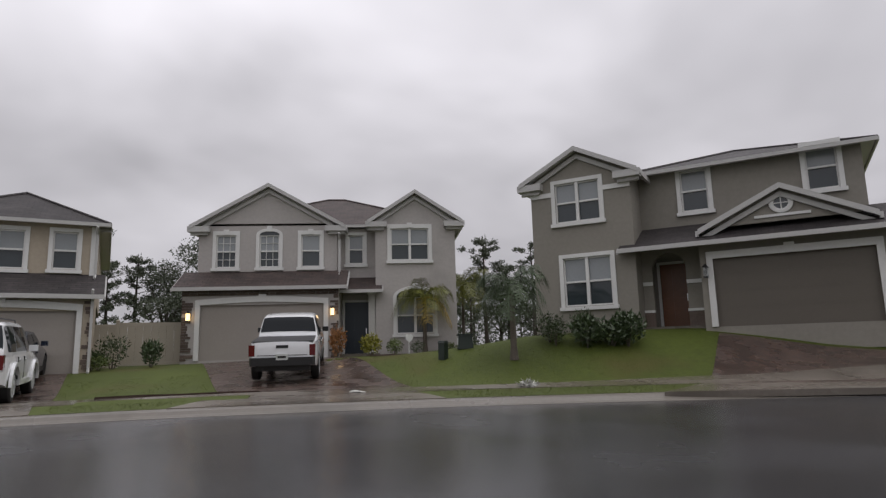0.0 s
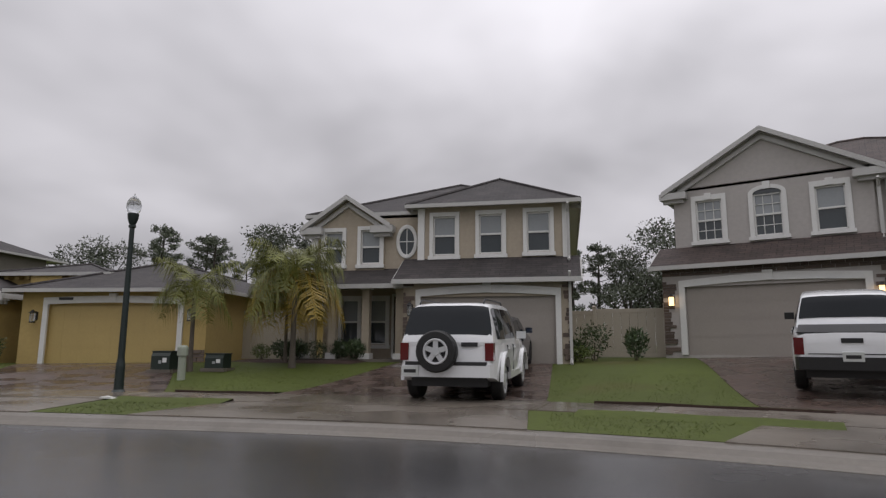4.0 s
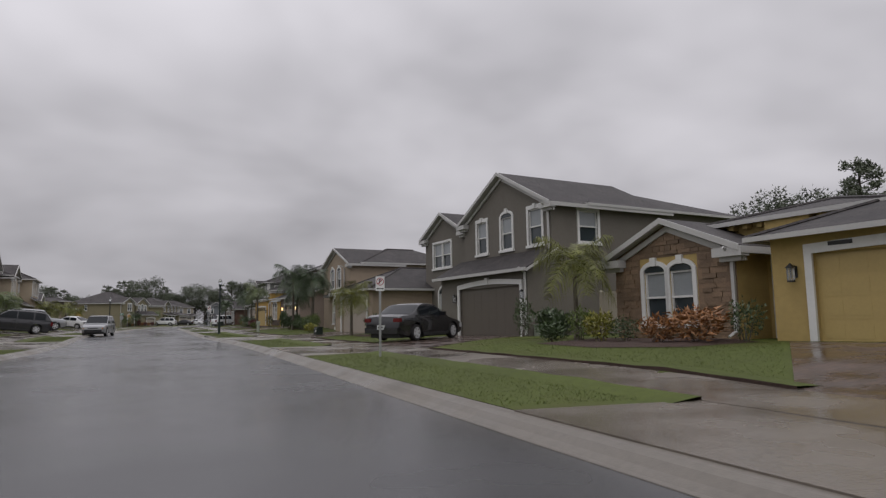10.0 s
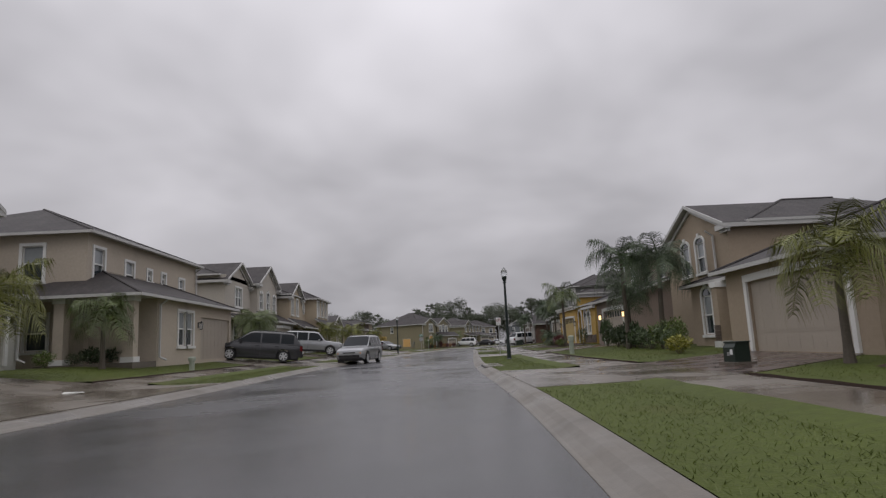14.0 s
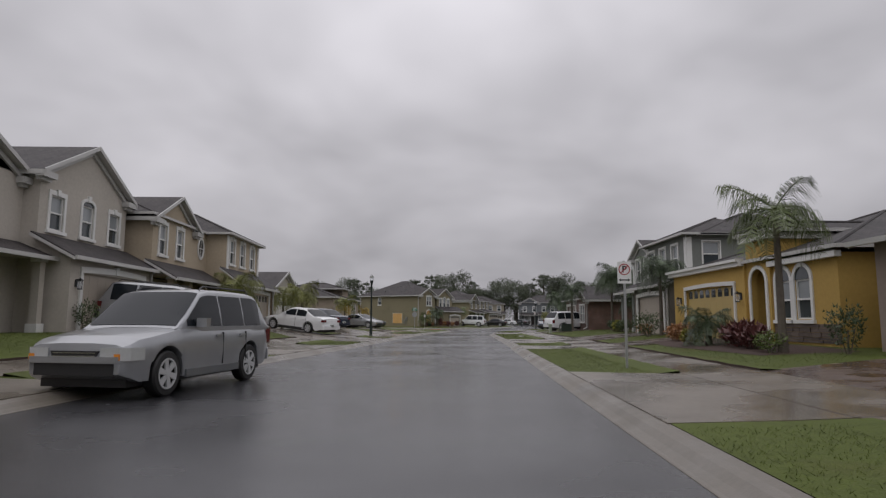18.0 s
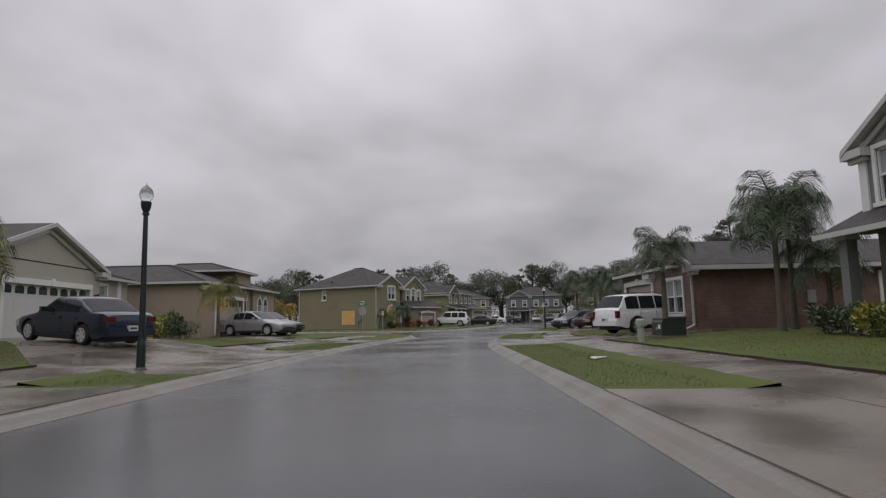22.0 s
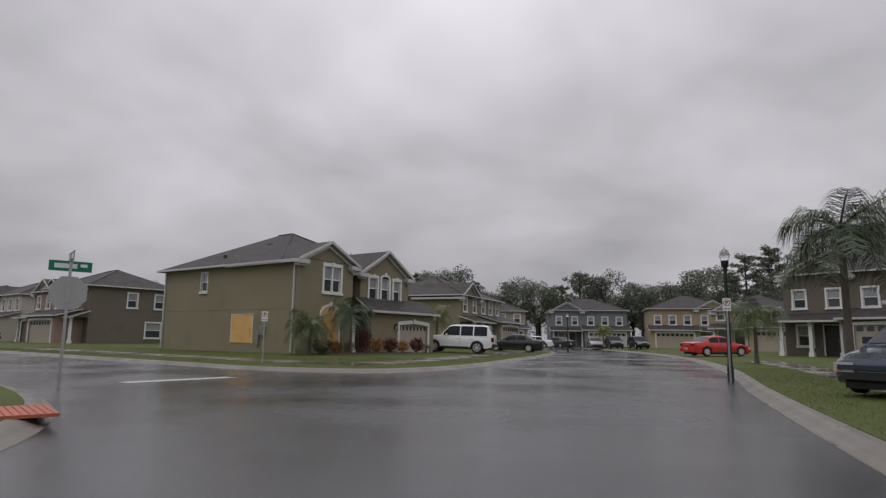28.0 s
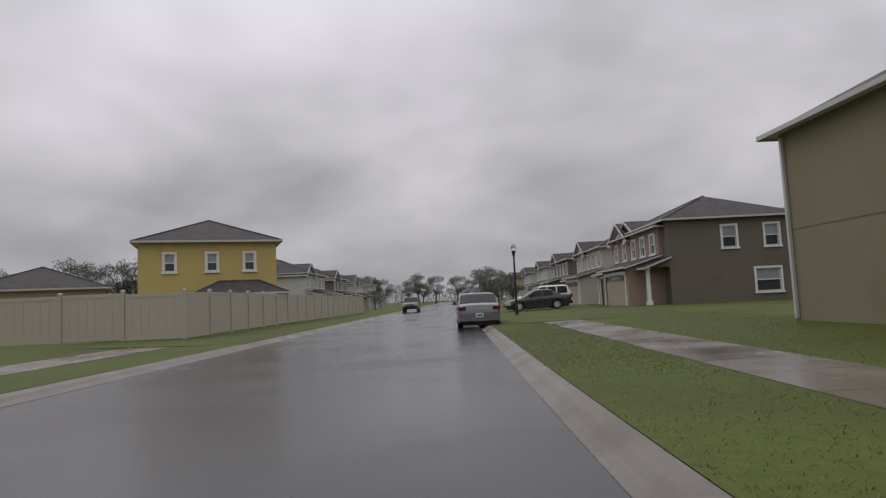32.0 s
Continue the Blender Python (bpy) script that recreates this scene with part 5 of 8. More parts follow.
def house_left(y, x, z, w, wall, label, gable_side=0, ups=3, garage=G_BEIGE, low=True, glazed=False, oval=False, depth=12, turn=0.0, eave=5.6, peak=0.52, mirror=False, drop=0.05):
    """A two-storey house of the west side: a gabled upper storey over a forward garage with its lean-to roof."""
    h = House(west(x, y, z, turn), label, wall)
    g0, g1 = (w - 6.2, w) if not mirror else (0.0, 6.2)
    e0, e1 = (0.0, w - 6.2) if not mirror else (6.2, w)
    step = (g1 - g0) / 3
    wins = [(g0 + step * (k + 0.5) - 0.42, 3.75, g0 + step * (k + 0.5) + 0.42, 5.05) for k in range(3)]
    h.block(g0, g1, -1.0, depth, 0, 2.75, [(g0 + 0.75, 0, g1 - 0.75, 2.15)])
    h.block(g0, g1, 0.3, depth, 2.7, eave, wins)
    em = (e0 + e1) / 2
    hs = [(em - 0.75, 3.75, em + 0.75, 5.15), (em - 1.2, 0.8, em - 0.1, 2.3), (em + 0.5, 0, em + 1.4, 2.2)]
    h.block(e0, e1, 0.9, depth, 0, eave, hs, left=[(3.0, 3.9, 3.8, 5.1)] if not mirror else (), right=[(3.0, 3.9, 3.8, 5.1)] if mirror else ())
    h.hip(0, w, 1.6, depth, eave + 0.02, 0.40)
    h.gable(g0, g1, 0.3, 6, eave, peak)
    h.gable(e0, e1, 0.9, 6, eave - drop, peak + 0.06 - drop * 0.3)
    h.shed(g0, g1, -1.0, 0.32, 2.85, 3.55, 0.32)
    h.shed(e0, e1, -0.3, 0.92, 2.7, 3.2, 0.2)
    h.column(e0 + 0.3, -0.1, 2.65, 0.28), h.column(e1 - 0.35, -0.1, 2.65, 0.28)
    for k, q in enumerate(wins):
        h.window("front", 0.3, *q, arch=0.18 if k == 1 else 0, head=0.05)
    h.window("front", 0.9, *hs[0], lites=2)
    h.window("front", 0.9, *hs[1])
    h.window("left" if not mirror else "right", 0 if not mirror else w, 3.0, 3.9, 3.8, 5.1)
    h.door(0.9, hs[2][0], hs[2][2], 2.2, M_DOORDARK)
    h.garage(-1.0, g0 + 0.75, g1 - 0.75, 2.15, garage, arch=0.08, glazed=glazed)
    h.coach(g0 + 0.38, -1.0, 1.7), h.coach(g1 - 0.38, -1.0, 1.7)
    h.downspout(g1 - 0.1, -1.0, 2.75)
    return h


def house_beige_wing():
    """The beige house whose low hipped wing stands in front of a tall upper storey."""
    h = House(west(-9.3, 46.4, 0.75), "beige stucco two-storey house with a low hipped garage wing", S_L2)
    W_ = [(0.5, 3.75, 1.35, 5.15), (3.3, 3.7, 4.1, 4.9), (5.6, 4.2, 6.05, 4.75), (7.3, 4.2, 7.75, 4.75), (9.6, 3.7, 10.3, 4.7)]
    h.block(0, 12.1, 0, 11, 0, 5.75, W_, left=[(1.9, 3.7, 2.8, 5.25), (4.6, 3.7, 5.5, 5.25), (1.6, 0.7, 2.5, 2.2)])
    h.hip(0, 12.1, 0, 11, 5.78, 0.42)
    for q in W_:
        h.window("front", 0, *q)
    h.window("left", 0, 1.9, 3.7, 2.8, 5.25), h.window("left", 0, 4.6, 3.7, 5.5, 5.25), h.window("left", 0, 1.6, 0.7, 2.5, 2.2)
    h.block(0.4, 10.1, -2.9, 0.1, 0, 2.78, [(2.6, 0.7, 3.4, 2.3), (3.55, 0.7, 4.35, 2.3), (5.4, 0, 9.8, 2.15)])
    h.hip(-1.6, 10.1, -2.9, 3.0, 2.80, 0.42, 0.38)
    h.window("front", -2.9, 2.6, 0.7, 3.4, 2.3), h.window("front", -2.9, 3.55, 0.7, 4.35, 2.3)
    h.garage(-2.9, 5.4, 9.8, 2.15, G_BEIGE, trim=False)
    h.column(-1.3, -2.6, 2.75, 0.42), h.column(-1.3, 0.2, 2.75, 0.42)
    h.put("porch_floor", Build().box(-1.7, 0.4, -2.9, 1.0, -0.3, 0.06), M_CONCRETE)
    h.coach(5.05, -2.9, 1.7)
    h.downspout(0.5, -2.9, 2.75), h.downspout(12.0, 0, 5.7, 2.9)
    return h


def house_oval_west():
    """The peach-beige house with an oval window and a glazed garage door."""
    h = House(west(-6.4, 75.0, 0.60), "peach-beige stucco two-storey house with an oval window", S_L5)
    w = [(2.2, 3.75, 3.0, 5.2), (4.2, 3.75, 5.0, 5.2), (8.85, 3.9, 9.7, 5.3), (10.8, 3.9, 11.65, 5.3), (12.85, 3.9, 13.7, 5.3)]
    h.block(1.5, 8.3, 1.2, 12, 2.6, 5.5, w[:2])
    h.block(8.3, 14.7, 0, 12, 2.6, 5.6, w[2:])
    h.block(1.5, 8.3, 2.4, 12, 0, 2.7, [(2.2, 0.6, 3.2, 2.1), (4.4, 0.6, 5.4, 2.1), (6.6, 0, 7.6, 2.2)])
    h.block(7.7, 14.9, -1.0, 12, 0, 2.75, [(8.5, 0, 14.0, 2.18)])
    h.hip(1.5, 14.7, 1.4, 12, 5.60, 0.42)
    h.hip(8.3, 14.7, 0, 9, 5.62, 0.46)
    h.gable(1.5, 6.6, 1.2, 7, 5.5, 0.52)
    h.shed(7.7, 14.9, -1.0, 0.02, 2.85, 3.6, 0.35), h.shed(1.2, 7.7, 0.0, 1.22, 2.7, 3.4, 0.3)
    for k, q in enumerate(w):
        h.window("front", 1.2 if k < 2 else 0.0, *q, head=0.05)
    h.oval(1.2, 7.45, 4.6, 0.34, 0.52)
    for x in (8.44, 14.56):
        h.put("corner_board", Build().box(x - 0.14, x + 0.14, -0.06, 0, 3.3, 5.5), M_WHITE)
    for x in (1.7, 3.6, 5.6, 7.4):
        h.column(x, 0.25, 2.7, 0.32)
    h.put("porch_floor", Build().box(1.4, 7.7, 0.0, 2.4, -0.3, 0.06), M_CONCRETE)
    h.garage(-1.0, 8.5, 14.0, 2.18, G_BEIGE, arch=0.10, glazed=True)
    h.stones("front", -1.0, 7.7, 14.9, 0, 2.6, M_STONE, [(8.3, 0, 14.2, 2.55)], 17)
    h.door(2.4, 6.6, 7.6, 2.2, M_DOORDARK)
    h.window("front", 2.4, 2.2, 0.6, 3.2, 2.1), h.window("front", 2.4, 4.4, 0.6, 5.4, 2.1)
    h.coach(8.15, -1.0, 1.7), h.downspout(14.8, -1.0, 2.75)
    return h


def house_white_low():
    h = House(west(-7.0, 92.6, 0.80), "off-white stucco bungalow with a gabled garage", S_L6)
    h.block(3.2, 11.6, 0, 11, 0, 2.85, [(4.9, 0, 10.7, 2.0)])
    h.gable(3.2, 11.6, 0, 9, 2.9, 0.36)
    h.block(-1.5, 3.2, 1.0, 11, 0, 2.75)
    h.hip(-1.5, 12, 1.2, 12, 2.85, 0.34)
    h.garage(0, 4.9, 10.7, 2.0, G_WHITE, arch=0.0, glazed=True)
    h.coach(4.3, 0, 1.6), h.coach(11.2, 0, 1.6)
    h.block(11.6, 17.0, 1.2, 11, 0, 2.75, [(12.0, 0.7, 13.1, 2.4), (13.6, 0.7, 14.7, 2.4)])
    h.hip(11.0, 17.0, 1.2, 11, 2.77, 0.32)
    h.window("front", 1.2, 12.0, 0.7, 13.1, 2.4), h.window("front", 1.2, 13.6, 0.7, 14.7, 2.4)
    for x in (11.75, 15.9):
        h.put("corner_board", Build().box(x - 0.2, x + 0.2, 1.1, 1.2, 0, 2.7), M_WHITE)
    return h


def house_mushroom():
    h = House(west(-5.1, 110.2, 0.48, -4), "mushroom stucco bungalow with a raised arched entry", S_L8)
    A = [(12.0, 0.85, 12.9, 2.05), (13.4, 0.85, 14.3, 2.05)]
    h.block(0.8, 7.9, -0.4, 11, 0, 3.08, [(2.9, 0, 7.6, 2.2)])
    h.hip(0.8, 7.9, -0.4, 11, 3.11, 0.34)
    h.block(7.9, 11.0, 0.2, 8, 0, 4.25, [(8.8, 0, 10.1, 2.3)])
    h.hip(6.9, 11.2, 0.2, 7, 4.28, 0.28, 0.35)
    h.block(11.0, 16.2, 0.0, 11, 0, 3.15, A)
    h.hip(7.9, 16.2, 0.0, 11, 3.17, 0.34)
    h.garage(-0.4, 2.9, 7.6, 2.2, G_BEIGE, arch=0.06, glazed=True)
    for q in A:
        h.window("front", 0.0, *q, arch=0.5)
    h.put("arch_trim", [b := Build(h.face("front", 0.2)), [b.prism([(9.45 + r * math.cos(math.pi * (1 - k / 10)), 0.05, 2.3 + r * math.sin(math.pi * (1 - k / 10))) for r, k in ((0.82, i), (0.82, i + 1), (0.65, i + 1), (0.65, i))], (0, -0.05, 0)) for i in range(10)]][0], M_WHITE)
    h.door(0.2, 8.8, 10.1, 2.3, M_DOORDARK, True)
    return h


def house_corner():
    """The two-storey corner house with boarded windows."""
    h = House(pose(3.55, 146.3, 0.22, 0, 0, 55), "sage-tan stucco two-storey corner house with plywood storm boards", S_C)
    side = [(8.1, 3.6, 8.75, 4.75), (3.6, 0.55, 5.5, 2.15)]
    ups = [(6.1, 3.35, 6.85, 4.65), (7.25, 3.35, 8.0, 4.65), (8.45, 3.3, 9.15, 4.6)]
    h.block(0, 4.2, 0, 12.8, 0, 5.18, [(1.85, 3.45, 3.15, 4.9), (1.75, 0.65, 3.1, 2.2)], left=side)
    h.block(4.2, 5.3, 1.8, 12.8, 0, 5.0, [(4.45, 3.5, 5.05, 4.7), (4.4, 0, 5.1, 2.2)])
    h.block(5.3, 10.0, 0.4, 12.8, 2.6, 5.0, ups)
    h.block(5.3, 11.6, -0.6, 8, 0, 2.75, [(7.9, 0, 10.9, 1.75)])
    h.hip(0, 10.0, 1.4, 12.8, 5.07, 0.50)
    h.gable(0, 4.2, 0, 6, 5.20, 0.50)
    h.gable(5.3, 10.0, 0.4, 6, 5.0, 0.60)
    h.shed(5.3, 11.6, -0.6, 0.42, 2.75, 3.4, 0.3)
    h.shed(4.1, 5.4, -0.3, 1.82, 2.6, 3.1, 0.15)
    h.put("wall_seam", Build(h.face("left", 0)).box(0.05, 12.75, 0, 0.008, 2.41, 2.43), S_D)
    h.window("left", 0, *side[0], tw=0.04)
    h.window("left", 0, *side[1], ply=True, tw=0.03)
    h.window("front", 0, 1.85, 3.45, 3.15, 4.9, lites=2, head=0.06)
    h.window("front", 0, 1.75, 0.65, 3.1, 2.2, arch=0.45, ply=True)
    for k, q in enumerate(ups):
        h.window("front", 0.4, *q, arch=0.18 if k == 1 else 0, head=0.05)
    h.garage(-0.6, 7.9, 10.9, 1.75, G_BEIGE, arch=0.12, glazed=True)
    h.door(1.8, 4.4, 5.1, 2.2, M_DOORWOOD)
    h.column(4.4, 0.1, 2.55, 0.22, M_WHITE)
    for a in (0.25, 12.55):
        h.put("downspout", Build(h.face("left", 0)).box(a, a + 0.09, 0.02, 0.10, 0.1, 4.9), M_FASCIA)
    m = h.face("left", 0)
    h.put("meter_box", Build(m).box(2.5, 2.85, 0, 0.16, 1.0, 1.55).box(2.95, 3.2, 0, 0.12, 0.45, 1.2).box(2.62, 2.68, 0, 0.06, 0.1, 1.0), M_UTILGREY)
    h.put("roof_vent", Build().box(3.0, 3.9, 6.0, 6.5, 6.55, 6.8).box(1.0, 1.15, 8.0, 8.15, 5.5, 5.95), M_DARK)
    h.coach(7.5, -0.6, 1.6)
    return h


house_olive(), house_truck(), house_jeep(), house_yellow(), house_taupe(), house_sand(), house_rose(), house_gold(), house_slate(), house_brick()
house_left(32.0, -11.5, 0.90, 12.0, S_L1, "pale grey-green stucco two-storey house with a gabled front", eave=6.3)
house_beige_wing()
house_left(63.7, -8.3, 0.75, 12.2, S_L3, "light beige stucco two-storey house with a lean-to over the garage", eave=5.9, drop=0.30)
house_oval_west(), house_white_low(), house_mushroom(), house_corner()


# ---------- vehicles ----------
def lathe(b, prof, axis_x, y, z, n=20, side=1):
    """A wheel's profile (offset along the axle, radius) turned round the axle."""
    rings = [[(axis_x + side * o, y + r * math.cos(2 * math.pi * i / n), z + r * math.sin(2 * math.pi * i / n)) for i in range(n)] for o, r in prof]
    return b.loft(rings, cap=True)


def wheel(car, x, y, r, side, width=0.22, rim=None, spokes=6):
    """A tyre with its rim; side is the outward direction along x."""
    t = Build()
    lathe(t, [(-width, r * 0.62), (-width, r * 0.93), (-width * 0.86, r), (-width * 0.14, r), (0, r * 0.93), (0.004, r * 0.70), (-0.05, r * 0.64), (-0.06, 0.02)], x, y, r, 24, side)
    tyre = part("wheel", t, M_TYRE, car, smooth=True)
    b = Build()
    n = 20
    for i in range(n):
        a0, a1 = 2 * math.pi * i / n, 2 * math.pi * (i + 1) / n
        ring = [(x + side * 0.006, y + q * math.cos(a), r + q * math.sin(a)) for q, a in ((r * 0.68, a0), (r * 0.68, a1), (r * 0.60, a1), (r * 0.60, a0))]
        b.prism(ring, (-side * 0.03, 0, 0))
    for k in range(spokes):
        a = 2 * math.pi * k / spokes + 0.3
        u, v = Vector((0, math.cos(a), math.sin(a))), Vector((0, -math.sin(a), math.cos(a)))
        c = Vector((x, y, r))
        ring = [tuple(c + Vector((side * 0.002, 0, 0)) + u * p + v * q) for p, q in ((0.03, -0.035), (r * 0.62, -0.05), (r * 0.62, 0.05), (0.03, 0.035))]
        b.prism(ring, (-side * 0.03, 0, 0))
    b.disc((x - side * 0.03, y, r), (side, 0, 0), r * 0.17, 0.035, 14)
    part("rim", b, rim or M_RIM, tyre)
    return tyre


def interp(x, pts):
    return float(np.interp(x, [p[0] for p in pts], [p[1] for p in pts]))


CAR = {
    # length, half width, wheel radius, axles from the front, sill height, top line (from front, height), cabin (screen base, roof front, roof rear, rear base), roof height, belt height
    "sedan": dict(L=4.75, w=0.90, r=0.32, ax=(0.92, 3.66), sill=0.22, top=[(0, 0.55), (0.05, 0.68), (0.5, 0.80), (1.35, 0.96), (3.9, 1.03), (4.5, 1.02), (4.7, 0.94), (4.75, 0.70)], cab=(1.28, 2.12, 3.30, 4.15), H=1.46, belt=0.95, win=[(1.95, 2.62), (2.68, 3.42)]),
    "suv": dict(L=4.60, w=0.91, r=0.35, ax=(0.90, 3.58), sill=0.28, top=[(0, 0.62), (0.05, 0.82), (0.3, 0.92), (1.25, 1.06), (4.3, 1.08), (4.55, 1.06), (4.6, 0.80)], cab=(1.15, 1.95, 4.05, 4.52), H=1.72, belt=1.04, win=[(1.85, 2.50), (2.56, 3.36), (3.42, 4.10)]),
    "bigsuv": dict(L=5.15, w=0.99, r=0.39, ax=(0.98, 4.02), sill=0.34, top=[(0, 0.72), (0.05, 0.98), (0.3, 1.10), (1.4, 1.18), (4.9, 1.18), (5.1, 1.14), (5.15, 0.86)], cab=(1.35, 2.05, 4.70, 5.08), H=1.92, belt=1.14, win=[(2.02, 2.80), (2.88, 3.72), (3.80, 4.70)]),
    "boxsuv": dict(L=4.35, w=0.90, r=0.36, ax=(0.82, 3.46), sill=0.36, top=[(0, 0.66), (0.04, 0.94), (0.3, 1.02), (1.2, 1.10), (4.1, 1.12), (4.3, 1.10), (4.35, 0.72)], cab=(1.15, 1.72, 4.02, 4.30), H=1.76, belt=1.06, win=[(1.70, 2.32), (2.38, 3.06), (3.14, 3.96)]),
    "minivan": dict(L=5.05, w=0.98, r=0.34, ax=(0.95, 3.98), sill=0.22, top=[(0, 0.55), (0.06, 0.76), (0.5, 0.92), (1.1, 1.06), (4.7, 1.10), (5.0, 1.06), (5.05, 0.72)], cab=(0.95, 2.00, 4.45, 4.96), H=1.74, belt=1.04, win=[(1.75, 2.60), (2.68, 3.70), (3.78, 4.52)]),
    "pickup": dict(L=5.40, w=0.95, r=0.38, ax=(0.95, 4.20), sill=0.46, top=[(0, 0.76), (0.05, 1.02), (0.3, 1.12), (1.4, 1.16), (3.7, 1.17), (5.36, 1.17), (5.4, 1.02)], cab=(1.35, 2.05, 3.40, 3.70), H=1.80, belt=1.14, win=[(2.00, 2.70), (2.78, 3.36)]),
}


def car(kind, m, material, label, category="car", cover=False, spare=False, rails=False, rim=None, lit=False, plate=True, trim=None):
    """A parked vehicle, its nose towards +y of its own frame, standing on z = 0."""
    c = CAR[kind]
    L, w, r, sill = c["L"], c["w"], c["r"], c["sill"]
    name = {"pickup": "pickup_truck", "minivan": "minivan", "sedan": "car"}.get(kind, "off_roader" if kind == "boxsuv" else "car")
    v = root(name, m, label, category, "parked vehicles")
    X = lambda s: L / 2 - s  # noqa: E731
    # lower body with its wheel arches
    st = sorted({0.0, 0.02, 0.06, 0.15, L - 0.02, L - 0.06, L - 0.15, L, *[q for q, _ in c["top"]], *np.linspace(0, L, 34).tolist(), *[a + (r + 0.07) * k for a in c["ax"] for k in (-1.0, -0.97, -0.87, -0.7, -0.5, -0.25, 0, 0.25, 0.5, 0.7, 0.87, 0.97, 1.0)]})
    rings = []
    for s in st:
        zt = interp(s, c["top"])
        ww = w * interp(s, [(0, 0.78), (0.10, 0.90), (0.5, 0.975), (1.2, 1.0), (L - 1.0, 1.0), (L - 0.3, 0.965), (L - 0.06, 0.90), (L, 0.84)])
        zb = interp(s, [(0, sill + 0.12), (0.3, sill), (L - 0.4, sill), (L, sill + 0.14)])
        for a in c["ax"]:
            q = (r + 0.07) ** 2 - (s - a) ** 2
            if q > 0:
                zb = max(zb, r + math.sqrt(q))
        zb = min(zb, zt - 0.10)
        zm = max(zb + 0.02, min(0.62 * zt + 0.1, zt - 0.06))
        half = [(ww * 0.97, zb), (ww, max(zb + 0.01, zm - 0.14)), (ww, zm), (ww * 0.985, zm + (zt - zm) * 0.45), (ww * 0.94, zt - 0.035), (ww * 0.80, zt), (ww * 0.3, zt + 0.018)]
        rings.append([(x, X(s), z) for x, z in half] + [(-x, X(s), z) for x, z in reversed(half)])
    body = part("body", Build().loft(rings), material, v, smooth=True)
    # dark floor pan between the wheels, built high to blacken the arches as shade
    part("underbody", Build().box(-w * 0.76, w * 0.76, -L / 2 + 0.20, L / 2 - 0.20, sill - 0.08, sill + 0.42), M_TRIMBLK, v)
    # cabin
    a0, a1, a2, a3 = c["cab"]
    belt, H = c["belt"], c["H"]
    grid = np.linspace(a0 - 0.3, a3 + 0.3, 160)
    prof = np.interp(grid, [a0, a1, a1 + 0.35, (a1 + a2) / 2, a2 - 0.25, a2 + 0.04, a3], [belt - 0.02, H - 0.06, H - 0.005, H, H - 0.015, H - 0.07, belt - 0.02])
    kern = np.ones(max(3, int(0.13 / (grid[1] - grid[0]))))
    kern /= kern.sum()
    prof = np.convolve(np.pad(prof, 20, mode="edge"), kern, mode="same")[20:-20]

    def roof_z(q):
        return max(belt - 0.02, float(np.interp(q, grid, prof)))

    def side_x(q, z):
        """Half width of the cabin's side at a height; it leans in towards the roof and draws in at both ends."""
        ends = 1.0 - 0.05 * max(0.0, 1 - (q - a0) / 0.7) - 0.05 * max(0.0, 1 - (a3 - q) / 0.6)
        t = max(0.0, (z - belt) / (H - belt))
        return w * (0.955 - 0.13 * t - 0.06 * t * t) * ends

    cr = []
    for q in np.linspace(a0 - 0.02, a3 + 0.02, 36):
        zs = roof_z(q)
        rr = min(0.11, 0.45 * max(zs - belt, 0.01))
        xe = side_x(q, zs - rr)
        half = [(side_x(q, belt), belt - 0.07), (side_x(q, belt), belt), (side_x(q, (belt + zs - rr) / 2), (belt + zs - rr) / 2), (xe, zs - rr), (xe - rr * 0.14, zs - rr * 0.5), (xe - rr * 0.45, zs - rr * 0.16), (xe - rr, zs), (xe * 0.5, zs + 0.015)]
        cr.append([(x, X(q), zz) for x, zz in half] + [(-x, X(q), zz) for x, zz in reversed(half)])
    part("cabin", Build().loft(cr), material if not cover else M_COVER, v, smooth=True)

    def glass(nm, rows, flip):
        g = Build()
        g.loft(rows if flip else [r[::-1] for r in rows], cap=False, closed=False)
        part(nm, g, M_CARGLASS, v, smooth=True)

    if not cover:
        for nm, qa, qb, out, lo, hi in (("windscreen", a0, a1 + 0.05, 1, 0.05, 0.90), ("rear_window", a3, a2, -1, 0.14 if kind != "pickup" else 0.24, 0.88)):
            rows = []
            for q in np.linspace(qa, qb, 60):
                zs = roof_z(q)
                k = (zs - belt) / (H - belt)
                if not lo <= k <= hi:
                    continue
                rr = min(0.11, 0.45 * max(zs - belt, 0.01))
                xe = side_x(q, zs - rr)
                xm = xe - (0.05 if kind != "boxsuv" or out > 0 else 0.02)
                rows.append([(xm * u, X(q) + out * 0.007, zs + 0.009 + float(np.interp(abs(xm * u), [0.5 * xe, xe - rr, xe], [0.015, 0.0, -0.03]))) for u in (-1, -0.85, -0.5, 0, 0.5, 0.85, 1)])
            glass(nm, rows[::4] + rows[-1:], out > 0)
        for sd in (-1, 1):
            for n_w, (s0, s1) in enumerate(c["win"]):
                rows = []
                s0 = s0 if n_w else a0 + 0.30
                for q in np.linspace(s0, s1, 14):
                    zt_ = min(roof_z(q) - 0.085, H - 0.105)
                    z0 = belt + 0.035
                    if zt_ - z0 < 0.05:
                        continue
                    rows.append([(sd * (side_x(q, z) + 0.006), X(q), z) for z in (z0, (2 * z0 + zt_) / 3, (z0 + 2 * zt_) / 3, zt_)])
                if len(rows) > 1:
                    glass("side_window", rows, sd > 0)
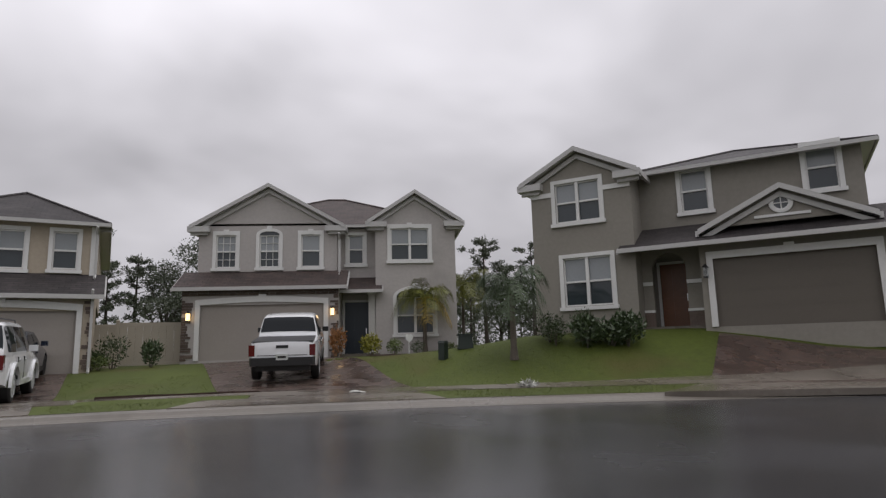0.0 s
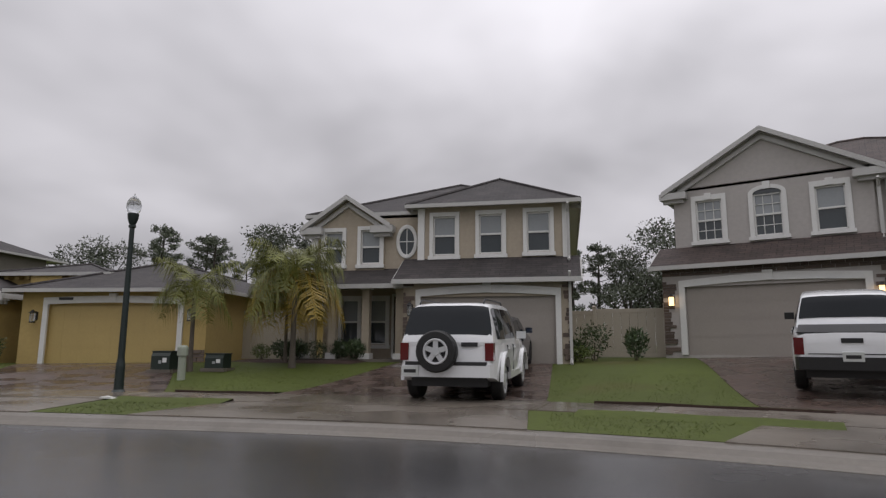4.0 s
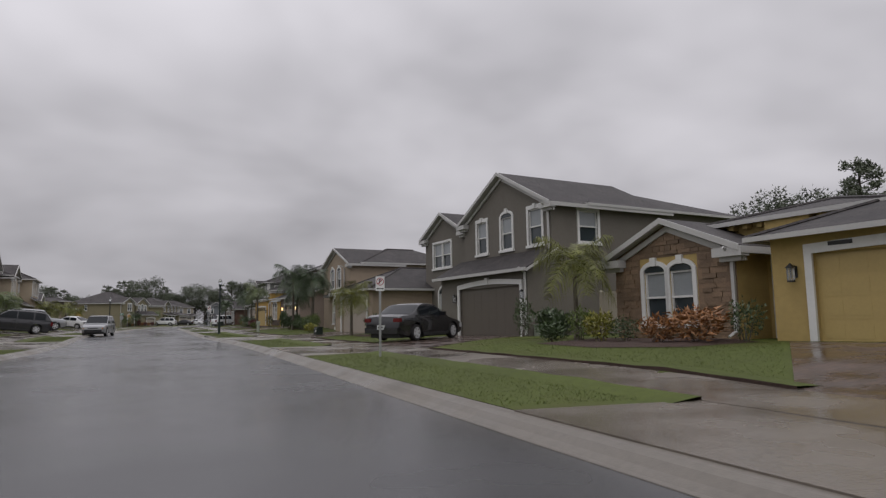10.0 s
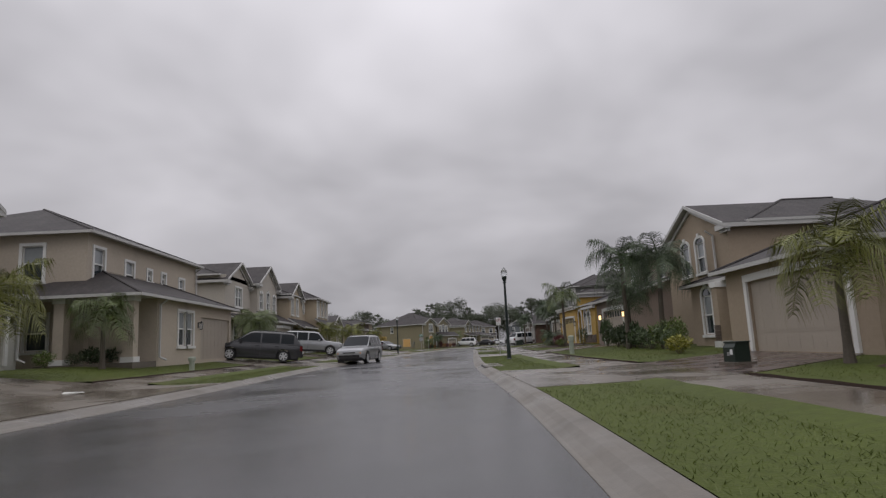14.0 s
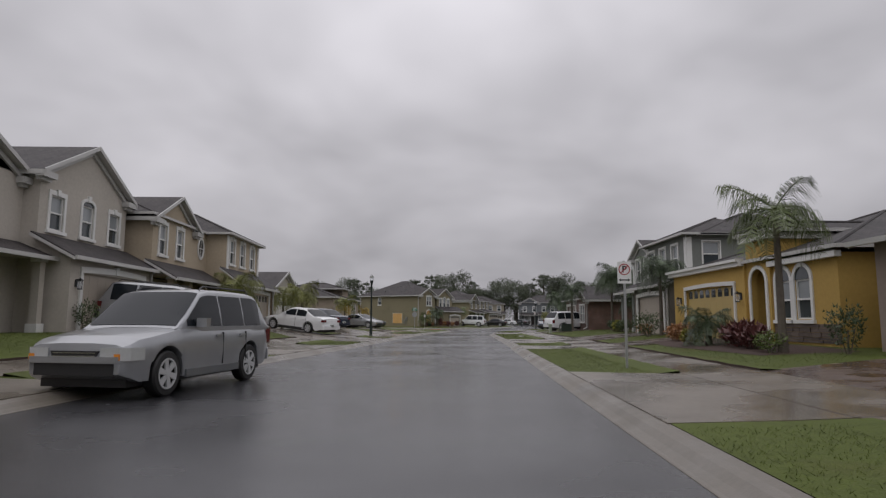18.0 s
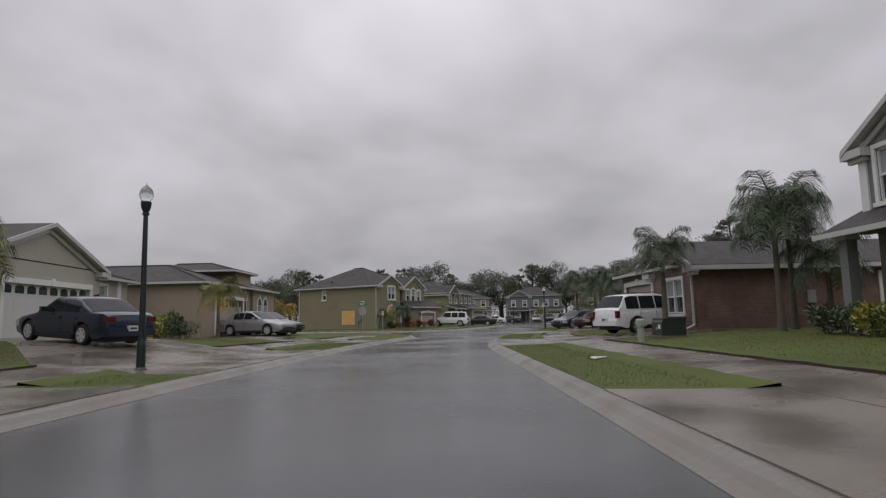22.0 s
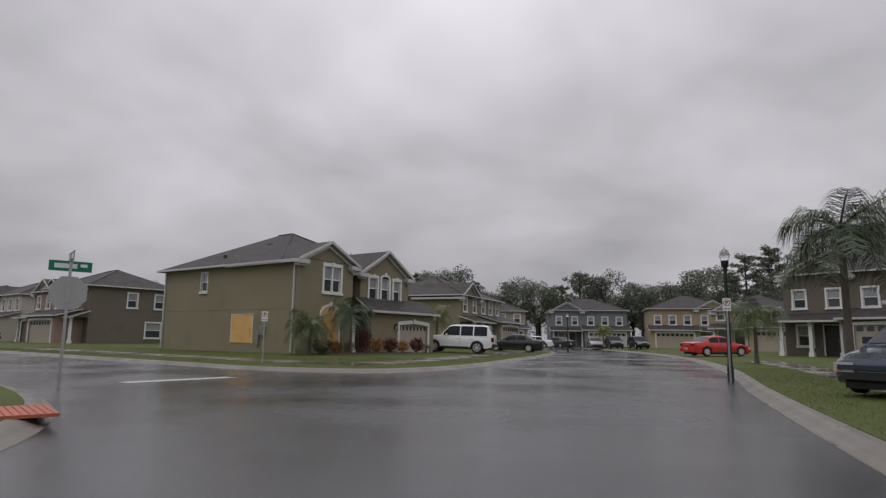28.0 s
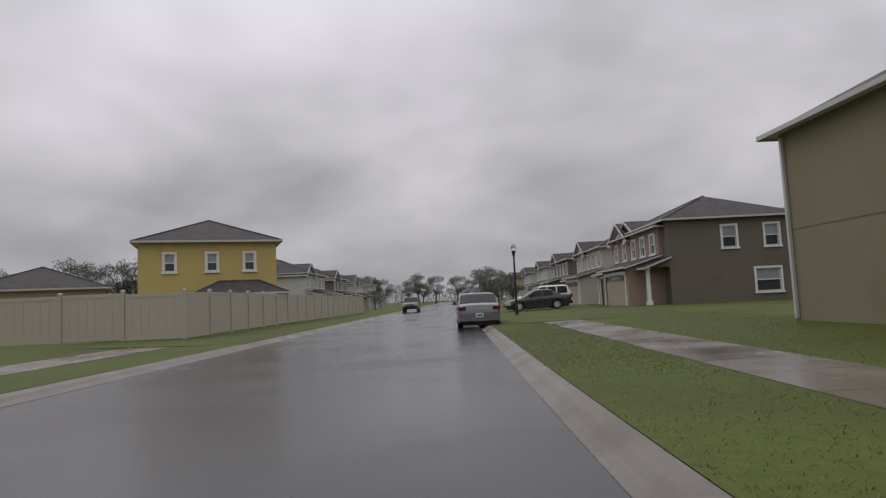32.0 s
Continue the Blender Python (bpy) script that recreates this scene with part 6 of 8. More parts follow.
            # mirror, handles
            part("mirror", Build().box(*sorted((sd * w * 0.98, sd * (w + 0.17))), X(a0 + 0.55) - 0.06, X(a0 + 0.55) + 0.06, belt + 0.02, belt + 0.17), material if kind != "pickup" else M_TRIMBLK, v)
            for s0, s1 in c["win"][:2]:
                part("door_handle", Build().box(*sorted((sd * w * 0.99, sd * (w + 0.025))), X(s1 - 0.05), X(s1 - 0.24), belt - 0.16, belt - 0.12), material, v)
                part("door_seam", Build().box(*sorted((sd * w * 0.95, sd * (w + 0.003))), X(s1 + 0.03) - 0.006, X(s1 + 0.03) + 0.006, sill + 0.12, belt - 0.08), M_TRIMBLK, v)
            part("sill_trim", Build().box(*sorted((sd * w * 0.93, sd * (w + 0.012))), X(c["ax"][1] - r - 0.12), X(c["ax"][0] + r + 0.12), sill - 0.02, sill + 0.10), trim or M_TRIMBLK, v)
    # front and rear
    zf, zr = c["top"][1][1], c["top"][-2][1]
    gr = part("grille", Build().prism([(-w * 0.36, L / 2 + 0.012, zf - 0.24), (w * 0.36, L / 2 + 0.012, zf - 0.24), (w * 0.42, L / 2 + 0.012, zf - 0.09), (-w * 0.42, L / 2 + 0.012, zf - 0.09)], (0, -0.06, 0)), M_TRIMBLK, v)
    for k in range(3):
        part("grille_bar", Build().box(-w * 0.37, w * 0.37, L / 2 + 0.006, L / 2 + 0.020, zf - 0.215 + 0.045 * k, zf - 0.203 + 0.045 * k), M_CHROME, gr)
    part("front_bumper", Build().prism([(-w * 0.90, L / 2 - 0.12, sill + 0.28), (-w * 0.76, L / 2 + 0.045, sill + 0.28), (w * 0.76, L / 2 + 0.045, sill + 0.28), (w * 0.90, L / 2 - 0.12, sill + 0.28)], (0, 0, 0.09)), material, v)
    part("air_intake", Build().box(-w * 0.70, w * 0.70, L / 2 - 0.10, L / 2 + 0.010, sill + 0.10, sill + 0.27), M_TRIMBLK, v)
    for sd in (-1, 1):
        x0, x1 = sorted((sd * w * 0.50, sd * w * 0.86))
        lamp = [(sd * w * 0.46, L / 2 + 0.012), (sd * w * 0.79, L / 2 + 0.010), (sd * w * 0.915, L / 2 - 0.09), (sd * w * 0.965, L / 2 - 0.34), (sd * w * 0.60, L / 2 - 0.20)]
        hl = part("headlight", Build().prism([(x, y, zf - 0.23) for x, y in (lamp if sd < 0 else lamp[::-1])][::-1], (0, 0, 0.185)), M_HEAD, v)
        part("indicator", Build().box(*sorted((sd * w * 0.70, sd * w * 0.80)), L / 2 - 0.05, L / 2 + 0.016, zf - 0.22, zf - 0.13), M_AMBER, hl)
        tall = kind in ("suv", "bigsuv", "boxsuv", "minivan", "pickup")
        x0, x1 = sorted((sd * w * (0.76 if tall else 0.60), sd * w * 0.925))
        z0, z1 = (zr - 0.36, zr - 0.06) if tall else (zr - 0.19, zr - 0.05)
        part("tail_lamp", Build().box(x0, x1, -L / 2 + 0.01 - 0.012, -L / 2 + 0.16, z0, z1), M_TAILLIT if lit else M_TAIL, v)
    bump = M_TRIMBLK if kind in ("bigsuv",) else material
    part("rear_bumper", Build().prism([(-w * 0.92, -L / 2 + 0.10, sill + 0.08), (w * 0.92, -L / 2 + 0.10, sill + 0.08), (w * 0.86, -L / 2 - 0.07, sill + 0.10), (-w * 0.86, -L / 2 - 0.07, sill + 0.10)][::-1], (0, 0, 0.22)), bump if kind != "pickup" else M_TRIMBLK, v)
    if plate:
        zp = sill + 0.36 if kind in ("suv", "bigsuv", "minivan") else sill + 0.33
        xp = 0.0 if not spare else -w * 0.70
        pl = part("number_plate", Build().box(xp - 0.155, xp + 0.155, -L / 2 - 0.085, -L / 2 + 0.06, zp - 0.08 if not spare else sill + 0.12, zp + 0.08 if not spare else sill + 0.28), M_PLATE, v)
        part("plate_bar", Build().box(xp - 0.11, xp + 0.11, -L / 2 - 0.088, -L / 2 - 0.08, zp - 0.03 if not spare else sill + 0.17, zp + 0.03 if not spare else sill + 0.23), M_SIGNBLACK, pl)
    if kind == "pickup":
        part("tailgate_seam", Build().box(-w * 0.70, w * 0.70, -L / 2 - 0.008, -L / 2 + 0.04, sill + 0.36, sill + 0.375), M_TRIMBLK, v)
        part("tailgate_handle", Build().box(-0.16, 0.16, -L / 2 - 0.014, -L / 2 + 0.04, 1.02, 1.10), M_TRIMBLK, v)
        part("bed_cover", Build().box(-w * 0.86, w * 0.86, X(L - 0.10), X(a3 + 0.10), 1.175, 1.20), M_TRIMBLK, v)
    if spare:
        part("bumper_strip", Build().box(-w * 0.80, w * 0.80, -L / 2 - 0.075, -L / 2 + 0.02, sill + 0.30, sill + 0.36), M_TRIMBLK, v)
        part("number_plate_lamp", Build().box(w * 0.30, w * 0.62, -L / 2 - 0.012, -L / 2 + 0.02, 0.98, 1.05), M_TRIMBLK, v)
        for sd in (-1, 1):
            for a in c["ax"]:
                arch = Build().loft([[(sd * (w + e), X(a) + q * math.cos(math.pi * i / 12), r + q * math.sin(math.pi * i / 12)) for q, e in ((r + 0.06, -0.02), (r + 0.06, 0.045), (r + 0.15, 0.045), (r + 0.15, -0.02))][::sd] for i in range(13)])
                part("wheel_arch", arch, material, v)
    if rails:
        for sd in (-1, 1):
            part("roof_rail", Build().tube([(sd * w * 0.66, X(a1 + 0.2), H - 0.01), (sd * w * 0.66, X(a1 + 0.32), H + 0.055), (sd * w * 0.66, X(a2 - 0.22), H + 0.055), (sd * w * 0.66, X(a2 - 0.1), H - 0.02)], 0.016, 6), M_TRIMBLK, v)
    if spare:
        t = Build()
        n, rr, y0 = 24, 0.36, -L / 2 - 0.02
        zc, xc = 0.90, -0.13
        rings = [[(xc + q * math.cos(2 * math.pi * i / n), y0 - o, zc + q * math.sin(2 * math.pi * i / n)) for i in range(n)] for o, q in ((-0.02, 0.2), (0.0, rr * 0.95), (0.04, rr), (0.18, rr), (0.22, rr * 0.93), (0.225, rr * 0.66), (0.17, rr * 0.60), (0.165, 0.02))]
        sp = part("spare_wheel", t.loft(rings), M_TYRE, v)
        b = Build()
        for k in range(5):
            a = 2 * math.pi * k / 5 + 0.3
            u, q = Vector((math.cos(a), 0, math.sin(a))), Vector((-math.sin(a), 0, math.cos(a)))
            cc = Vector((xc, y0 - 0.215, zc))
            b.prism([tuple(cc + u * p + q * g) for p, g in ((0.03, -0.045), (rr * 0.52, -0.042), (rr * 0.52, 0.042), (0.03, 0.045))], (0, 0.04, 0))
        b.disc((xc, y0 - 0.18, zc), (0, -1, 0), 0.07, 0.05, 14)
        b.loft([[(xc + q * math.cos(2 * math.pi * i / n), y0 - o, zc + q * math.sin(2 * math.pi * i / n)) for i in range(n)] for o, q in ((0.17, rr * 0.62), (0.222, rr * 0.62), (0.228, rr * 0.58), (0.222, rr * 0.51), (0.17, rr * 0.50))], cap=False)
        part("rim", b, M_RIM, sp)
    for a in c["ax"]:
        for sd in (-1, 1):
            wheel(v, sd * (w - 0.015), X(a), r, sd, 0.22, rim)
    return v


def at_land(x, y, h, pitch=0.0, lift=0.03):
    """A vehicle's pose on the land, tilted with the slope along its heading."""
    d = Vector((-math.sin(radians(h)), math.cos(radians(h))))
    zf, zb = max(land1(x + d.x * 1.4, y + d.y * 1.4), 0.0), max(land1(x - d.x * 1.4, y - d.y * 1.4), 0.0)
    return pose(x, y, (zf + zb) / 2 + lift, math.degrees(math.atan2(zf - zb, 2.8)), 0, h)


P_WHITE = paint("white_car_paint", (0.72, 0.73, 0.74))
P_SILVER = paint("silver_car_paint", (0.33, 0.34, 0.355), 0.5, 0.3)
P_BLACK = paint("black_car_paint", (0.010, 0.010, 0.012))
P_NAVY = paint("navy_car_paint", (0.014, 0.022, 0.045), 0.2)
P_CHAR = paint("charcoal_car_paint", (0.035, 0.036, 0.040), 0.3)
P_WINE = paint("dark_red_car_paint", (0.060, 0.010, 0.014), 0.2)
P_RED = paint("bright_red_car_paint", (0.48, 0.02, 0.02))
P_GREY = paint("grey_car_paint", (0.16, 0.17, 0.18), 0.4)
P_BLUE = paint("steel_blue_car_paint", (0.035, 0.048, 0.075), 0.3)
M_COVER = surface("blue_car_cover", (0.03, 0.045, 0.075), 0.7, var=0.15, big=2.0, bump=0.3, bscale=8)

car("boxsuv", at_land(9.72, -7.14, -98, lift=0.0), P_WHITE, "white off-roader with a spare wheel on its tail, on the drive", spare=True, rails=True, trim=P_WHITE)
car("sedan", at_land(14.3, -7.42, -99), P_NAVY, "dark navy saloon car parked close to the garage", rim=M_TYRE)
car("pickup", at_land(10.7, -14.95, -115), P_WHITE, "white pickup truck parked on wet pavers", "pickup truck")
car("sedan", at_land(13.0, 22.2, -60), P_BLACK, "black saloon car wet with rain on a paver drive")
car("suv", pose(0.9, 59.0, 0.0, 0, 0, 170), P_SILVER, "silver crossover standing in the wet street", rails=True, trim=P_GREY)
car("pickup", at_land(-7.8, 31.8, 100), P_BLACK, "black pickup truck on a brown drive", "pickup truck")
car("minivan", at_land(-5.0, 57.1, 104), P_CHAR, "dark grey minivan parked on a drive", "minivan", rails=True)
car("bigsuv", at_land(-4.85, 72.6, -86), P_SILVER, "large silver off-roader parked nose to the street", rails=True)
car("sedan", at_land(-2.6, 86.1, 62), P_WHITE, "older white saloon car parked on a drive")
car("sedan", at_land(-3.2, 95.6, 60), P_NAVY, "dark blue saloon car parked on a drive")
car("sedan", at_land(-2.07, 113.25, -115), P_SILVER, "silver compact car with pale headlamps on a drive")
car("sedan", at_land(-1.95, 115.45, -113), P_BLACK, "black saloon car parked beside a silver one")
car("suv", at_land(17.95, 102.3, -70, lift=0.0), P_WHITE, "white crossover with roof rails on a drive", rails=True)
car("sedan", at_land(22.4, 123.6, 120), P_WINE, "dark red saloon car parked on a drive")
car("sedan", at_land(21.3, 126.2, 120), P_BLUE, "steel-blue saloon car beside a dark red one")
car("sedan", at_land(31.6, 159.3, -80), P_RED, "bright red coupe parked at the bend")
car("bigsuv", at_land(12.5, 157.0, 76), P_WHITE, "older white off-roader parked beside the corner house", rails=True)
car("sedan", at_land(17.5, 165.5, 70), P_BLACK, "black hatchback parked on a far drive")
car("sedan", pose(-20.2, 153.8, 0.0, 0, 0, 52), P_GREY, "grey saloon car wet with rain in the cross street", rim=M_RIM)
car("boxsuv", at_land(-34.0, 172.4, 150), P_WHITE, "white square off-roader on a far drive", rails=True)
car("sedan", at_land(-31.0, 168.6, 145), P_CHAR, "charcoal saloon car on a far drive")
car("pickup", pose(-60.5, 177.5, 0.0, 0, 0, 232), P_GREY, "grey pickup truck far along the cross street", "pickup truck")
for i, (x, y, pt, kd, h) in enumerate([(27.2, 197, P_CHAR, "sedan", 30), (32.3, 198, P_SILVER, "sedan", 175), (35.2, 199, P_CHAR, "suv", 178), (38.6, 199, P_BLACK, "suv", 182), (22.5, 189, P_WHITE, "sedan", 85)]):
    car(kd, pose(x, y, 0.20, 0, 0, h), pt, "car parked before the far houses, wet with rain")


# ---------- palms, shrubs, trees ----------
rng = random.Random(7)


def frond_mesh(name, length, droop, lift, leaf, seed, mat, pairs=50):
    """A feather frond along +x: a bowed midrib with drooping leaflets on both sides."""
    r = random.Random(seed)
    b = Build()
    pts = []
    for k in range(13):
        t = k / 12
        pts.append(Vector((length * (t - 0.18 * droop * t * t), 0.0, length * (lift * t - droop * t * t * 0.95))))
    b.tube([tuple(p) for p in pts], [0.022 * (1 - 0.85 * k / 12) for k in range(13)], 4)
    for k in range(pairs):
        t = 0.16 + 0.84 * k / (pairs - 1)
        f = t * 12
        i = min(int(f), 11)
        p = pts[i].lerp(pts[i + 1], f - i)
        d = (pts[i + 1] - pts[i]).normalized()
        ln = leaf * (0.45 + 1.1 * math.sin(math.pi * min(1, t * 0.82 + 0.14))) * r.uniform(0.85, 1.1)
        for sd in (-1, 1):
            out = (Vector((0, sd, 0)) * 0.85 + d * r.uniform(0.35, 0.6) + Vector((0, 0, r.uniform(-0.35, 0.25)))).normalized()
            mid = p + out * ln * 0.55
            tip = p + out * ln + Vector((0, 0, -ln * r.uniform(0.45, 0.95)))
            wv = d * 0.0065
            o = len(b.v)
            b.v += [tuple(p - wv), tuple(p + wv), tuple(mid + wv * 0.9), tuple(mid - wv * 0.9), tuple(tip)]
            b.f += [(o, o + 1, o + 2, o + 3), (o + 3, o + 2, o + 4)]
    me = b.mesh(name)
    me.materials.append(mat)
    return me


FROND = {}
for key, mat in (("green", M_PALM), ("dark", M_PALM_D), ("yellow", M_PALM_Y), ("lime", M_PALM_YG)):
    FROND[key] = [frond_mesh("frond", 1.0, d, l, 0.36, s, mat) for d, l, s in ((0.45, 0.95, 1), (0.75, 0.75, 2), (0.95, 0.45, 3), (1.05, 0.15, 4))]


def palm(x, y, height, crown, key, label, lean=(0.0, 0.0), n=17, z=None, dead=None, trunk_r=0.10, group="street palms", stakes=False):
    """A feather palm: a ringed trunk with a green neck and a crown of single fronds."""
    z = land1(x, y) - 0.03 if z is None else z
    p = root("palm_tree", pose(x, y, z, 0, 0, rng.uniform(0, 360)), label, "palm tree", group)
    path, rad = [], []
    for k in range(25):
        t = k / 24
        path.append((lean[0] * t * t * height, lean[1] * t * t * height, height * t))
        rad.append(trunk_r * ((1.35 - 0.35 * min(1, t * 5)) * (1.0 - 0.28 * t) + (0.006 if k % 2 else -0.004)))
    part("trunk", Build().tube(path, rad, 9), M_BARK, p, smooth=True)
    top = Vector(path[-1])
    part("crownshaft", Build().tube([tuple(top - Vector((0, 0, 0.02))), tuple(top + Vector((0, 0, 0.22))), tuple(top + Vector((0, 0, 0.42)))], [trunk_r * 0.74, trunk_r * 0.80, trunk_r * 0.35], 8), FROND[key][0].materials[0], p, smooth=True)
    for k in range(n):
        ring = k / n
        which = min(3, int(ring * 4 + rng.random() * 0.9))
        kk = dead if (dead and which == 3 and rng.random() < 0.7) else key
        fr = part("frond", FROND[kk][which], None, p)
        s = crown * rng.uniform(0.85, 1.12) * (0.9 if which == 0 else 1.0)
        fr.matrix_basis = Matrix.Translation(top + Vector((0, 0, 0.34 - 0.1 * ring))) @ Matrix.Rotation(k * 2.39996 + rng.uniform(-0.25, 0.25), 4, "Z") @ Matrix.Rotation(rng.uniform(-0.18, 0.18), 4, "X") @ Matrix.Scale(s, 4)
    if stakes:
        for a in (0.3, 2.4, 4.5):
            part("stake", Build().tube([(1.0 * math.cos(a), 1.0 * math.sin(a), -0.05), (0.09 * math.cos(a), 0.09 * math.sin(a), 1.25)], 0.028, 5), M_WOOD, p)
    return p


def leaf_cloud(name, blobs, n, size, seed, mat, upright=0.0, shell=0.55):
    """Many small leaves in and round a set of ellipsoids (centre, radii)."""
    r = random.Random(seed)
    b = Build()
    vol = [q[1][0] * q[1][1] * q[1][2] for q in blobs]
    for c, rad in blobs:
        m = max(4, int(n * (rad[0] * rad[1] * rad[2]) / sum(vol)))
        for _ in range(m):
            d = Vector((r.gauss(0, 1), r.gauss(0, 1), r.gauss(0, 1))).normalized()
            q = shell + (1 - shell) * r.random() ** 0.6
            q *= 0.86 + 0.3 * (math.sin(5 * d.x + seed) * math.sin(4 * d.y + 2 * seed) * 0.5 + 0.3 * r.random())
            p = Vector(c) + Vector((d.x * rad[0], d.y * rad[1], d.z * rad[2])) * q
            u = (Vector((r.gauss(0, 1), r.gauss(0, 1), r.gauss(0, 1) * (1 - upright) + 2.4 * upright)) + d * 0.6).normalized()
            w = u.cross(Vector((r.gauss(0, 1), r.gauss(0, 1), r.gauss(0, 1)))).normalized()
            s = size * r.uniform(0.6, 1.35)
            o = len(b.v)
            b.v += [tuple(p - w * s * 0.28), tuple(p + u * s * 0.5 - w * s * 0.1), tuple(p + u * s), tuple(p + w * s * 0.28)]
            b.f.append((o, o + 1, o + 2, o + 3))
    me = b.mesh(name)
    me.materials.append(mat)
    return me


SHRUB = {}
for key, mat, up, size in (("green", M_LEAF, 0.2, 0.085), ("light", M_LEAF_L, 0.3, 0.10), ("red", M_LEAF_R, 0.55, 0.20), ("copper", M_LEAF_O, 0.3, 0.13), ("yellow", M_LEAF_Y, 0.4, 0.13), ("dark", M_PALM_D, 0.5, 0.14)):
    SHRUB[key] = [leaf_cloud("foliage", [((0, 0, 0.5), (0.5, 0.5, 0.5)), ((0.25, 0.1, 0.62), (0.3, 0.3, 0.36)), ((-0.25, -0.12, 0.58), (0.32, 0.3, 0.36))], 620 if key not in ("red",) else 380, size, 11 + s, mat, up, 0.35) for s in (0, 1)]
STEM = Build().tube([(0, 0, -0.05), (0.02, 0.01, 0.45)], [0.03, 0.015], 5).tube([(0.05, 0, -0.05), (0.2, 0.06, 0.5)], [0.02, 0.01], 5).tube([(-0.04, 0, -0.05), (-0.2, -0.08, 0.5)], [0.02, 0.01], 5).mesh("stem")
STEM.materials.append(M_BARK)


def shrub(x, y, w, h, key, label, z=None, group="garden shrubs"):
    z = land1(x, y) + 0.01 if z is None else z
    s = root("shrub", pose(x, y, z, 0, 0, rng.uniform(0, 360)), label, "shrub", group)
    for nm, me in (("foliage", SHRUB[key][rng.randrange(2)]), ("stem", STEM)):
        o = part(nm, me, None, s)
        o.matrix_basis = Matrix.Diagonal((w, w, h, 1))
    return s


def hedge_row(p0, p1, n, w, h, keys, labels):
    for i in range(n):
        t = (i + 0.5) / n
        k = rng.choice(keys)
        shrub(p0[0] + (p1[0] - p0[0]) * t + rng.uniform(-0.15, 0.15), p0[1] + (p1[1] - p0[1]) * t + rng.uniform(-0.2, 0.2), w * rng.uniform(0.8, 1.2), h * rng.uniform(0.75, 1.25), k, labels[k])


LAB = {"green": "dark green leafy shrub in a mulch bed", "light": "light green shrub in a mulch bed", "red": "dark red cordyline in a mulch bed", "copper": "copper-coloured croton bush beside the entry", "yellow": "yellow-green croton bush in the bed", "dark": "dark green spiky shrub beside the wall"}


def bed(pts, label="wet brown mulch bed along the house"):
    b = Build()
    cx, cy = sum(p[0] for p in pts) / len(pts), sum(p[1] for p in pts) / len(pts)
    ring = [(x, y, land1(x, y) + 0.012) for x, y in pts]
    inner = [(cx + (x - cx) * 0.8, cy + (y - cy) * 0.8, land1(x, y) + 0.07) for x, y in pts]
    b.loft([ring, inner], cap=True)
    return tagged(part("mulch_bed", b, M_MULCH), label, "mulch bed", kind="structure")


# pines and broad crowns behind the houses
def tree_meshes(seed, kind):
    r = random.Random(seed)
    tr = Build()
    blobs = []
    if kind == "pine":
        tr.tube([(0, 0, -0.3), (0.1, 0.05, 4), (0.0, 0.1, 8.4)], [0.17, 0.12, 0.04], 7)
        for k in range(22):
            z = 3.9 + 4.4 * k / 21 + r.uniform(-0.25, 0.25)
            a, ln = k * 2.4 + r.uniform(-0.5, 0.5), r.uniform(0.7, 1.5) * (0.35 + 0.95 * math.sin(math.pi * (0.12 + 0.76 * k / 21)))
            e = (ln * math.cos(a), ln * math.sin(a), z + ln * 0.30)
            tr.tube([(0.05, 0.05, z), e], [0.035, 0.010], 4)
            for f in (1.0, 0.62):
                blobs.append(((e[0] * f + r.uniform(-0.15, 0.15), e[1] * f + r.uniform(-0.15, 0.15), z + ln * 0.3 * f + 0.12), (r.uniform(0.28, 0.52), r.uniform(0.28, 0.52), r.uniform(0.18, 0.32))))
        blobs.append(((0, 0.1, 8.5), (0.35, 0.35, 0.5)))
        crown = leaf_cloud("crown", blobs, 4200, 0.17, seed, M_PINE, 0.35, 0.1)
    else:
        tr.tube([(0, 0, -0.3), (0.1, 0.0, 1.6), (0.05, 0.1, 3.0)], [0.22, 0.17, 0.12], 7)
        for k in range(11):
            a, ln, z = r.uniform(0, 6.28), r.uniform(0.9, 2.3), r.uniform(2.8, 6.6)
            e = (ln * math.cos(a), ln * math.sin(a), z)
            tr.tube([(0.05, 0.05, 2.0 + 0.3 * r.random()), (e[0] * 0.5, e[1] * 0.5, z * 0.72), e], [0.09, 0.05, 0.015], 5)
            blobs.append((e, (r.uniform(0.8, 1.4), r.uniform(0.8, 1.4), r.uniform(0.6, 1.0))))
        blobs.append(((0, 0, 6.2), (1.3, 1.3, 1.1)))
        crown = leaf_cloud("crown", blobs, 4600, 0.17, seed, M_PINE, 0.1, 0.25)
    t = tr.mesh("trunk")
    t.materials.append(M_TRUNK)
    return t, crown


TREES = [tree_meshes(31, "pine"), tree_meshes(32, "pine"), tree_meshes(33, "broad"), tree_meshes(34, "broad"), tree_meshes(35, "pine")]


def tree(x, y, h, which, z=0.2):
    pine = which in (0, 1, 4)
    t = root("pine_tree" if pine else "tree", pose(x, y, z, 0, 0, rng.uniform(0, 360)), "dark thin-crowned pine behind the houses" if pine else "dark broadleaf tree behind the houses", "tree", "trees behind the houses")
    s = h / (9.0 if pine else 7.3)
    for nm, me in zip(("trunk", "crown"), TREES[which]):
        o = part(nm, me, None, t)
        o.matrix_basis = Matrix.Diagonal((s * 1.05, s * 1.05, s, 1))
    return t


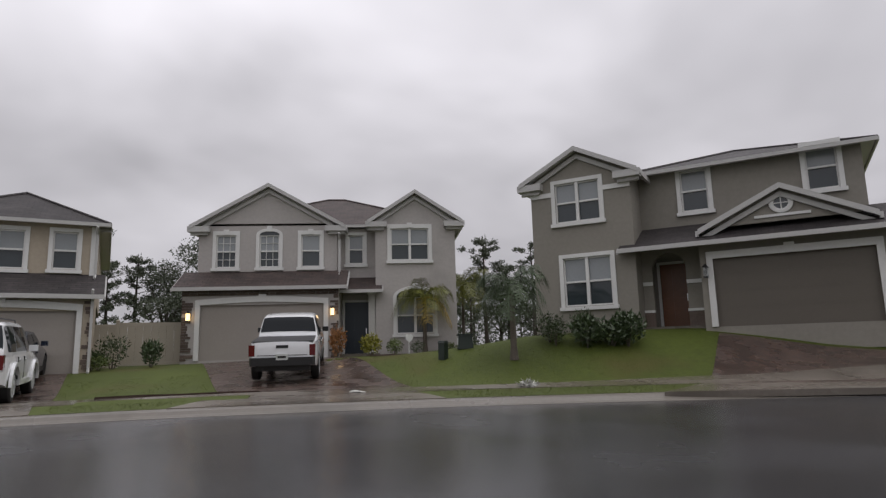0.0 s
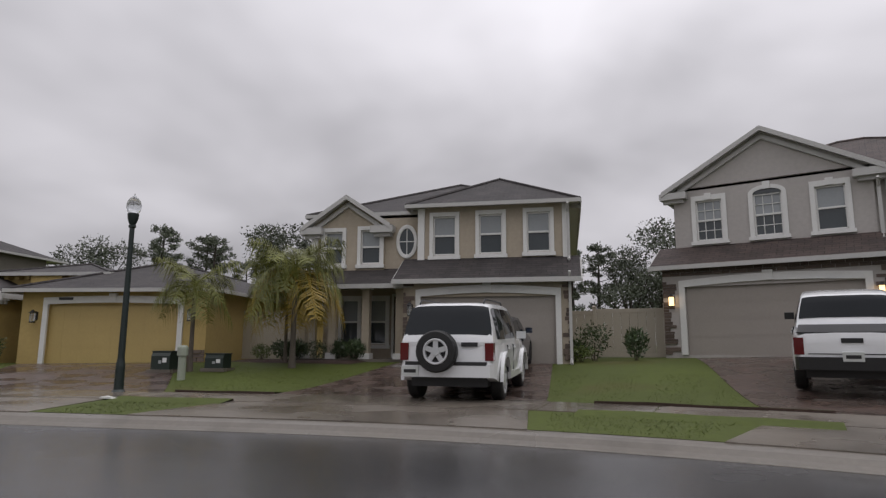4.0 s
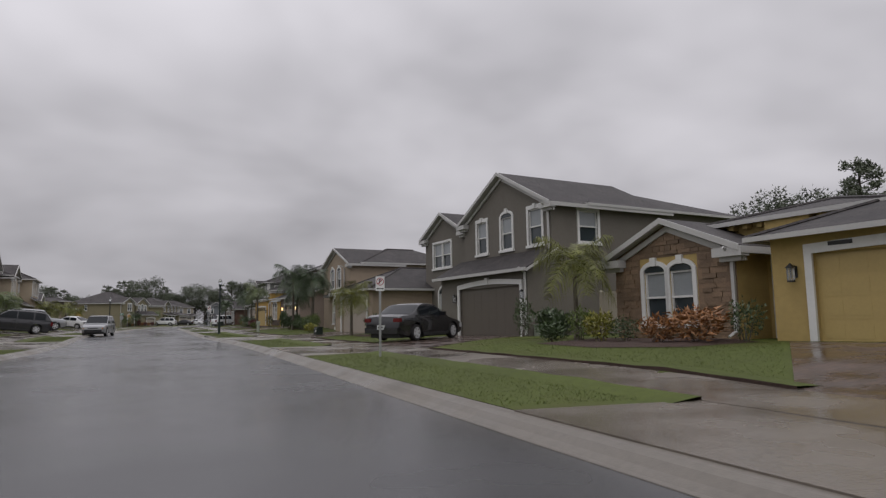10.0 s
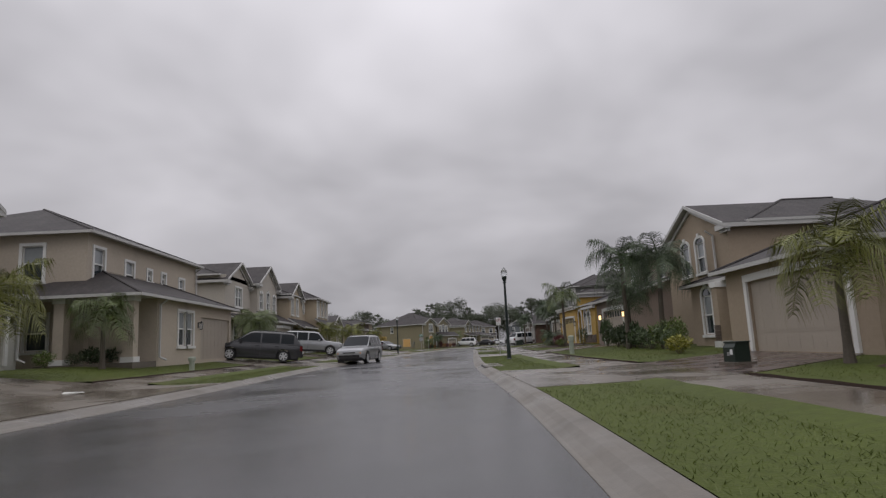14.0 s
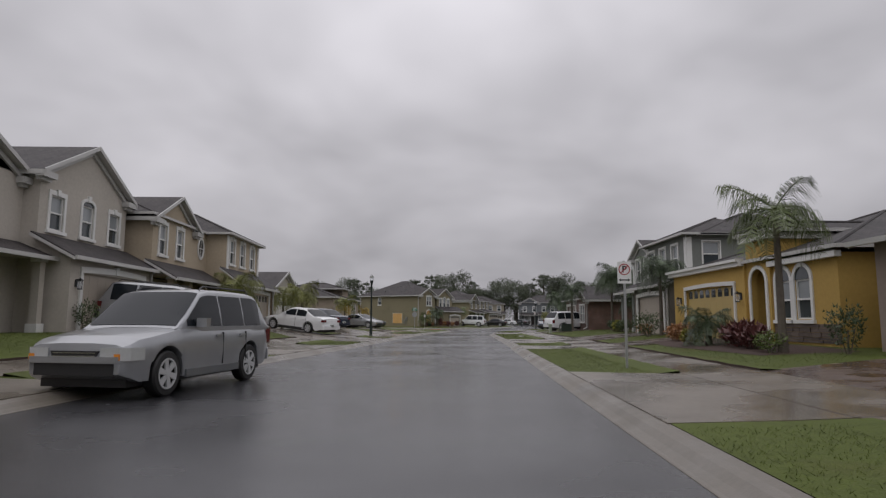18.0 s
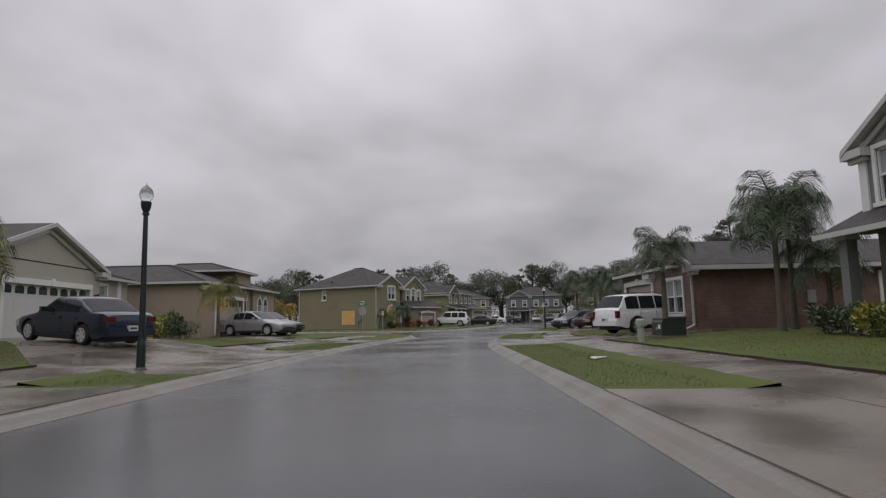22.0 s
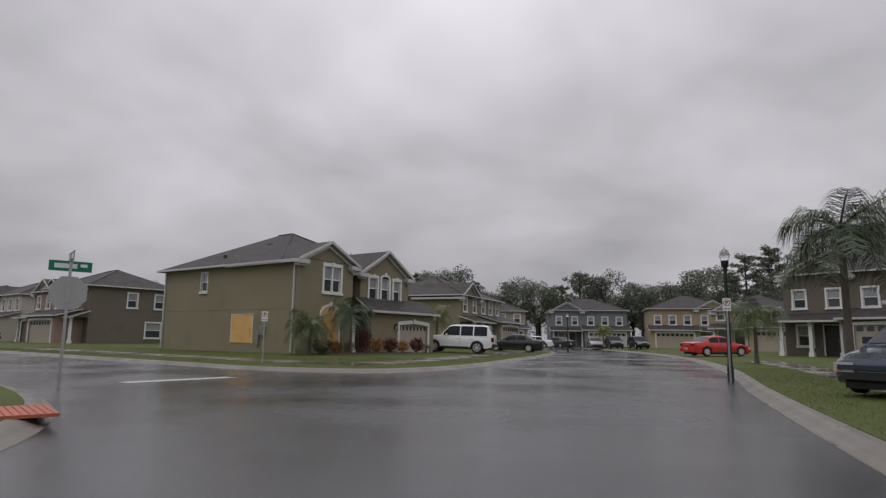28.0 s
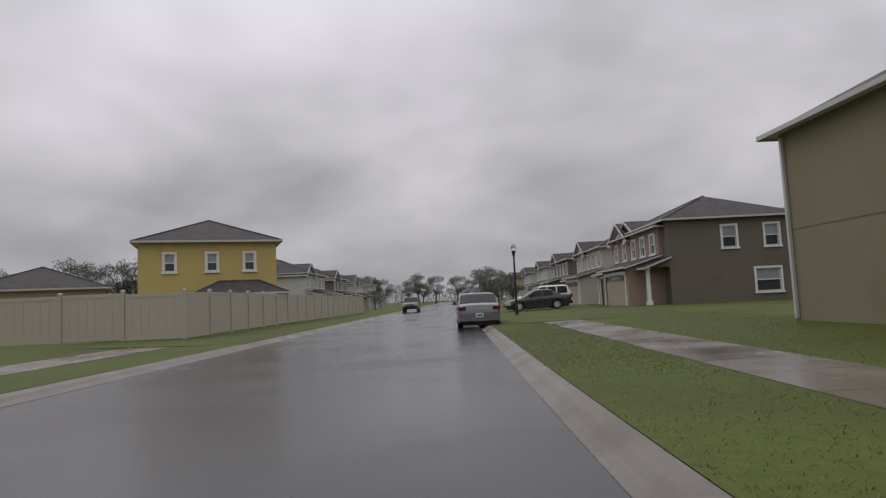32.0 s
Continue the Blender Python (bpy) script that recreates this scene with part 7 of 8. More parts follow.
def belt(p0, p1, n, h, spread, mix=(0, 1, 2, 3, 4)):
    """A strip of woodland: single trees, then a closed understorey behind them."""
    d = Vector((p1[0] - p0[0], p1[1] - p0[1]))
    nrm = Vector((-d.y, d.x)).normalized()
    for i in range(n):
        t = (i + rng.uniform(0.1, 0.9)) / n
        q = Vector(p0) + d * t + nrm * rng.uniform(-spread, spread)
        tree(q.x, q.y, h * rng.uniform(0.72, 1.22), rng.choice(mix))
    blobs = []
    m = max(4, int(d.length / 2.2))
    for i in range(m):
        q = Vector(p0) + d * ((i + 0.5) / m) + nrm * rng.uniform(-0.4, 0.4) * spread
        hh = h * rng.uniform(0.22, 0.42)
        blobs.append(((q.x, q.y, hh), (rng.uniform(1.2, 2.2), rng.uniform(1.2, 2.2), hh)))
    b = part("undergrowth", leaf_cloud("undergrowth", blobs, int(m * 420), 0.36, rng.randrange(999), M_PINE, 0.2, 0.5), None)
    tagged(b, "dense dark undergrowth at the wood's edge", "undergrowth", kind="stuff")


belt((46, -62), (44, -14), 26, 8.8, 3.0, (0, 1, 4, 0, 2))
belt((44, -14), (45, 22), 22, 9.2, 3.0, (0, 1, 4, 1, 3))
belt((42, 22), (47, 100), 16, 9.0, 4.0)
belt((-60, 258), (4, 258), 24, 12.5, 5.0, (2, 3, 0, 2, 3))
belt((4, 258), (75, 258), 28, 15.5, 5.0, (2, 3, 0, 2, 3))
belt((74, 255), (64, 150), 28, 15.0, 5.0, (2, 3, 0))
belt((-92, 122), (-74, 164), 16, 8.0, 3.0, (2, 3))
belt((-20, 186), (-8, 196), 6, 9.5, 2.0, (2, 3, 0))
belt((-24, 126), (-30, 96), 8, 6.5, 3.0, (2, 3))
belt((-225, 262), (-160, 345), 20, 11.0, 5.0, (2, 3))
tree(-38.5, 170.5, 3.8, 3), tree(-46.0, 180.5, 3.6, 2), tree(-56.0, 187.5, 3.6, 3), tree(-70, 199, 3.8, 2), tree(-80, 184, 3.2, 3)
tree(2.0, 176.0, 9.5, 0), tree(-12.0, 182.0, 8.0, 3), tree(0.0, 232.0, 13.5, 0), tree(-4, 200, 9.0, 2)
for x, y, h, k in ((17.5, -31.5, 6.0, 4), (20.0, -30.0, 6.6, 0), (14.5, -34.0, 5.0, 3)):
    tree(x, y, h, k, 1.0)

palm(14.2, -1.65, 2.6, 1.7, "lime", "palm with yellowing lower fronds beside the porch", dead="yellow", n=20, trunk_r=0.09)
palm(15.6, -0.9, 1.9, 1.3, "lime", "small multi-stemmed palm with yellow fronds", dead="yellow", n=14, trunk_r=0.06)
palm(12.9, 0.75, 2.1, 1.25, "lime", "young yellow-green palm on the lawn", n=13, trunk_r=0.07)
palm(14.0, -22.0, 2.2, 1.45, "lime", "palm with a bright yellow hanging frond", dead="yellow", n=16, trunk_r=0.10)
palm(14.8, -24.6, 2.9, 1.35, "lime", "slender palm beside the grey house", n=14, trunk_r=0.08)
palm(5.4, -19.6, 1.9, 1.1, "dark", "dark green palm before the olive house", n=15, trunk_r=0.10)
palm(14.4, 13.9, 2.2, 1.3, "lime", "young yellow-green palm beside the taupe house", n=14, trunk_r=0.08)
palm(13.6, 31.8, 2.0, 1.35, "lime", "yellow-green palm on the lawn", n=15, trunk_r=0.09)
palm(14.9, 49.4, 4.2, 1.75, "dark", "large dark palm with a dense crown", n=17, trunk_r=0.11)
palm(16.2, 48.3, 3.9, 1.7, "dark", "large dark palm standing close to another", n=17, trunk_r=0.13, lean=(0.05, 0.03))
palm(16.0, 52.4, 2.8, 1.4, "dark", "dark palm with hanging fronds", n=18, trunk_r=0.11)
palm(15.0, 64.1, 3.6, 1.45, "green", "tall palm with weeping fronds before the gold house", n=13, trunk_r=0.11)
palm(14.9, 68.3, 0.55, 0.95, "dark", "low stocky palm in the bed before the garage", n=18, trunk_r=0.12)
palm(17.3, 78.9, 3.2, 1.3, "dark", "palm with drooping fronds before the slate house", n=18, trunk_r=0.10)
palm(19.4, 94.6, 4.0, 1.6, "dark", "tall weeping palm beside the drive", n=20, trunk_r=0.11)
palm(20.7, 95.9, 4.1, 1.6, "dark", "weeping palm in front of the brick-coloured house", n=17, trunk_r=0.11)
palm(20.9, 94.3, 2.2, 1.4, "dark", "low palm under two taller ones", n=16)
palm(17.2, 98.5, 3.1, 1.2, "dark", "dense dark palm beside the entry", n=20, trunk_r=0.11)
palm(20.4, 112.9, 2.8, 1.5, "dark", "dark palm with arching fronds", n=18, trunk_r=0.11)
palm(20.6, 117.4, 3.2, 1.5, "dark", "dark palm beside a parked car", n=17)
palm(22.4, 124.6, 3.0, 1.5, "dark", "dark palm near the bend", n=16)
palm(22.6, 130.8, 4.0, 1.8, "dark", "large palm at the bend", n=18, trunk_r=0.12)
palm(27.0, 144.5, 2.2, 1.5, "green", "palm before the far tan house", n=15)
palm(-6.9, 37.6, 2.3, 1.5, "lime", "palm with yellow fronds on the lawn", dead="yellow", n=17, trunk_r=0.10)
palm(-7.0, 43.6, 2.0, 1.25, "green", "palm before the beige house", n=14)
palm(-5.9, 60.9, 2.2, 1.4, "green", "palm beside the minivan", n=16)
palm(-6.9, 62.6, 2.3, 1.4, "green", "palm beside the garage", n=16)
palm(-4.6, 80.0, 2.0, 1.4, "lime", "yellow-green palm beside a porch", n=16)
palm(-3.4, 90.3, 2.2, 1.3, "lime", "yellow-green palm between the drives", n=16)
palm(-5.2, 92.3, 2.0, 1.25, "lime", "yellow-green palm beside the white house", n=15)
palm(-3.2, 109.4, 2.3, 1.3, "lime", "palm with yellow-green drooping fronds", dead="yellow", n=16)
palm(-5.2, 128.6, 2.5, 1.35, "lime", "yellow-green palm at the corner lawn", n=15)
palm(-4.0, 131.0, 2.2, 1.2, "yellow", "yellowed palm far behind the lawn", n=12)
palm(4.55, 145.0, 1.25, 1.35, "green", "low palm with arching fronds at the house corner", n=16, trunk_r=0.10)
palm(6.3, 147.4, 2.1, 1.35, "dark", "dark palm beside the arched window", n=15, trunk_r=0.08)
palm(10.9, 161.5, 2.6, 1.3, "green", "palm beyond the corner house", n=14)
palm(33.0, 196.0, 2.3, 1.4, "lime", "yellow-green palm before a far house", n=13)

# beds and shrubs, lot by lot
bed([(17.6, 1.6), (15.9, 1.2), (15.3, -0.2), (15.6, -3.0), (17.2, -3.4), (18.2, -1.5)])
hedge_row((16.7, 0.6), (16.9, -3.0), 6, 0.75, 0.65, ["green", "dark", "light"], LAB)
shrub(17.2, -10.6, 1.1, 1.25, "green", LAB["green"]), shrub(16.9, -9.9, 0.9, 0.7, "dark", LAB["dark"]), shrub(16.4, -10.1, 0.8, 0.5, "light", LAB["light"])
shrub(16.6, -11.8, 0.8, 1.0, "dark", LAB["dark"])
bed([(13.9, -19.0), (12.2, -21.2), (12.0, -24.0), (13.4, -24.6), (14.6, -21.0)])
for x, y, w, h, k in ((13.9, -19.4, 0.9, 0.9, "yellow"), (13.6, -20.3, 0.8, 0.7, "light"), (13.3, -21.2, 0.7, 0.6, "green"), (13.0, -22.6, 0.7, 0.5, "light"), (12.9, -23.6, 0.6, 0.6, "green"), (14.7, -18.3, 0.7, 1.2, "copper")):
    shrub(x, y, w, h, k, LAB[k])
hedge_row((5.6, -20.7), (3.2, -22.3), 6, 1.0, 0.85, ["green", "green", "dark"], LAB)
bed([(14.6, 8.0), (12.7, 8.4), (12.0, 10.5), (12.6, 13.6), (15.0, 14.0), (15.4, 10.0)])
for x, y, w, h, k in ((13.7, 8.9, 1.3, 0.85, "copper"), (13.3, 9.7, 0.9, 0.7, "copper"), (13.4, 10.9, 0.9, 0.7, "green"), (13.5, 11.9, 0.8, 0.85, "yellow"), (13.7, 12.9, 0.9, 1.0, "light"), (14.4, 8.2, 0.8, 1.0, "green"), (13.2, 13.6, 0.9, 0.6, "dark"), (15.3, 15.6, 0.8, 0.9, "dark")):
    shrub(x, y, w, h, k, LAB[k])
shrub(17.0, 20.3, 0.9, 1.7, "green", "dark green columnar bush beside the garage"), shrub(15.7, 16.9, 1.3, 1.1, "dark", LAB["dark"]), shrub(16.6, 28.4, 0.8, 0.9, "green", LAB["green"])
bed([(15.2, 29.0), (13.4, 29.2), (13.2, 30.6), (15.2, 31.2)])
shrub(14.3, 29.9, 1.2, 1.1, "dark", LAB["dark"]), shrub(13.8, 40.6, 0.9, 0.6, "yellow", LAB["yellow"]), shrub(14.2, 41.7, 0.9, 0.7, "light", LAB["light"]), shrub(14.4, 42.7, 0.8, 0.9, "green", LAB["green"])
hedge_row((15.0, 43.5), (15.6, 54.0), 11, 1.1, 1.1, ["green", "dark", "light", "green"], LAB)
shrub(15.8, 56.2, 0.9, 1.6, "dark", LAB["dark"]), shrub(16.0, 63.0, 0.9, 1.3, "green", LAB["green"])
bed([(16.8, 63.6), (14.1, 63.6), (13.9, 69.4), (14.5, 73.0), (16.9, 73.2)])
for x, y, w, h, k in ((14.9, 65.4, 1.0, 0.75, "red"), (15.1, 66.3, 1.1, 0.85, "red"), (15.2, 67.1, 0.9, 0.8, "red"), (14.7, 69.3, 0.8, 0.6, "yellow"), (15.5, 70.3, 0.9, 0.7, "copper"), (15.3, 71.3, 1.0, 0.75, "copper"), (15.4, 72.2, 1.0, 0.7, "copper"), (14.7, 64.2, 0.9, 0.6, "light"), (16.2, 77.8, 1.35, 1.25, "green"), (16.8, 79.9, 0.9, 0.6, "copper")):
    shrub(x, y, w, h, k, LAB[k])
hedge_row((18.2, 87.4), (18.5, 91.4), 6, 1.1, 0.85, ["yellow", "green", "dark"], LAB)
hedge_row((20.2, 109.5), (20.8, 113.0), 4, 1.2, 1.2, ["yellow", "dark", "green"], LAB)
hedge_row((21.0, 119.0), (23.5, 127.0), 6, 1.2, 1.4, ["green", "dark"], LAB)
# west side
hedge_row((-9.8, 34.0), (-10.3, 39.0), 5, 1.0, 0.9, ["green", "light"], LAB)
hedge_row((-9.3, 43.0), (-7.0, 52.0), 8, 0.9, 0.7, ["green", "light", "dark"], LAB)
shrub(-7.2, 63.6, 0.9, 1.0, "green", LAB["green"]), shrub(-6.9, 70.2, 0.9, 1.2, "green", LAB["green"])
hedge_row((-5.6, 78.8), (-5.2, 83.6), 5, 1.0, 0.8, ["green", "light", "red"], LAB)
shrub(-2.0, 97.2, 1.6, 1.0, "yellow", LAB["yellow"]), shrub(-3.4, 98.2, 1.2, 0.9, "light", LAB["light"])
hedge_row((-4.8, 104.0), (-4.6, 109.0), 6, 1.2, 1.2, ["green", "green", "dark", "light"], LAB)
hedge_row((-3.6, 119.6), (-3.9, 125.0), 5, 1.0, 0.8, ["green", "light"], LAB)
# corner house
bed([(4.4, 145.3), (5.6, 144.9), (8.8, 149.2), (10.6, 152.0), (9.6, 152.8), (6.6, 149.4)])
for x, y, w, h, k in ((4.9, 146.6, 0.9, 0.8, "red"), (5.5, 147.3, 0.8, 0.7, "copper"), (6.1, 148.2, 0.9, 0.7, "green"), (6.9, 148.7, 0.8, 1.5, "red"), (7.5, 149.6, 0.9, 0.9, "copper"), (8.2, 150.4, 0.9, 0.9, "red"), (8.9, 151.3, 0.8, 0.8, "copper"), (9.7, 152.2, 0.8, 0.9, "red"), (10.3, 153.0, 0.7, 0.6, "green"), (5.1, 145.4, 0.7, 0.6, "dark")):
    shrub(x, y, w, h, k, LAB[k])


# ---------- street furniture ----------
def street_lamp(x, y, z=None):
    z = land1(x, y) - 0.02 if z is None else z
    s = root("street_lamp", pose(x, y, z), "dark green street lamp post with a frosted acorn globe", "street lamp", "street lamps")
    n = 16

    def turned(name, prof, mat, smooth=True, parent=s):
        return part(name, Build().loft([[(r * math.cos(2 * math.pi * i / n), r * math.sin(2 * math.pi * i / n), zz) for i in range(n)] for r, zz in prof]), mat, parent, smooth=smooth)
    turned("base", [(0.13, 0), (0.13, 0.04), (0.095, 0.08), (0.09, 0.55), (0.08, 0.62), (0.07, 0.70)], M_POLE, False)
    turned("pole", [(0.068, 0.66), (0.060, 2.0), (0.050, 3.42), (0.075, 3.44), (0.075, 3.48), (0.05, 3.50)], M_POLE, False)
    turned("lamp_holder", [(0.05, 3.48), (0.08, 3.54), (0.105, 3.62), (0.115, 3.72), (0.10, 3.74)], M_POLE)
    g = turned("globe", [(0.09, 3.73), (0.125, 3.78), (0.148, 3.86), (0.150, 3.92), (0.130, 4.00), (0.085, 4.07), (0.045, 4.09)], M_GLOBE)
    turned("finial", [(0.046, 4.085), (0.038, 4.10), (0.015, 4.12), (0.02, 4.14), (0.004, 4.17)], M_GLOBE, parent=g)
    return s


for q in ((8.77, 0.0), (8.9, 47.5), (1.5, 89.0), (-24.9, 160.7), (19.8, 132.0), (-62.0, 189.6), (24.5, 178.0)):
    street_lamp(*q)


def no_parking_sign(x, y, h, head=180.0, size=0.74):
    """A white plate on a steel channel: a struck-through letter in a red ring and a double arrow."""
    s = root("no_parking_sign", pose(x, y, land1(x, y) - 0.05, 0, 0, head), "white no-parking sign on a thin grey steel post", "road sign", "no-parking signs")
    part("post", Build().box(-0.016, 0.016, -0.012, 0.012, 0, h + 0.02).box(-0.028, -0.0155, 0.0, 0.012, 0, h + 0.02).box(0.0155, 0.028, 0.0, 0.012, 0, h + 0.02), M_GALV, s)
    plate = part("plate", Build().box(-0.155, 0.155, 0.013, 0.019, h - 0.50, h), M_SIGN, s, "white reflective plate")
    ring = Build()
    zc = h - 0.18
    for i in range(28):
        a, b_ = 2 * math.pi * i / 28, 2 * math.pi * (i + 1) / 28
        ring.prism([(r * math.cos(t), 0.021, zc + r * math.sin(t)) for r, t in ((0.130, a), (0.130, b_), (0.108, b_), (0.108, a))], (0, 0.002, 0))
    ring.prism([(-0.086, 0.0215, zc + 0.070), (-0.070, 0.0215, zc + 0.086), (0.086, 0.0215, zc - 0.070), (0.070, 0.0215, zc - 0.086)], (0, 0.003, 0))
    part("red_ring", ring, M_SIGNRED, plate)
    cu = bpy.data.curves.new("letter", "FONT")
    cu.body, cu.size, cu.align_x, cu.align_y, cu.extrude, cu.offset = "P", 0.20, "CENTER", "CENTER", 0.001, 0.007
    letter = new("letter", cu)
    letter.data.materials.append(M_SIGNBLACK)
    letter.parent = plate
    letter.matrix_basis = pose(0, 0.0205, zc, 90, 0, 180)
    plate.matrix_basis = Matrix.Translation((0, 0, h)) @ Matrix.Diagonal((size, 1, size, 1)) @ Matrix.Translation((0, 0, -h))
    za = h - 0.42
    part("arrow", Build().prism([(-0.13, 0.0195, za), (-0.08, 0.0195, za + 0.035), (-0.08, 0.0195, za + 0.013), (0.08, 0.0195, za + 0.013), (0.08, 0.0195, za + 0.035), (0.13, 0.0195, za), (0.08, 0.0195, za - 0.035), (0.08, 0.0195, za - 0.013), (-0.08, 0.0195, za - 0.013), (-0.08, 0.0195, za - 0.035)], (0, 0.002, 0)), M_SIGNBLACK, plate)
    return s


no_parking_sign(7.9, 13.8, 2.08, 180 - 12)
no_parking_sign(10.0, 61.6, 2.45, 180 - 4, 1.0)
no_parking_sign(19.6, 131.6, 2.6, 180 - 8)
no_parking_sign(4.45, 137.2, 2.0, 180 + 20)

# the stop sign, seen from behind, with two street-name blades
ss = root("stop_sign", pose(3.3, 126.6, land1(3.3, 126.6) - 0.05, 0, 0, 30), "stop sign seen from its bare back, with two green street-name blades", "road sign")
part("post", Build().box(-0.03, 0.03, -0.014, 0.014, 0, 3.0), M_GALV, ss)
oct_ = [(0.38 * math.cos(math.pi / 8 + k * math.pi / 4), 0.016, 2.15 + 0.38 * math.sin(math.pi / 8 + k * math.pi / 4)) for k in range(8)]
part("plate_back", Build().prism(oct_, (0, 0.004, 0)), M_SIGNBACK, ss, "bare aluminium back of the octagon")
part("plate_face", Build().prism([(x, 0.0205, z) for x, _, z in oct_], (0, 0.002, 0)), M_SIGNRED, ss, "red octagon face")
for k, (zz, a) in enumerate(((2.72, 8), (2.92, 98))):
    bl = part("name_blade", Build().box(-0.40, 0.40, -0.004, 0.004, -0.11, 0.11), M_SIGNGREEN, ss, "green street-name blade")
    bl.matrix_basis = pose(0, 0, zz, 0, 0, a)
    for sd in (-1, 1):
        b = Build()
        for x0, x1, z0, z1 in ((-0.30, 0.12, -0.045, 0.055), (0.18, 0.31, -0.01, 0.055)):
            b.box(x0, x1, *sorted((sd * 0.0045, sd * 0.006)), z0, z1)
        part("lettering_bar", b, M_SIGN, bl)


def pedestal(x, y, h=0.87, label="pale grey-green cable pedestal on the lawn"):
    p = root("cable_pedestal", pose(x, y, land1(x, y) - 0.03, 0, 0, rng.uniform(-8, 8)), label, "utility pedestal", "cable pedestals")
    part("body", Build().prism([(0.11 * math.cos(a), 0.09 * math.sin(a), 0) for a in [math.pi / 8 + k * math.pi / 4 for k in range(8)]], (0, 0, h * 0.8)), M_PEDESTAL, p)
    part("cap", Build().loft([[(r * 1.2 * math.cos(a), r * math.sin(a), zz) for a in [math.pi / 8 + k * math.pi / 4 for k in range(8)]] for r, zz in ((0.125, h * 0.72), (0.125, h * 0.95), (0.10, h), (0.02, h + 0.01))]), M_PEDESTAL, p)
    return p


def utility_box(x, y, w, d, h, head=0.0):
    p = root("utility_box", pose(x, y, land1(x, y) - 0.02, 0, 0, head), "dark green padmount utility box on a concrete pad", "utility box", "utility boxes")
    part("pad", Build().box(-w / 2 - 0.08, w / 2 + 0.08, -d / 2 - 0.08, d / 2 + 0.08, 0, 0.09), M_CONCRETE, p)
    part("cabinet", Build().prism([(-w / 2, -d / 2, 0.09), (-w / 2, d / 2, 0.09), (-w / 2, d / 2, h), (-w / 2, -d / 2 + 0.06, h), (-w / 2, -d / 2, h - 0.10)], (w, 0, 0)), M_UTIL, p)
    part("lid", Build().box(-w / 2 - 0.02, w / 2 + 0.02, -d / 2 + 0.04, d / 2 + 0.02, h, h + 0.03), M_UTIL, p)
    part("latch", Build().box(-0.04, 0.04, -d / 2 - 0.02, -d / 2 + 0.01, h * 0.45, h * 0.6), M_GALV, p)
    part("warning_label", Build().box(w * 0.12, w * 0.34, -d / 2 - 0.004, -d / 2 + 0.002, h * 0.5, h * 0.72), M_SIGN, p)
    return p


pedestal(11.5, 0.2), pedestal(11.9, 48.3), pedestal(14.5, 94.0, 0.75), pedestal(-4.4, 45.6, 0.6), utility_box(12.2, 33.4, 0.38, 0.38, 0.5, -80)
utility_box(12.7, 1.35, 0.52, 0.5, 0.55, -90), utility_box(13.2, 0.1, 0.52, 0.5, 0.46, -90), utility_box(15.9, 95.2, 0.85, 0.8, 0.62, -90)

# on the grey house's lawn: a stub post, a cable box with a white label, a small white yard sign
stub = root("utility_post", pose(7.1, -18.3, land1(7.1, -18.3) - 0.03, 0, 0, 20), "short dark green utility post on the lawn", "utility post")
part("body", Build().box(-0.11, 0.11, -0.10, 0.10, 0, 0.50), M_UTIL, stub)
part("cap", Build().loft([[(-0.13, -0.12, 0.5), (0.13, -0.12, 0.5), (0.13, 0.12, 0.5), (-0.13, 0.12, 0.5)], [(-0.10, -0.09, 0.57), (0.10, -0.09, 0.57), (0.10, 0.09, 0.57), (-0.10, 0.09, 0.57)]]), M_UTIL, stub)
cab = root("cable_box", pose(7.5, -19.4, land1(7.5, -19.4) - 0.03, 0, 0, 60), "low dark green cable box with a white label", "utility box")
part("cabinet", Build().loft([[(-0.24, -0.20, 0), (0.24, -0.20, 0), (0.24, 0.20, 0), (-0.24, 0.20, 0)], [(-0.21, -0.17, 0.42), (0.21, -0.17, 0.42), (0.21, 0.17, 0.42), (-0.21, 0.17, 0.42)]]), M_UTIL, cab)
part("lid", Build().box(-0.25, 0.25, -0.21, 0.21, 0.42, 0.47), M_UTIL, cab)
for sd in (-1, 1):
    part("warning_label", Build().box(*sorted((sd * 0.222, sd * 0.245)), -0.07, 0.07, 0.14, 0.36), M_SIGN, cab)
ys = root("yard_sign", pose(9.6, -18.6, land1(9.6, -18.6) - 0.05, 0, 0, 110), "small white yard sign on a thin stake", "yard sign")
part("stake", Build().box(-0.012, 0.012, -0.008, 0.008, 0, 0.5), M_SIGN, ys)
part("panel", Build().prism([(-0.20, 0.01, 0.66), (-0.10, 0.01, 0.72), (0, 0.01, 0.68), (0.10, 0.01, 0.72), (0.20, 0.01, 0.66), (0.17, 0.01, 0.54), (0, 0.01, 0.44), (-0.17, 0.01, 0.54)], (0, 0.012, 0)), M_SIGN, ys)

# storm drain at the kerb
sd_ = root("storm_drain", pose(7.35, 41.6, 0, 0, 0, -1.5), "concrete kerb inlet of a storm drain with a dark slot", "storm drain")
part("slab", Build().box(0.10, 0.55, -1.5, 1.5, 0.105, 0.139), M_CONCRETE, sd_)
part("lintel", Build().box(-0.06, 0.12, -1.5, 1.5, 0.105, 0.141), M_KERB, sd_)
# No hollow behind the slot: a solid black block carries its shade.
part("opening", Build().box(-0.10, 0.10, -1.25, 1.25, 0.012, 0.13), M_SIGNBLACK, sd_, "solid black block for the slot's shade")
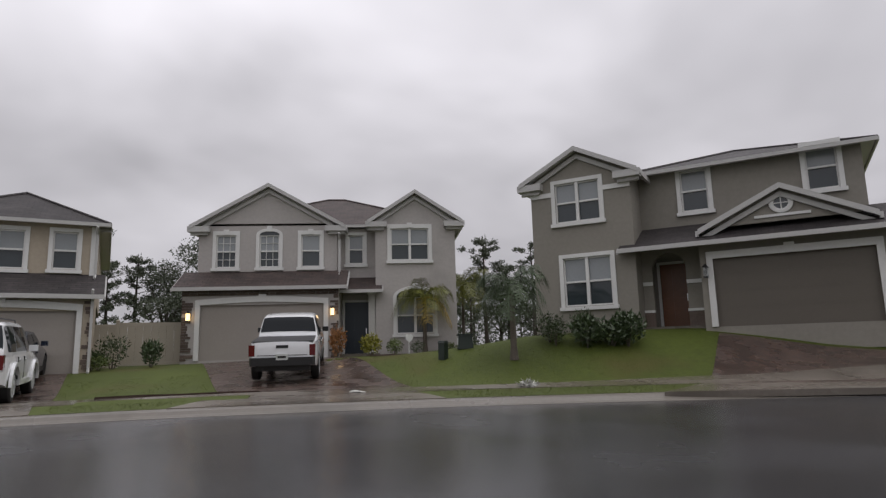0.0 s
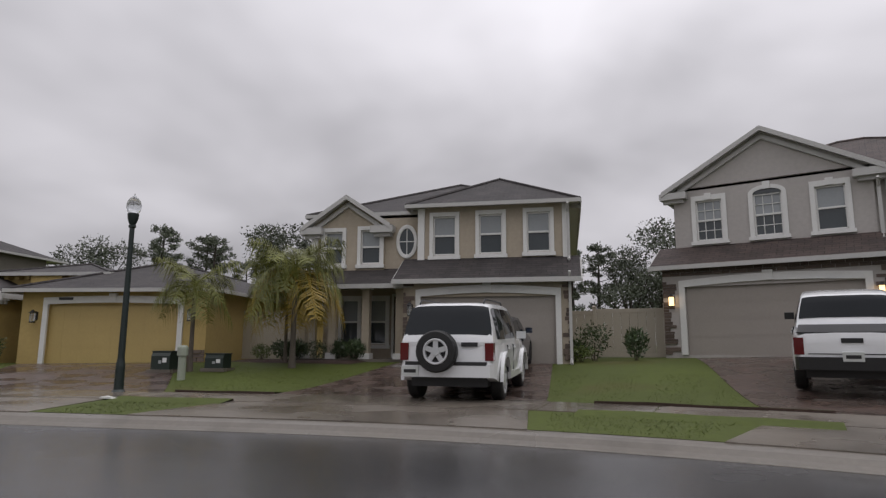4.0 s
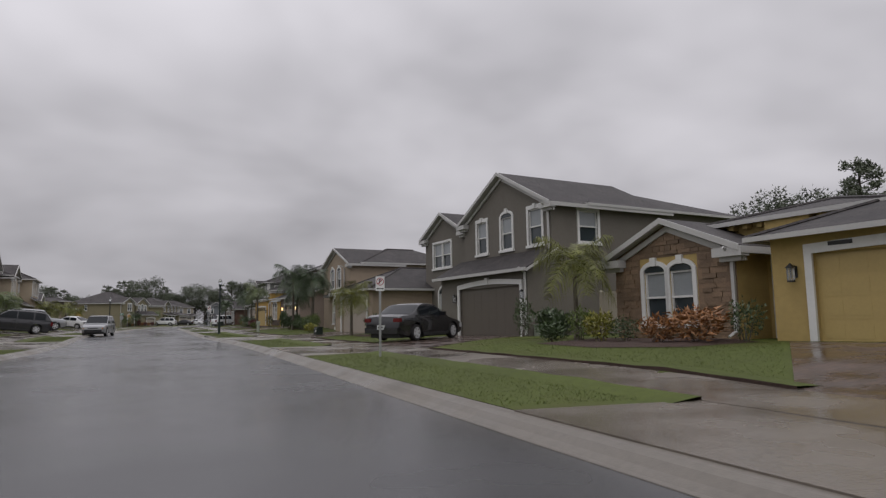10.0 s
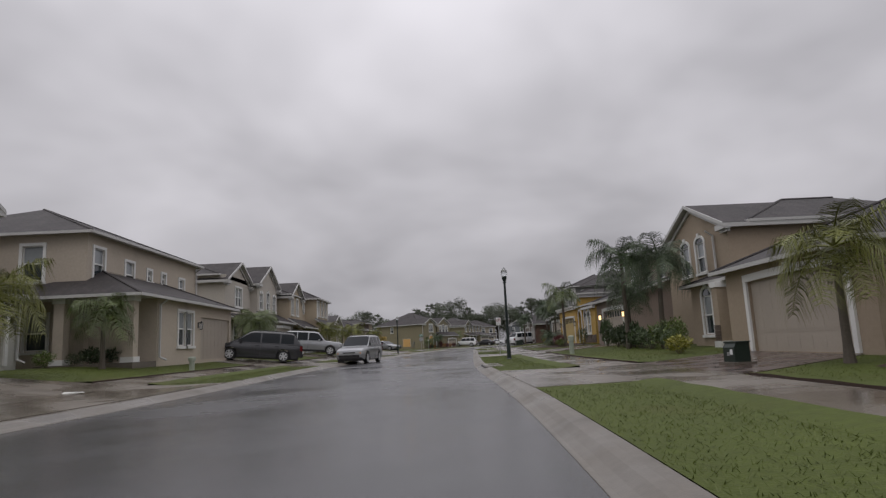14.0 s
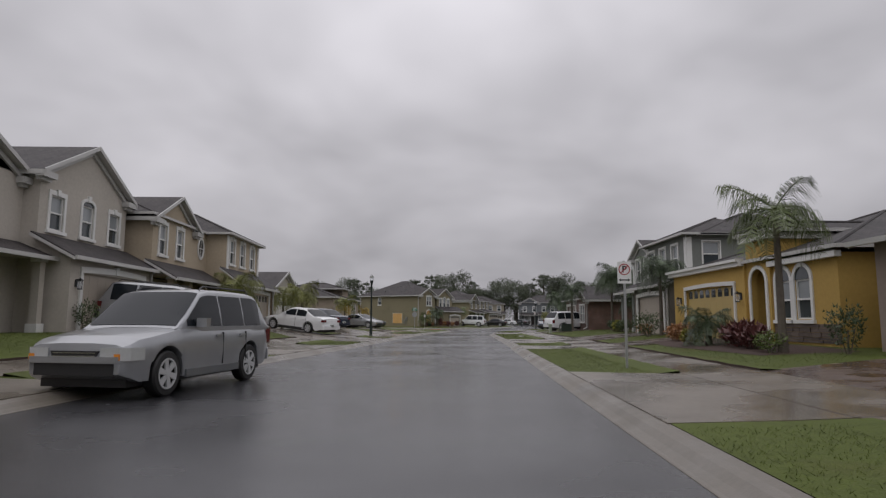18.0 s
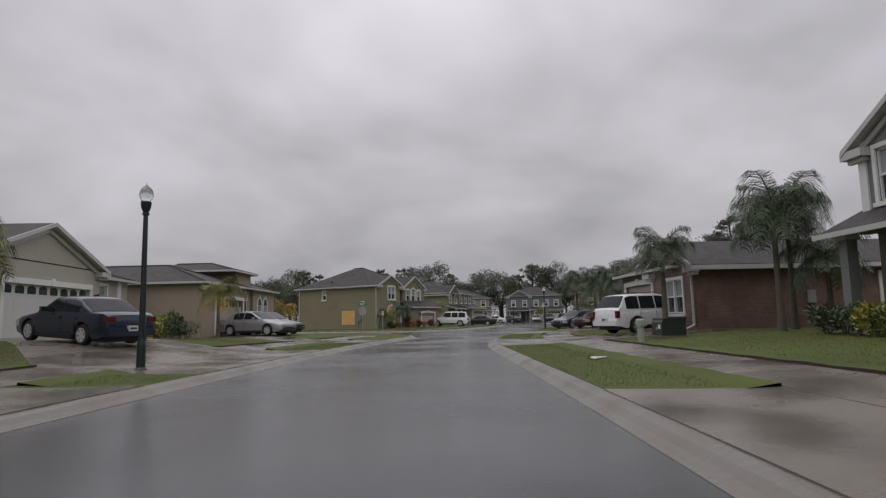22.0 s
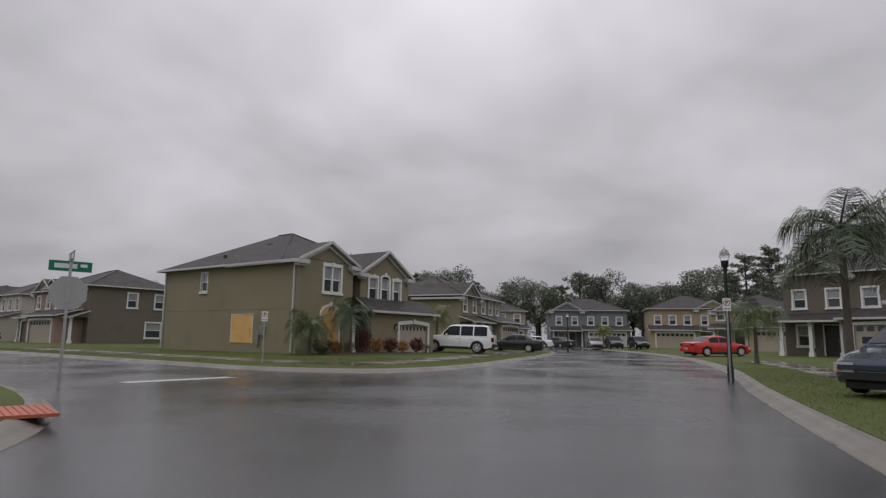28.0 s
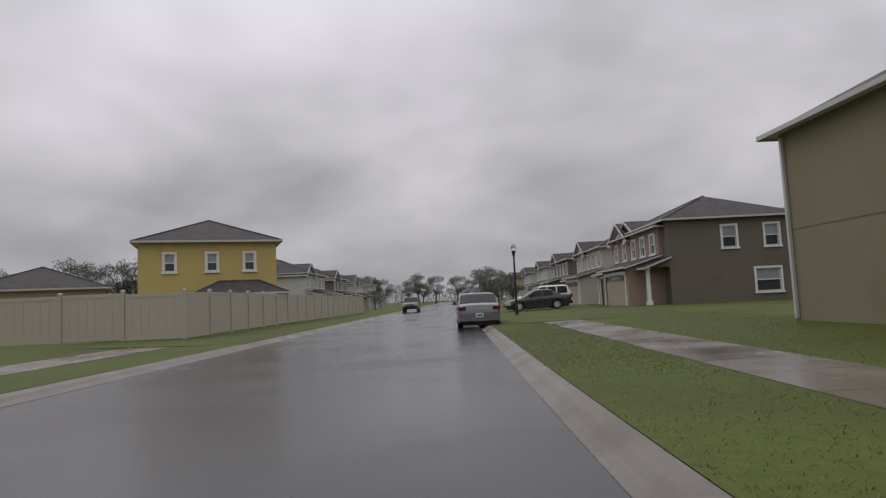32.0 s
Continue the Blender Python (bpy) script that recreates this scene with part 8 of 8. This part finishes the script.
# red warning tile at the corner ramp
for x, y, a in ((5.9, 121.6, -50),):
    tile = root("warning_tile", pose(x, y, land1(x, y) + 0.02, 0, 0, a), "red tactile warning tile set in the kerb ramp", "tactile tile")
    part("plate", Build().box(-0.6, 0.6, -0.35, 0.35, -0.03, 0.012), M_RUST, tile)
    b = Build()
    for i in range(14):
        for j in range(8):
            b.box(-0.55 + i * 0.083, -0.53 + i * 0.083, -0.30 + j * 0.083, -0.28 + j * 0.083, 0.012, 0.017)
    part("domes", b, M_RUST, tile)["kind"] = "stuff"


# ---------- fences ----------
def fence(p0, p1, h, mat, label, panel=2.4, z=None):
    """Panels of tongued vinyl boards between capped posts."""
    a, c = Vector(p0), Vector(p1)
    ln = (c - a).length
    d = (c - a) / ln
    f = root("fence", pose(a.x, a.y, 0, 0, 0, math.degrees(math.atan2(d.y, d.x))), label, "fence")
    n = max(1, round(ln / panel))
    board = None
    for i in range(n + 1):
        q = a + d * (ln * i / n)
        zz = (land1(q.x, q.y) if -26 < q.x < 44 and -36 < q.y < 176 else 0.2) if z is None else z
        po = part("post", Build().box(-0.065, 0.065, -0.065, 0.065, -0.1, h + 0.06), mat, f)
        po.location = (ln * i / n, 0, zz)
        cap = part("cap", Build().loft([[(sx * r, sy * r, zc) for sx, sy in ((-1, -1), (1, -1), (1, 1), (-1, 1))] for r, zc in ((0.08, h + 0.06), (0.08, h + 0.085), (0.01, h + 0.13))]), mat, po)
        if i < n:
            x0, x1 = 0.065, ln / n - 0.065
            for ra, rb in ((h - 0.14, h), (0.06, 0.2)):
                part("rail", Build().box(x0, x1, -0.025, 0.025, ra, rb), mat, f).location = (ln * i / n, 0, zz)
            k = max(4, int((x1 - x0) / 0.28))
            bw = (x1 - x0) / k
            me = Build().box(0.004, bw - 0.004, -0.012, 0.012, 0.2, h - 0.14).mesh("board") if board is None else board
            board = me
            for j in range(k):
                bo = part("board", me, mat, f)
                bo.location = (ln * i / n + x0 + j * bw, 0, zz)
    return f


FT = "tan vinyl privacy fence between the houses"
fence((20.5, -8.6), (19.4, -13.4), 1.8, M_VINYL, FT)
fence((18.6, 2.2), (18.4, -0.9), 1.8, M_VINYL, FT)
fence((19.6, 14.6), (21.0, 19.9), 1.8, M_VINYL, FT)
fence((8.2, -23.2), (11.0, -27.0), 1.8, M_VINYLW, "pale weathered vinyl fence beside the olive house")
fence((-24.7, 142.7), (-61.5, 171.4), 1.85, M_VINYL, "long tan vinyl fence along the cross street's lawn")
fence((-24.7, 142.7), (-36.0, 125.0), 1.85, M_VINYL, "tan vinyl fence turning back along the gardens")
fence((-14.6, 119.0), (-9.8, 126.8), 1.8, M_VINYL, FT)
fence((20.6, 78.2), (20.6, 80.6), 1.8, M_VINYL, FT)


# ---------- drives ----------
for q in (("E", -10.5, -14.2, 16.7, -13.6, -18.6), ("E", -3.0, -7.7, 17.3, -4.6, -9.3), ("E", 4.2, -0.6, 15.0, 7.6, 2.3), ("E", 21.0, 16.0, 17.9, 27.2, 21.4), ("E", 36.5, 30.8, 15.4, 39.2, 34.0),
          ("E", 60.2, 54.6, 17.0, 61.8, 56.8), ("E", 73.8, 71.4, 17.4, 76.2, 71.0), ("E", 82.9, 77.4, 17.9, 85.4, 80.6), ("E", 103.6, 97.4, 18.8, 101.2, 96.6), ("E", 119.5, 113.6, 22.0, 117.5, 112.0)):
    driveway(*q, paved=True)
for q in (("W", 37.6, 28.0, -10.2, 37.4, 31.6), ("W", 58.4, 52.4, -7.8, 59.4, 54.2), ("W", 73.8, 66.8, -7.4, 75.4, 69.6), ("W", 85.2, 78.8, -5.5, 90.6, 84.9), ("W", 96.8, 88.0, -6.8, 103.4, 97.4), ("W", 107.0, 104.0, -4.6, 118.2, 112.4)):
    driveway(*q, paved=False)

h0_drive = tagged(new("driveway"), "wet brown drive rising to the olive house", "driveway", kind="structure")
part("drive", sheet([(-1.30, -26.69), (2.33, -24.86), (0.15, -20.6), (-2.95, -23.15)][::-1], 0.016), M_PAVER, h0_drive)
part("apron", sheet([(-2.95, -23.15), (0.15, -20.6), (-0.75, -18.0), (-4.15, -22.2)][::-1], 0.022), M_CONCRETE, h0_drive)

# ---------- raised turf edges along the walks ----------
def turf_edge(line, sgn, y0, y1, d_in, d_out):
    """A lip of turf beside the walk, with bare soil on its face; d_out is the side of the walk."""
    n = max(2, int((y1 - y0) / 0.7))
    rows = []
    for d, lift in ((d_in, 0.002), (d_in * 0.25 + d_out * 0.75, 0.045), (d_out, 0.055)):
        ps = [on_kerb(line, sgn, y0 + (y1 - y0) * k / n, d) for k in range(n + 1)]
        zs = land([tuple(p) for p in ps])
        rows.append([(p.x, p.y, z + lift + (0.008 * math.sin(k * 2.7) if lift > 0.01 else 0)) for k, (p, z) in enumerate(zip(ps, zs))])
    b = Build()
    b.loft(rows, cap=False, closed=False)
    turf = part("turf_edge", b, M_GRASS, ground)
    soil = Build()
    soil.loft([rows[2], [(x, y, z - 0.09) for x, y, z in rows[2]]], cap=False, closed=False)
    part("soil_face", soil, M_MULCH, turf)


for line, sgn, y_lo, y_hi, side in ((LINE_E, -1, -12.5, 118.0, 0), (LINE_W, 1, 20.0, 112.0, 1)):
    spans = sorted((min(q[0][1], q[1][1]), max(q[0][1], q[1][1])) for k, q in enumerate(DRIVES) if k % 3 == 1 and (q[0][0] > on_kerb(LINE_E, -1, min(max(q[0][1], -20), 118), -1.0).x) == (side == 0))
    at = y_lo
    for a, c in spans + [(y_hi, y_hi)]:
        if a - at > 0.6:
            turf_edge(line, sgn, at + 0.12, a - 0.12, 1.75, 2.27)
            turf_edge(line, sgn, at + 0.12, a - 0.12, 4.40, 3.83)
        at = max(at, c)

# ---------- litter ----------
bag = root("plastic_bag", pose(2.6, -17.6, land1(2.6, -17.6), 0, 0, 30), "crumpled white plastic bag lying on the grass", "litter")
part("film", leaf_cloud("film", [((0, 0, 0.06), (0.22, 0.14, 0.07))], 60, 0.16, 5, M_PLASTICW, 0.0, 0.7), None, bag)
for x, y, a in ((4.4, -14.2, 10), (7.2, -0.9, 60), (11.6, 89.0, 40), (-2.8, 34.5, 20)):
    lt = root("paper_scrap", pose(x, y, land1(x, y) + 0.02, 0, 0, a), "flattened white scrap of litter on the grass", "litter")
    part("sheet", Build().loft([[(-0.22, -0.06, 0), (0.22, -0.08, 0.01), (0.24, 0.07, 0), (-0.2, 0.08, 0.015)], [(-0.2, -0.05, 0.02), (0.2, -0.07, 0.04), (0.22, 0.06, 0.025), (-0.18, 0.07, 0.045)]]), M_PLASTICW, lt)


# ---------- houses at the far end and along the cross street ----------
def far_house(m, w, label, wall, eave=5.3, depth=10, garage=G_BEIGE, gside=1, lean=True, plain=False, gab=True, shingle=None):
    """A two-storey house of the far row: upper windows, a lean-to roof over a garage and a porch."""
    h = House(m, label, wall, None, shingle)
    g0, g1 = (w * 0.42, w) if gside > 0 else (0.0, w * 0.58)
    e0, e1 = (0.0, w * 0.42) if gside > 0 else (w * 0.58, w)
    ups = [(g0 + (g1 - g0) * t - 0.45, 3.5, g0 + (g1 - g0) * t + 0.45, 4.8) for t in (0.18, 0.5, 0.82)]
    ue = [(e0 + (e1 - e0) * t - 0.42, 3.5, e0 + (e1 - e0) * t + 0.42, 4.8) for t in (0.25, 0.75)]
    h.block(0, w, 0, depth, 0, eave, ups + ue + ([] if plain else [((e0 + e1) / 2 - 1.4, 0.7, (e0 + e1) / 2 - 0.4, 2.2), ((e0 + e1) / 2 + 0.4, 0, (e0 + e1) / 2 + 1.4, 2.2)]))
    h.hip(0, w, 0, depth, eave + 0.02, 0.42)
    if gab:
        h.gable(e0, e1, -0.02, 5, eave - 0.1, 0.55)
    for q in ups + ue:
        h.window("front", 0, *q)
    if plain:
        return h
    h.window("front", 0, (e0 + e1) / 2 - 1.4, 0.7, (e0 + e1) / 2 - 0.4, 2.2)
    h.door(0, (e0 + e1) / 2 + 0.4, (e0 + e1) / 2 + 1.4, 2.2, M_DOORDARK)
    h.block(g0, g1, -2.2, 0.05, 0, 2.7, [(g0 + 0.7, 0, g1 - 0.7, 2.15)])
    h.shed(g0, g1, -2.2, 0.02, 2.75, 3.4, 0.35)
    h.shed(e0, e1, -1.6, 0.02, 2.6, 3.1, 0.25)
    h.garage(-2.2, g0 + 0.7, g1 - 0.7, 2.15, garage, arch=0.05, glazed=True)
    for x in (e0 + 0.3, (e0 + e1) / 2, e1 - 0.3):
        h.column(x, -1.35, 2.55, 0.24, M_WHITE)
    return h


S_E1 = stucco("far_beige_stucco", (0.30, 0.27, 0.21))
S_E2 = stucco("far_blue_grey_stucco", (0.16, 0.175, 0.185))
S_E3 = stucco("far_tan_stucco", (0.33, 0.27, 0.18))
S_R1 = stucco("pink_brown_stucco", (0.27, 0.19, 0.155))
far_house(pose(11.9, 208.5, 0.3, 0, 0, 0), 12.4, "beige stucco two-storey house at the end of the street", S_E1)
far_house(pose(29.6, 216.0, 0.3, 0, 0, -6), 12.4, "blue-grey two-storey house with white trim and a porch", S_E2, eave=5.9, garage=G_WHITE)
far_house(pose(43.0, 207.0, 0.3, 0, 0, -14), 11.4, "tan two-storey house with a wide garage at the bend", S_E3, eave=5.9, gside=-1)
far_house(pose(43.2, 186.0, 0.3, 0, 0, -30), 9.5, "pale tan house beyond the bend", S_E3, eave=4.6)
far_house(pose(37.5, 160.5, 0.3, 0, 0, -52), 11.0, "brown-grey two-storey house beside tall palms", S_D, eave=6.0)
far_house(pose(-3.0, 214.0, 0.3, 0, 0, 6), 12.0, "brown two-storey house behind the corner house", S_L8)
far_house(pose(13.0, 171.0, 0.3, 0, 0, 66), 12.0, "sage-tan two-storey house beyond the corner house", S_C, eave=5.0)
def low_house(m, w, label, wall):
    """A bungalow with a hipped roof, a garage and a pair of front windows."""
    h = House(m, label, wall)
    a = [(1.0, 0, 5.4, 2.1), (7.0, 0, 8.0, 2.15), (9.3, 0.8, 10.4, 2.2), (10.8, 0.8, 11.9, 2.2)]
    h.block(0, w, 0, 11, 0, 2.9, a)
    h.hip(0, w, 0, 11, 2.92, 0.40)
    h.gable(0.2, 6.2, -0.02, 6, 2.85, 0.42)
    h.garage(0, 1.0, 5.4, 2.1, G_DARK, arch=0.05)
    h.door(0, 7.0, 8.0, 2.15, M_DOORDARK)
    h.window("front", 0, *a[2]), h.window("front", 0, *a[3])
    return h


# east side beyond the brick-coloured house
low_house(pose(23.6, 121.5, 0.45, 0, 0, -66), 13.0, "grey-brown stucco bungalow half hidden by palms", S_D)
far_house(pose(30.5, 138.5, 0.35, 0, 0, -62), 12.0, "grey stucco house near the bend behind palms", S_H1, eave=5.2)

# row along the cross street
def along(s, off):
    """A pose beside the cross street: s metres west of the corner, off metres north of its middle line."""
    d, n = Vector((-0.787, 0.617)), Vector((0.617, 0.787))
    p = Vector((-7.0, 139.0)) + d * s + n * off
    return p.x, p.y


def cross_house(s, off, w, label, wall, north=True, **kw):
    x, y = along(s, off)
    return far_house(pose(x, y, 0.25, 0, 0, -38 + (0 if north else 180)), w, label, wall, **kw)


def house_dark():
    """The brown-grey house west of the corner house, its gable end to the camera's street."""
    h = House(pose(-22.6, 172.6, 0.25, 0, 0, -38), "brown-grey stucco two-storey house with a lean-to porch", S_D)
    ups = [(-9.6, 3.7, -8.8, 5.0), (-7.8, 3.7, -7.1, 5.0), (-6.2, 3.7, -5.5, 5.0), (-4.2, 3.5, -3.2, 5.1)]
    side = [(3.6, 3.6, 4.5, 5.0), (6.4, 3.6, 7.3, 5.0), (5.6, 0.6, 7.2, 2.1)]
    h.block(-11.0, 0, 0, 8.8, 0, 5.6, ups, right=side)
    h.hip(-11.0, 0, 0, 8.8, 5.62, 0.44)
    h.gable(-11.0, -6.8, -0.02, 5, 5.5, 0.5)
    for q in ups:
        h.window("front", 0, *q)
    for q in side:
        h.window("right", 0, *q)
    h.block(-11.5, -4.6, -2.0, 0.05, 0, 2.6, [(-10.8, 0, -7.2, 2.1), (-6.6, 0.6, -5.2, 2.1)])
    h.shed(-11.5, -4.6, -2.0, 0.02, 2.65, 3.4, 0.35), h.shed(-4.6, 0.0, -1.6, 0.02, 2.6, 3.2, 0.3)
    h.garage(-2.0, -10.8, -7.2, 2.1, G_DARK, arch=0.05)
    h.window("front", -2.0, -6.6, 0.6, -5.2, 2.1, lites=2)
    for x in (-4.2, -2.2, -0.3):
        h.column(x, -1.4, 2.55, 0.22, M_WHITE)
    h.door(0, -3.4, -2.4, 2.1, M_DOORDARK)
    return h


house_dark()
for k, (s, w, wall, lab) in enumerate(((46, 12, S_R1, "pink-brown two-storey house along the cross street"), (62, 12, S_L3, "beige two-storey house along the cross street"), (79, 12, S_D, "dark brown two-storey house along the cross street"), (96, 12, S_L1, "pale grey two-storey house far along the cross street"), (115, 12, S_H1, "grey two-storey house far along the cross street"), (140, 13, S_E3, "tan two-storey house at the far end of the street"))):
    cross_house(s, 16.5, w, lab, wall)
for k, (s, w, wall, lab) in enumerate(((70, 12, S_L1, "pale grey-green house beyond the fence"), (88, 12, S_D, "brown house far beyond the fence"), (107, 12, S_L3, "beige house far beyond the fence"), (128, 12, S_H1, "grey house at the far end of the fence"))):
    cross_house(s, -16.5, w, lab, wall, north=False)
# the yellow house behind the fence, and the low roof before it
y_h = House(pose(-40.8, 144.0, 0.2, 0, 0, 74), "butter-yellow stucco two-storey house behind the fence", S_Y)
yw = [(1.5, 3.6, 2.1, 4.7), (4.0, 3.6, 4.6, 4.7), (6.3, 3.6, 6.9, 4.7)]
y_h.block(0, 8.3, 0, 9, 0, 5.5, yw)
y_h.hip(0, 8.3, 0, 9, 5.52, 0.42)
for q in yw:
    y_h.window("front", 0, *q)
sh = House(pose(-37.6, 146.6, 0.2, 0, 0, 74), "low brown gazebo roof behind the fence", S_D, name="garden_pavilion")
sh.block(0.2, 4.8, 0.2, 2.4, 0, 2.0)
sh.hip(0, 5.0, 0, 2.6, 2.02, 0.5)
lo = House(pose(-54.0, 135.0, 0.2, 0, 0, 80), "low brown-roofed house behind the fence", S_L8)
lo.block(0, 9, 0, 9, 0, 3.2)
lo.hip(0, 9, 0, 9, 3.22, 0.40)

# ---------- grass ----------
def blades(name, n, seed, region, h):
    """Single blades and tufts on the lawns nearest to the road."""
    r = np.random.default_rng(seed)
    P = []
    for line, sgn, y0, y1 in region:
        L_ = [p for p in line if y0 < p.y < y1]
        k = r.integers(0, len(L_) - 1, n)
        t, d = r.random(n), np.where(r.random(n) < 0.5, r.uniform(0.18, 2.25, n), r.uniform(3.9, 9.0, n))
        A = np.array([tuple(p) for p in L_])
        a, b = A[k], A[k + 1]
        u = b - a
        u /= np.maximum(np.linalg.norm(u, axis=1, keepdims=True), 1e-6)
        P.append(a + (b - a) * t[:, None] + sgn * d[:, None] * np.stack([-u[:, 1], u[:, 0]], 1))
    P = np.concatenate(P)
    keep = np.ones(len(P), bool)
    for quad in DRIVES:
        quad = np.array(quad)
        s = np.stack([(quad[(i + 1) % 4] - quad[i])[0] * (P[:, 1] - quad[i][1]) - (quad[(i + 1) % 4] - quad[i])[1] * (P[:, 0] - quad[i][0]) for i in range(4)])
        keep &= ~((s > -0.6).all(0) | (s < 0.6).all(0))
    P = P[keep]
    z = land(P)
    a = r.uniform(0, 6.283, len(P))
    hh, w = h * r.uniform(0.4, 1.3, len(P)), 0.006
    c, s = np.cos(a), np.sin(a)
    lx, ly = r.normal(0, 0.05, len(P)), r.normal(0, 0.05, len(P))
    V = np.empty((len(P), 3, 3))
    V[:, 0] = np.stack([P[:, 0] - c * w, P[:, 1] - s * w, z - 0.01], 1)
    V[:, 1] = np.stack([P[:, 0] + c * w, P[:, 1] + s * w, z - 0.01], 1)
    V[:, 2] = np.stack([P[:, 0] + lx, P[:, 1] + ly, z + hh], 1)
    me = bpy.data.meshes.new(name)
    me.from_pydata(V.reshape(-1, 3).tolist(), [], np.arange(len(P) * 3).reshape(-1, 3).tolist())
    ob = part(name, me, M_BLADE)
    return tagged(ob, "short wet blades of grass on the lawns", "grass", kind="stuff")


blades("grass", 250000, 3, ((LINE_E, -1, -20, 104), (LINE_W, 1, 20, 104)), 0.032)
blades("corner_grass", 80000, 4, ((LINE_N, 1, 133, 160), (LINE_E, -1, 96, 140)), 0.032)
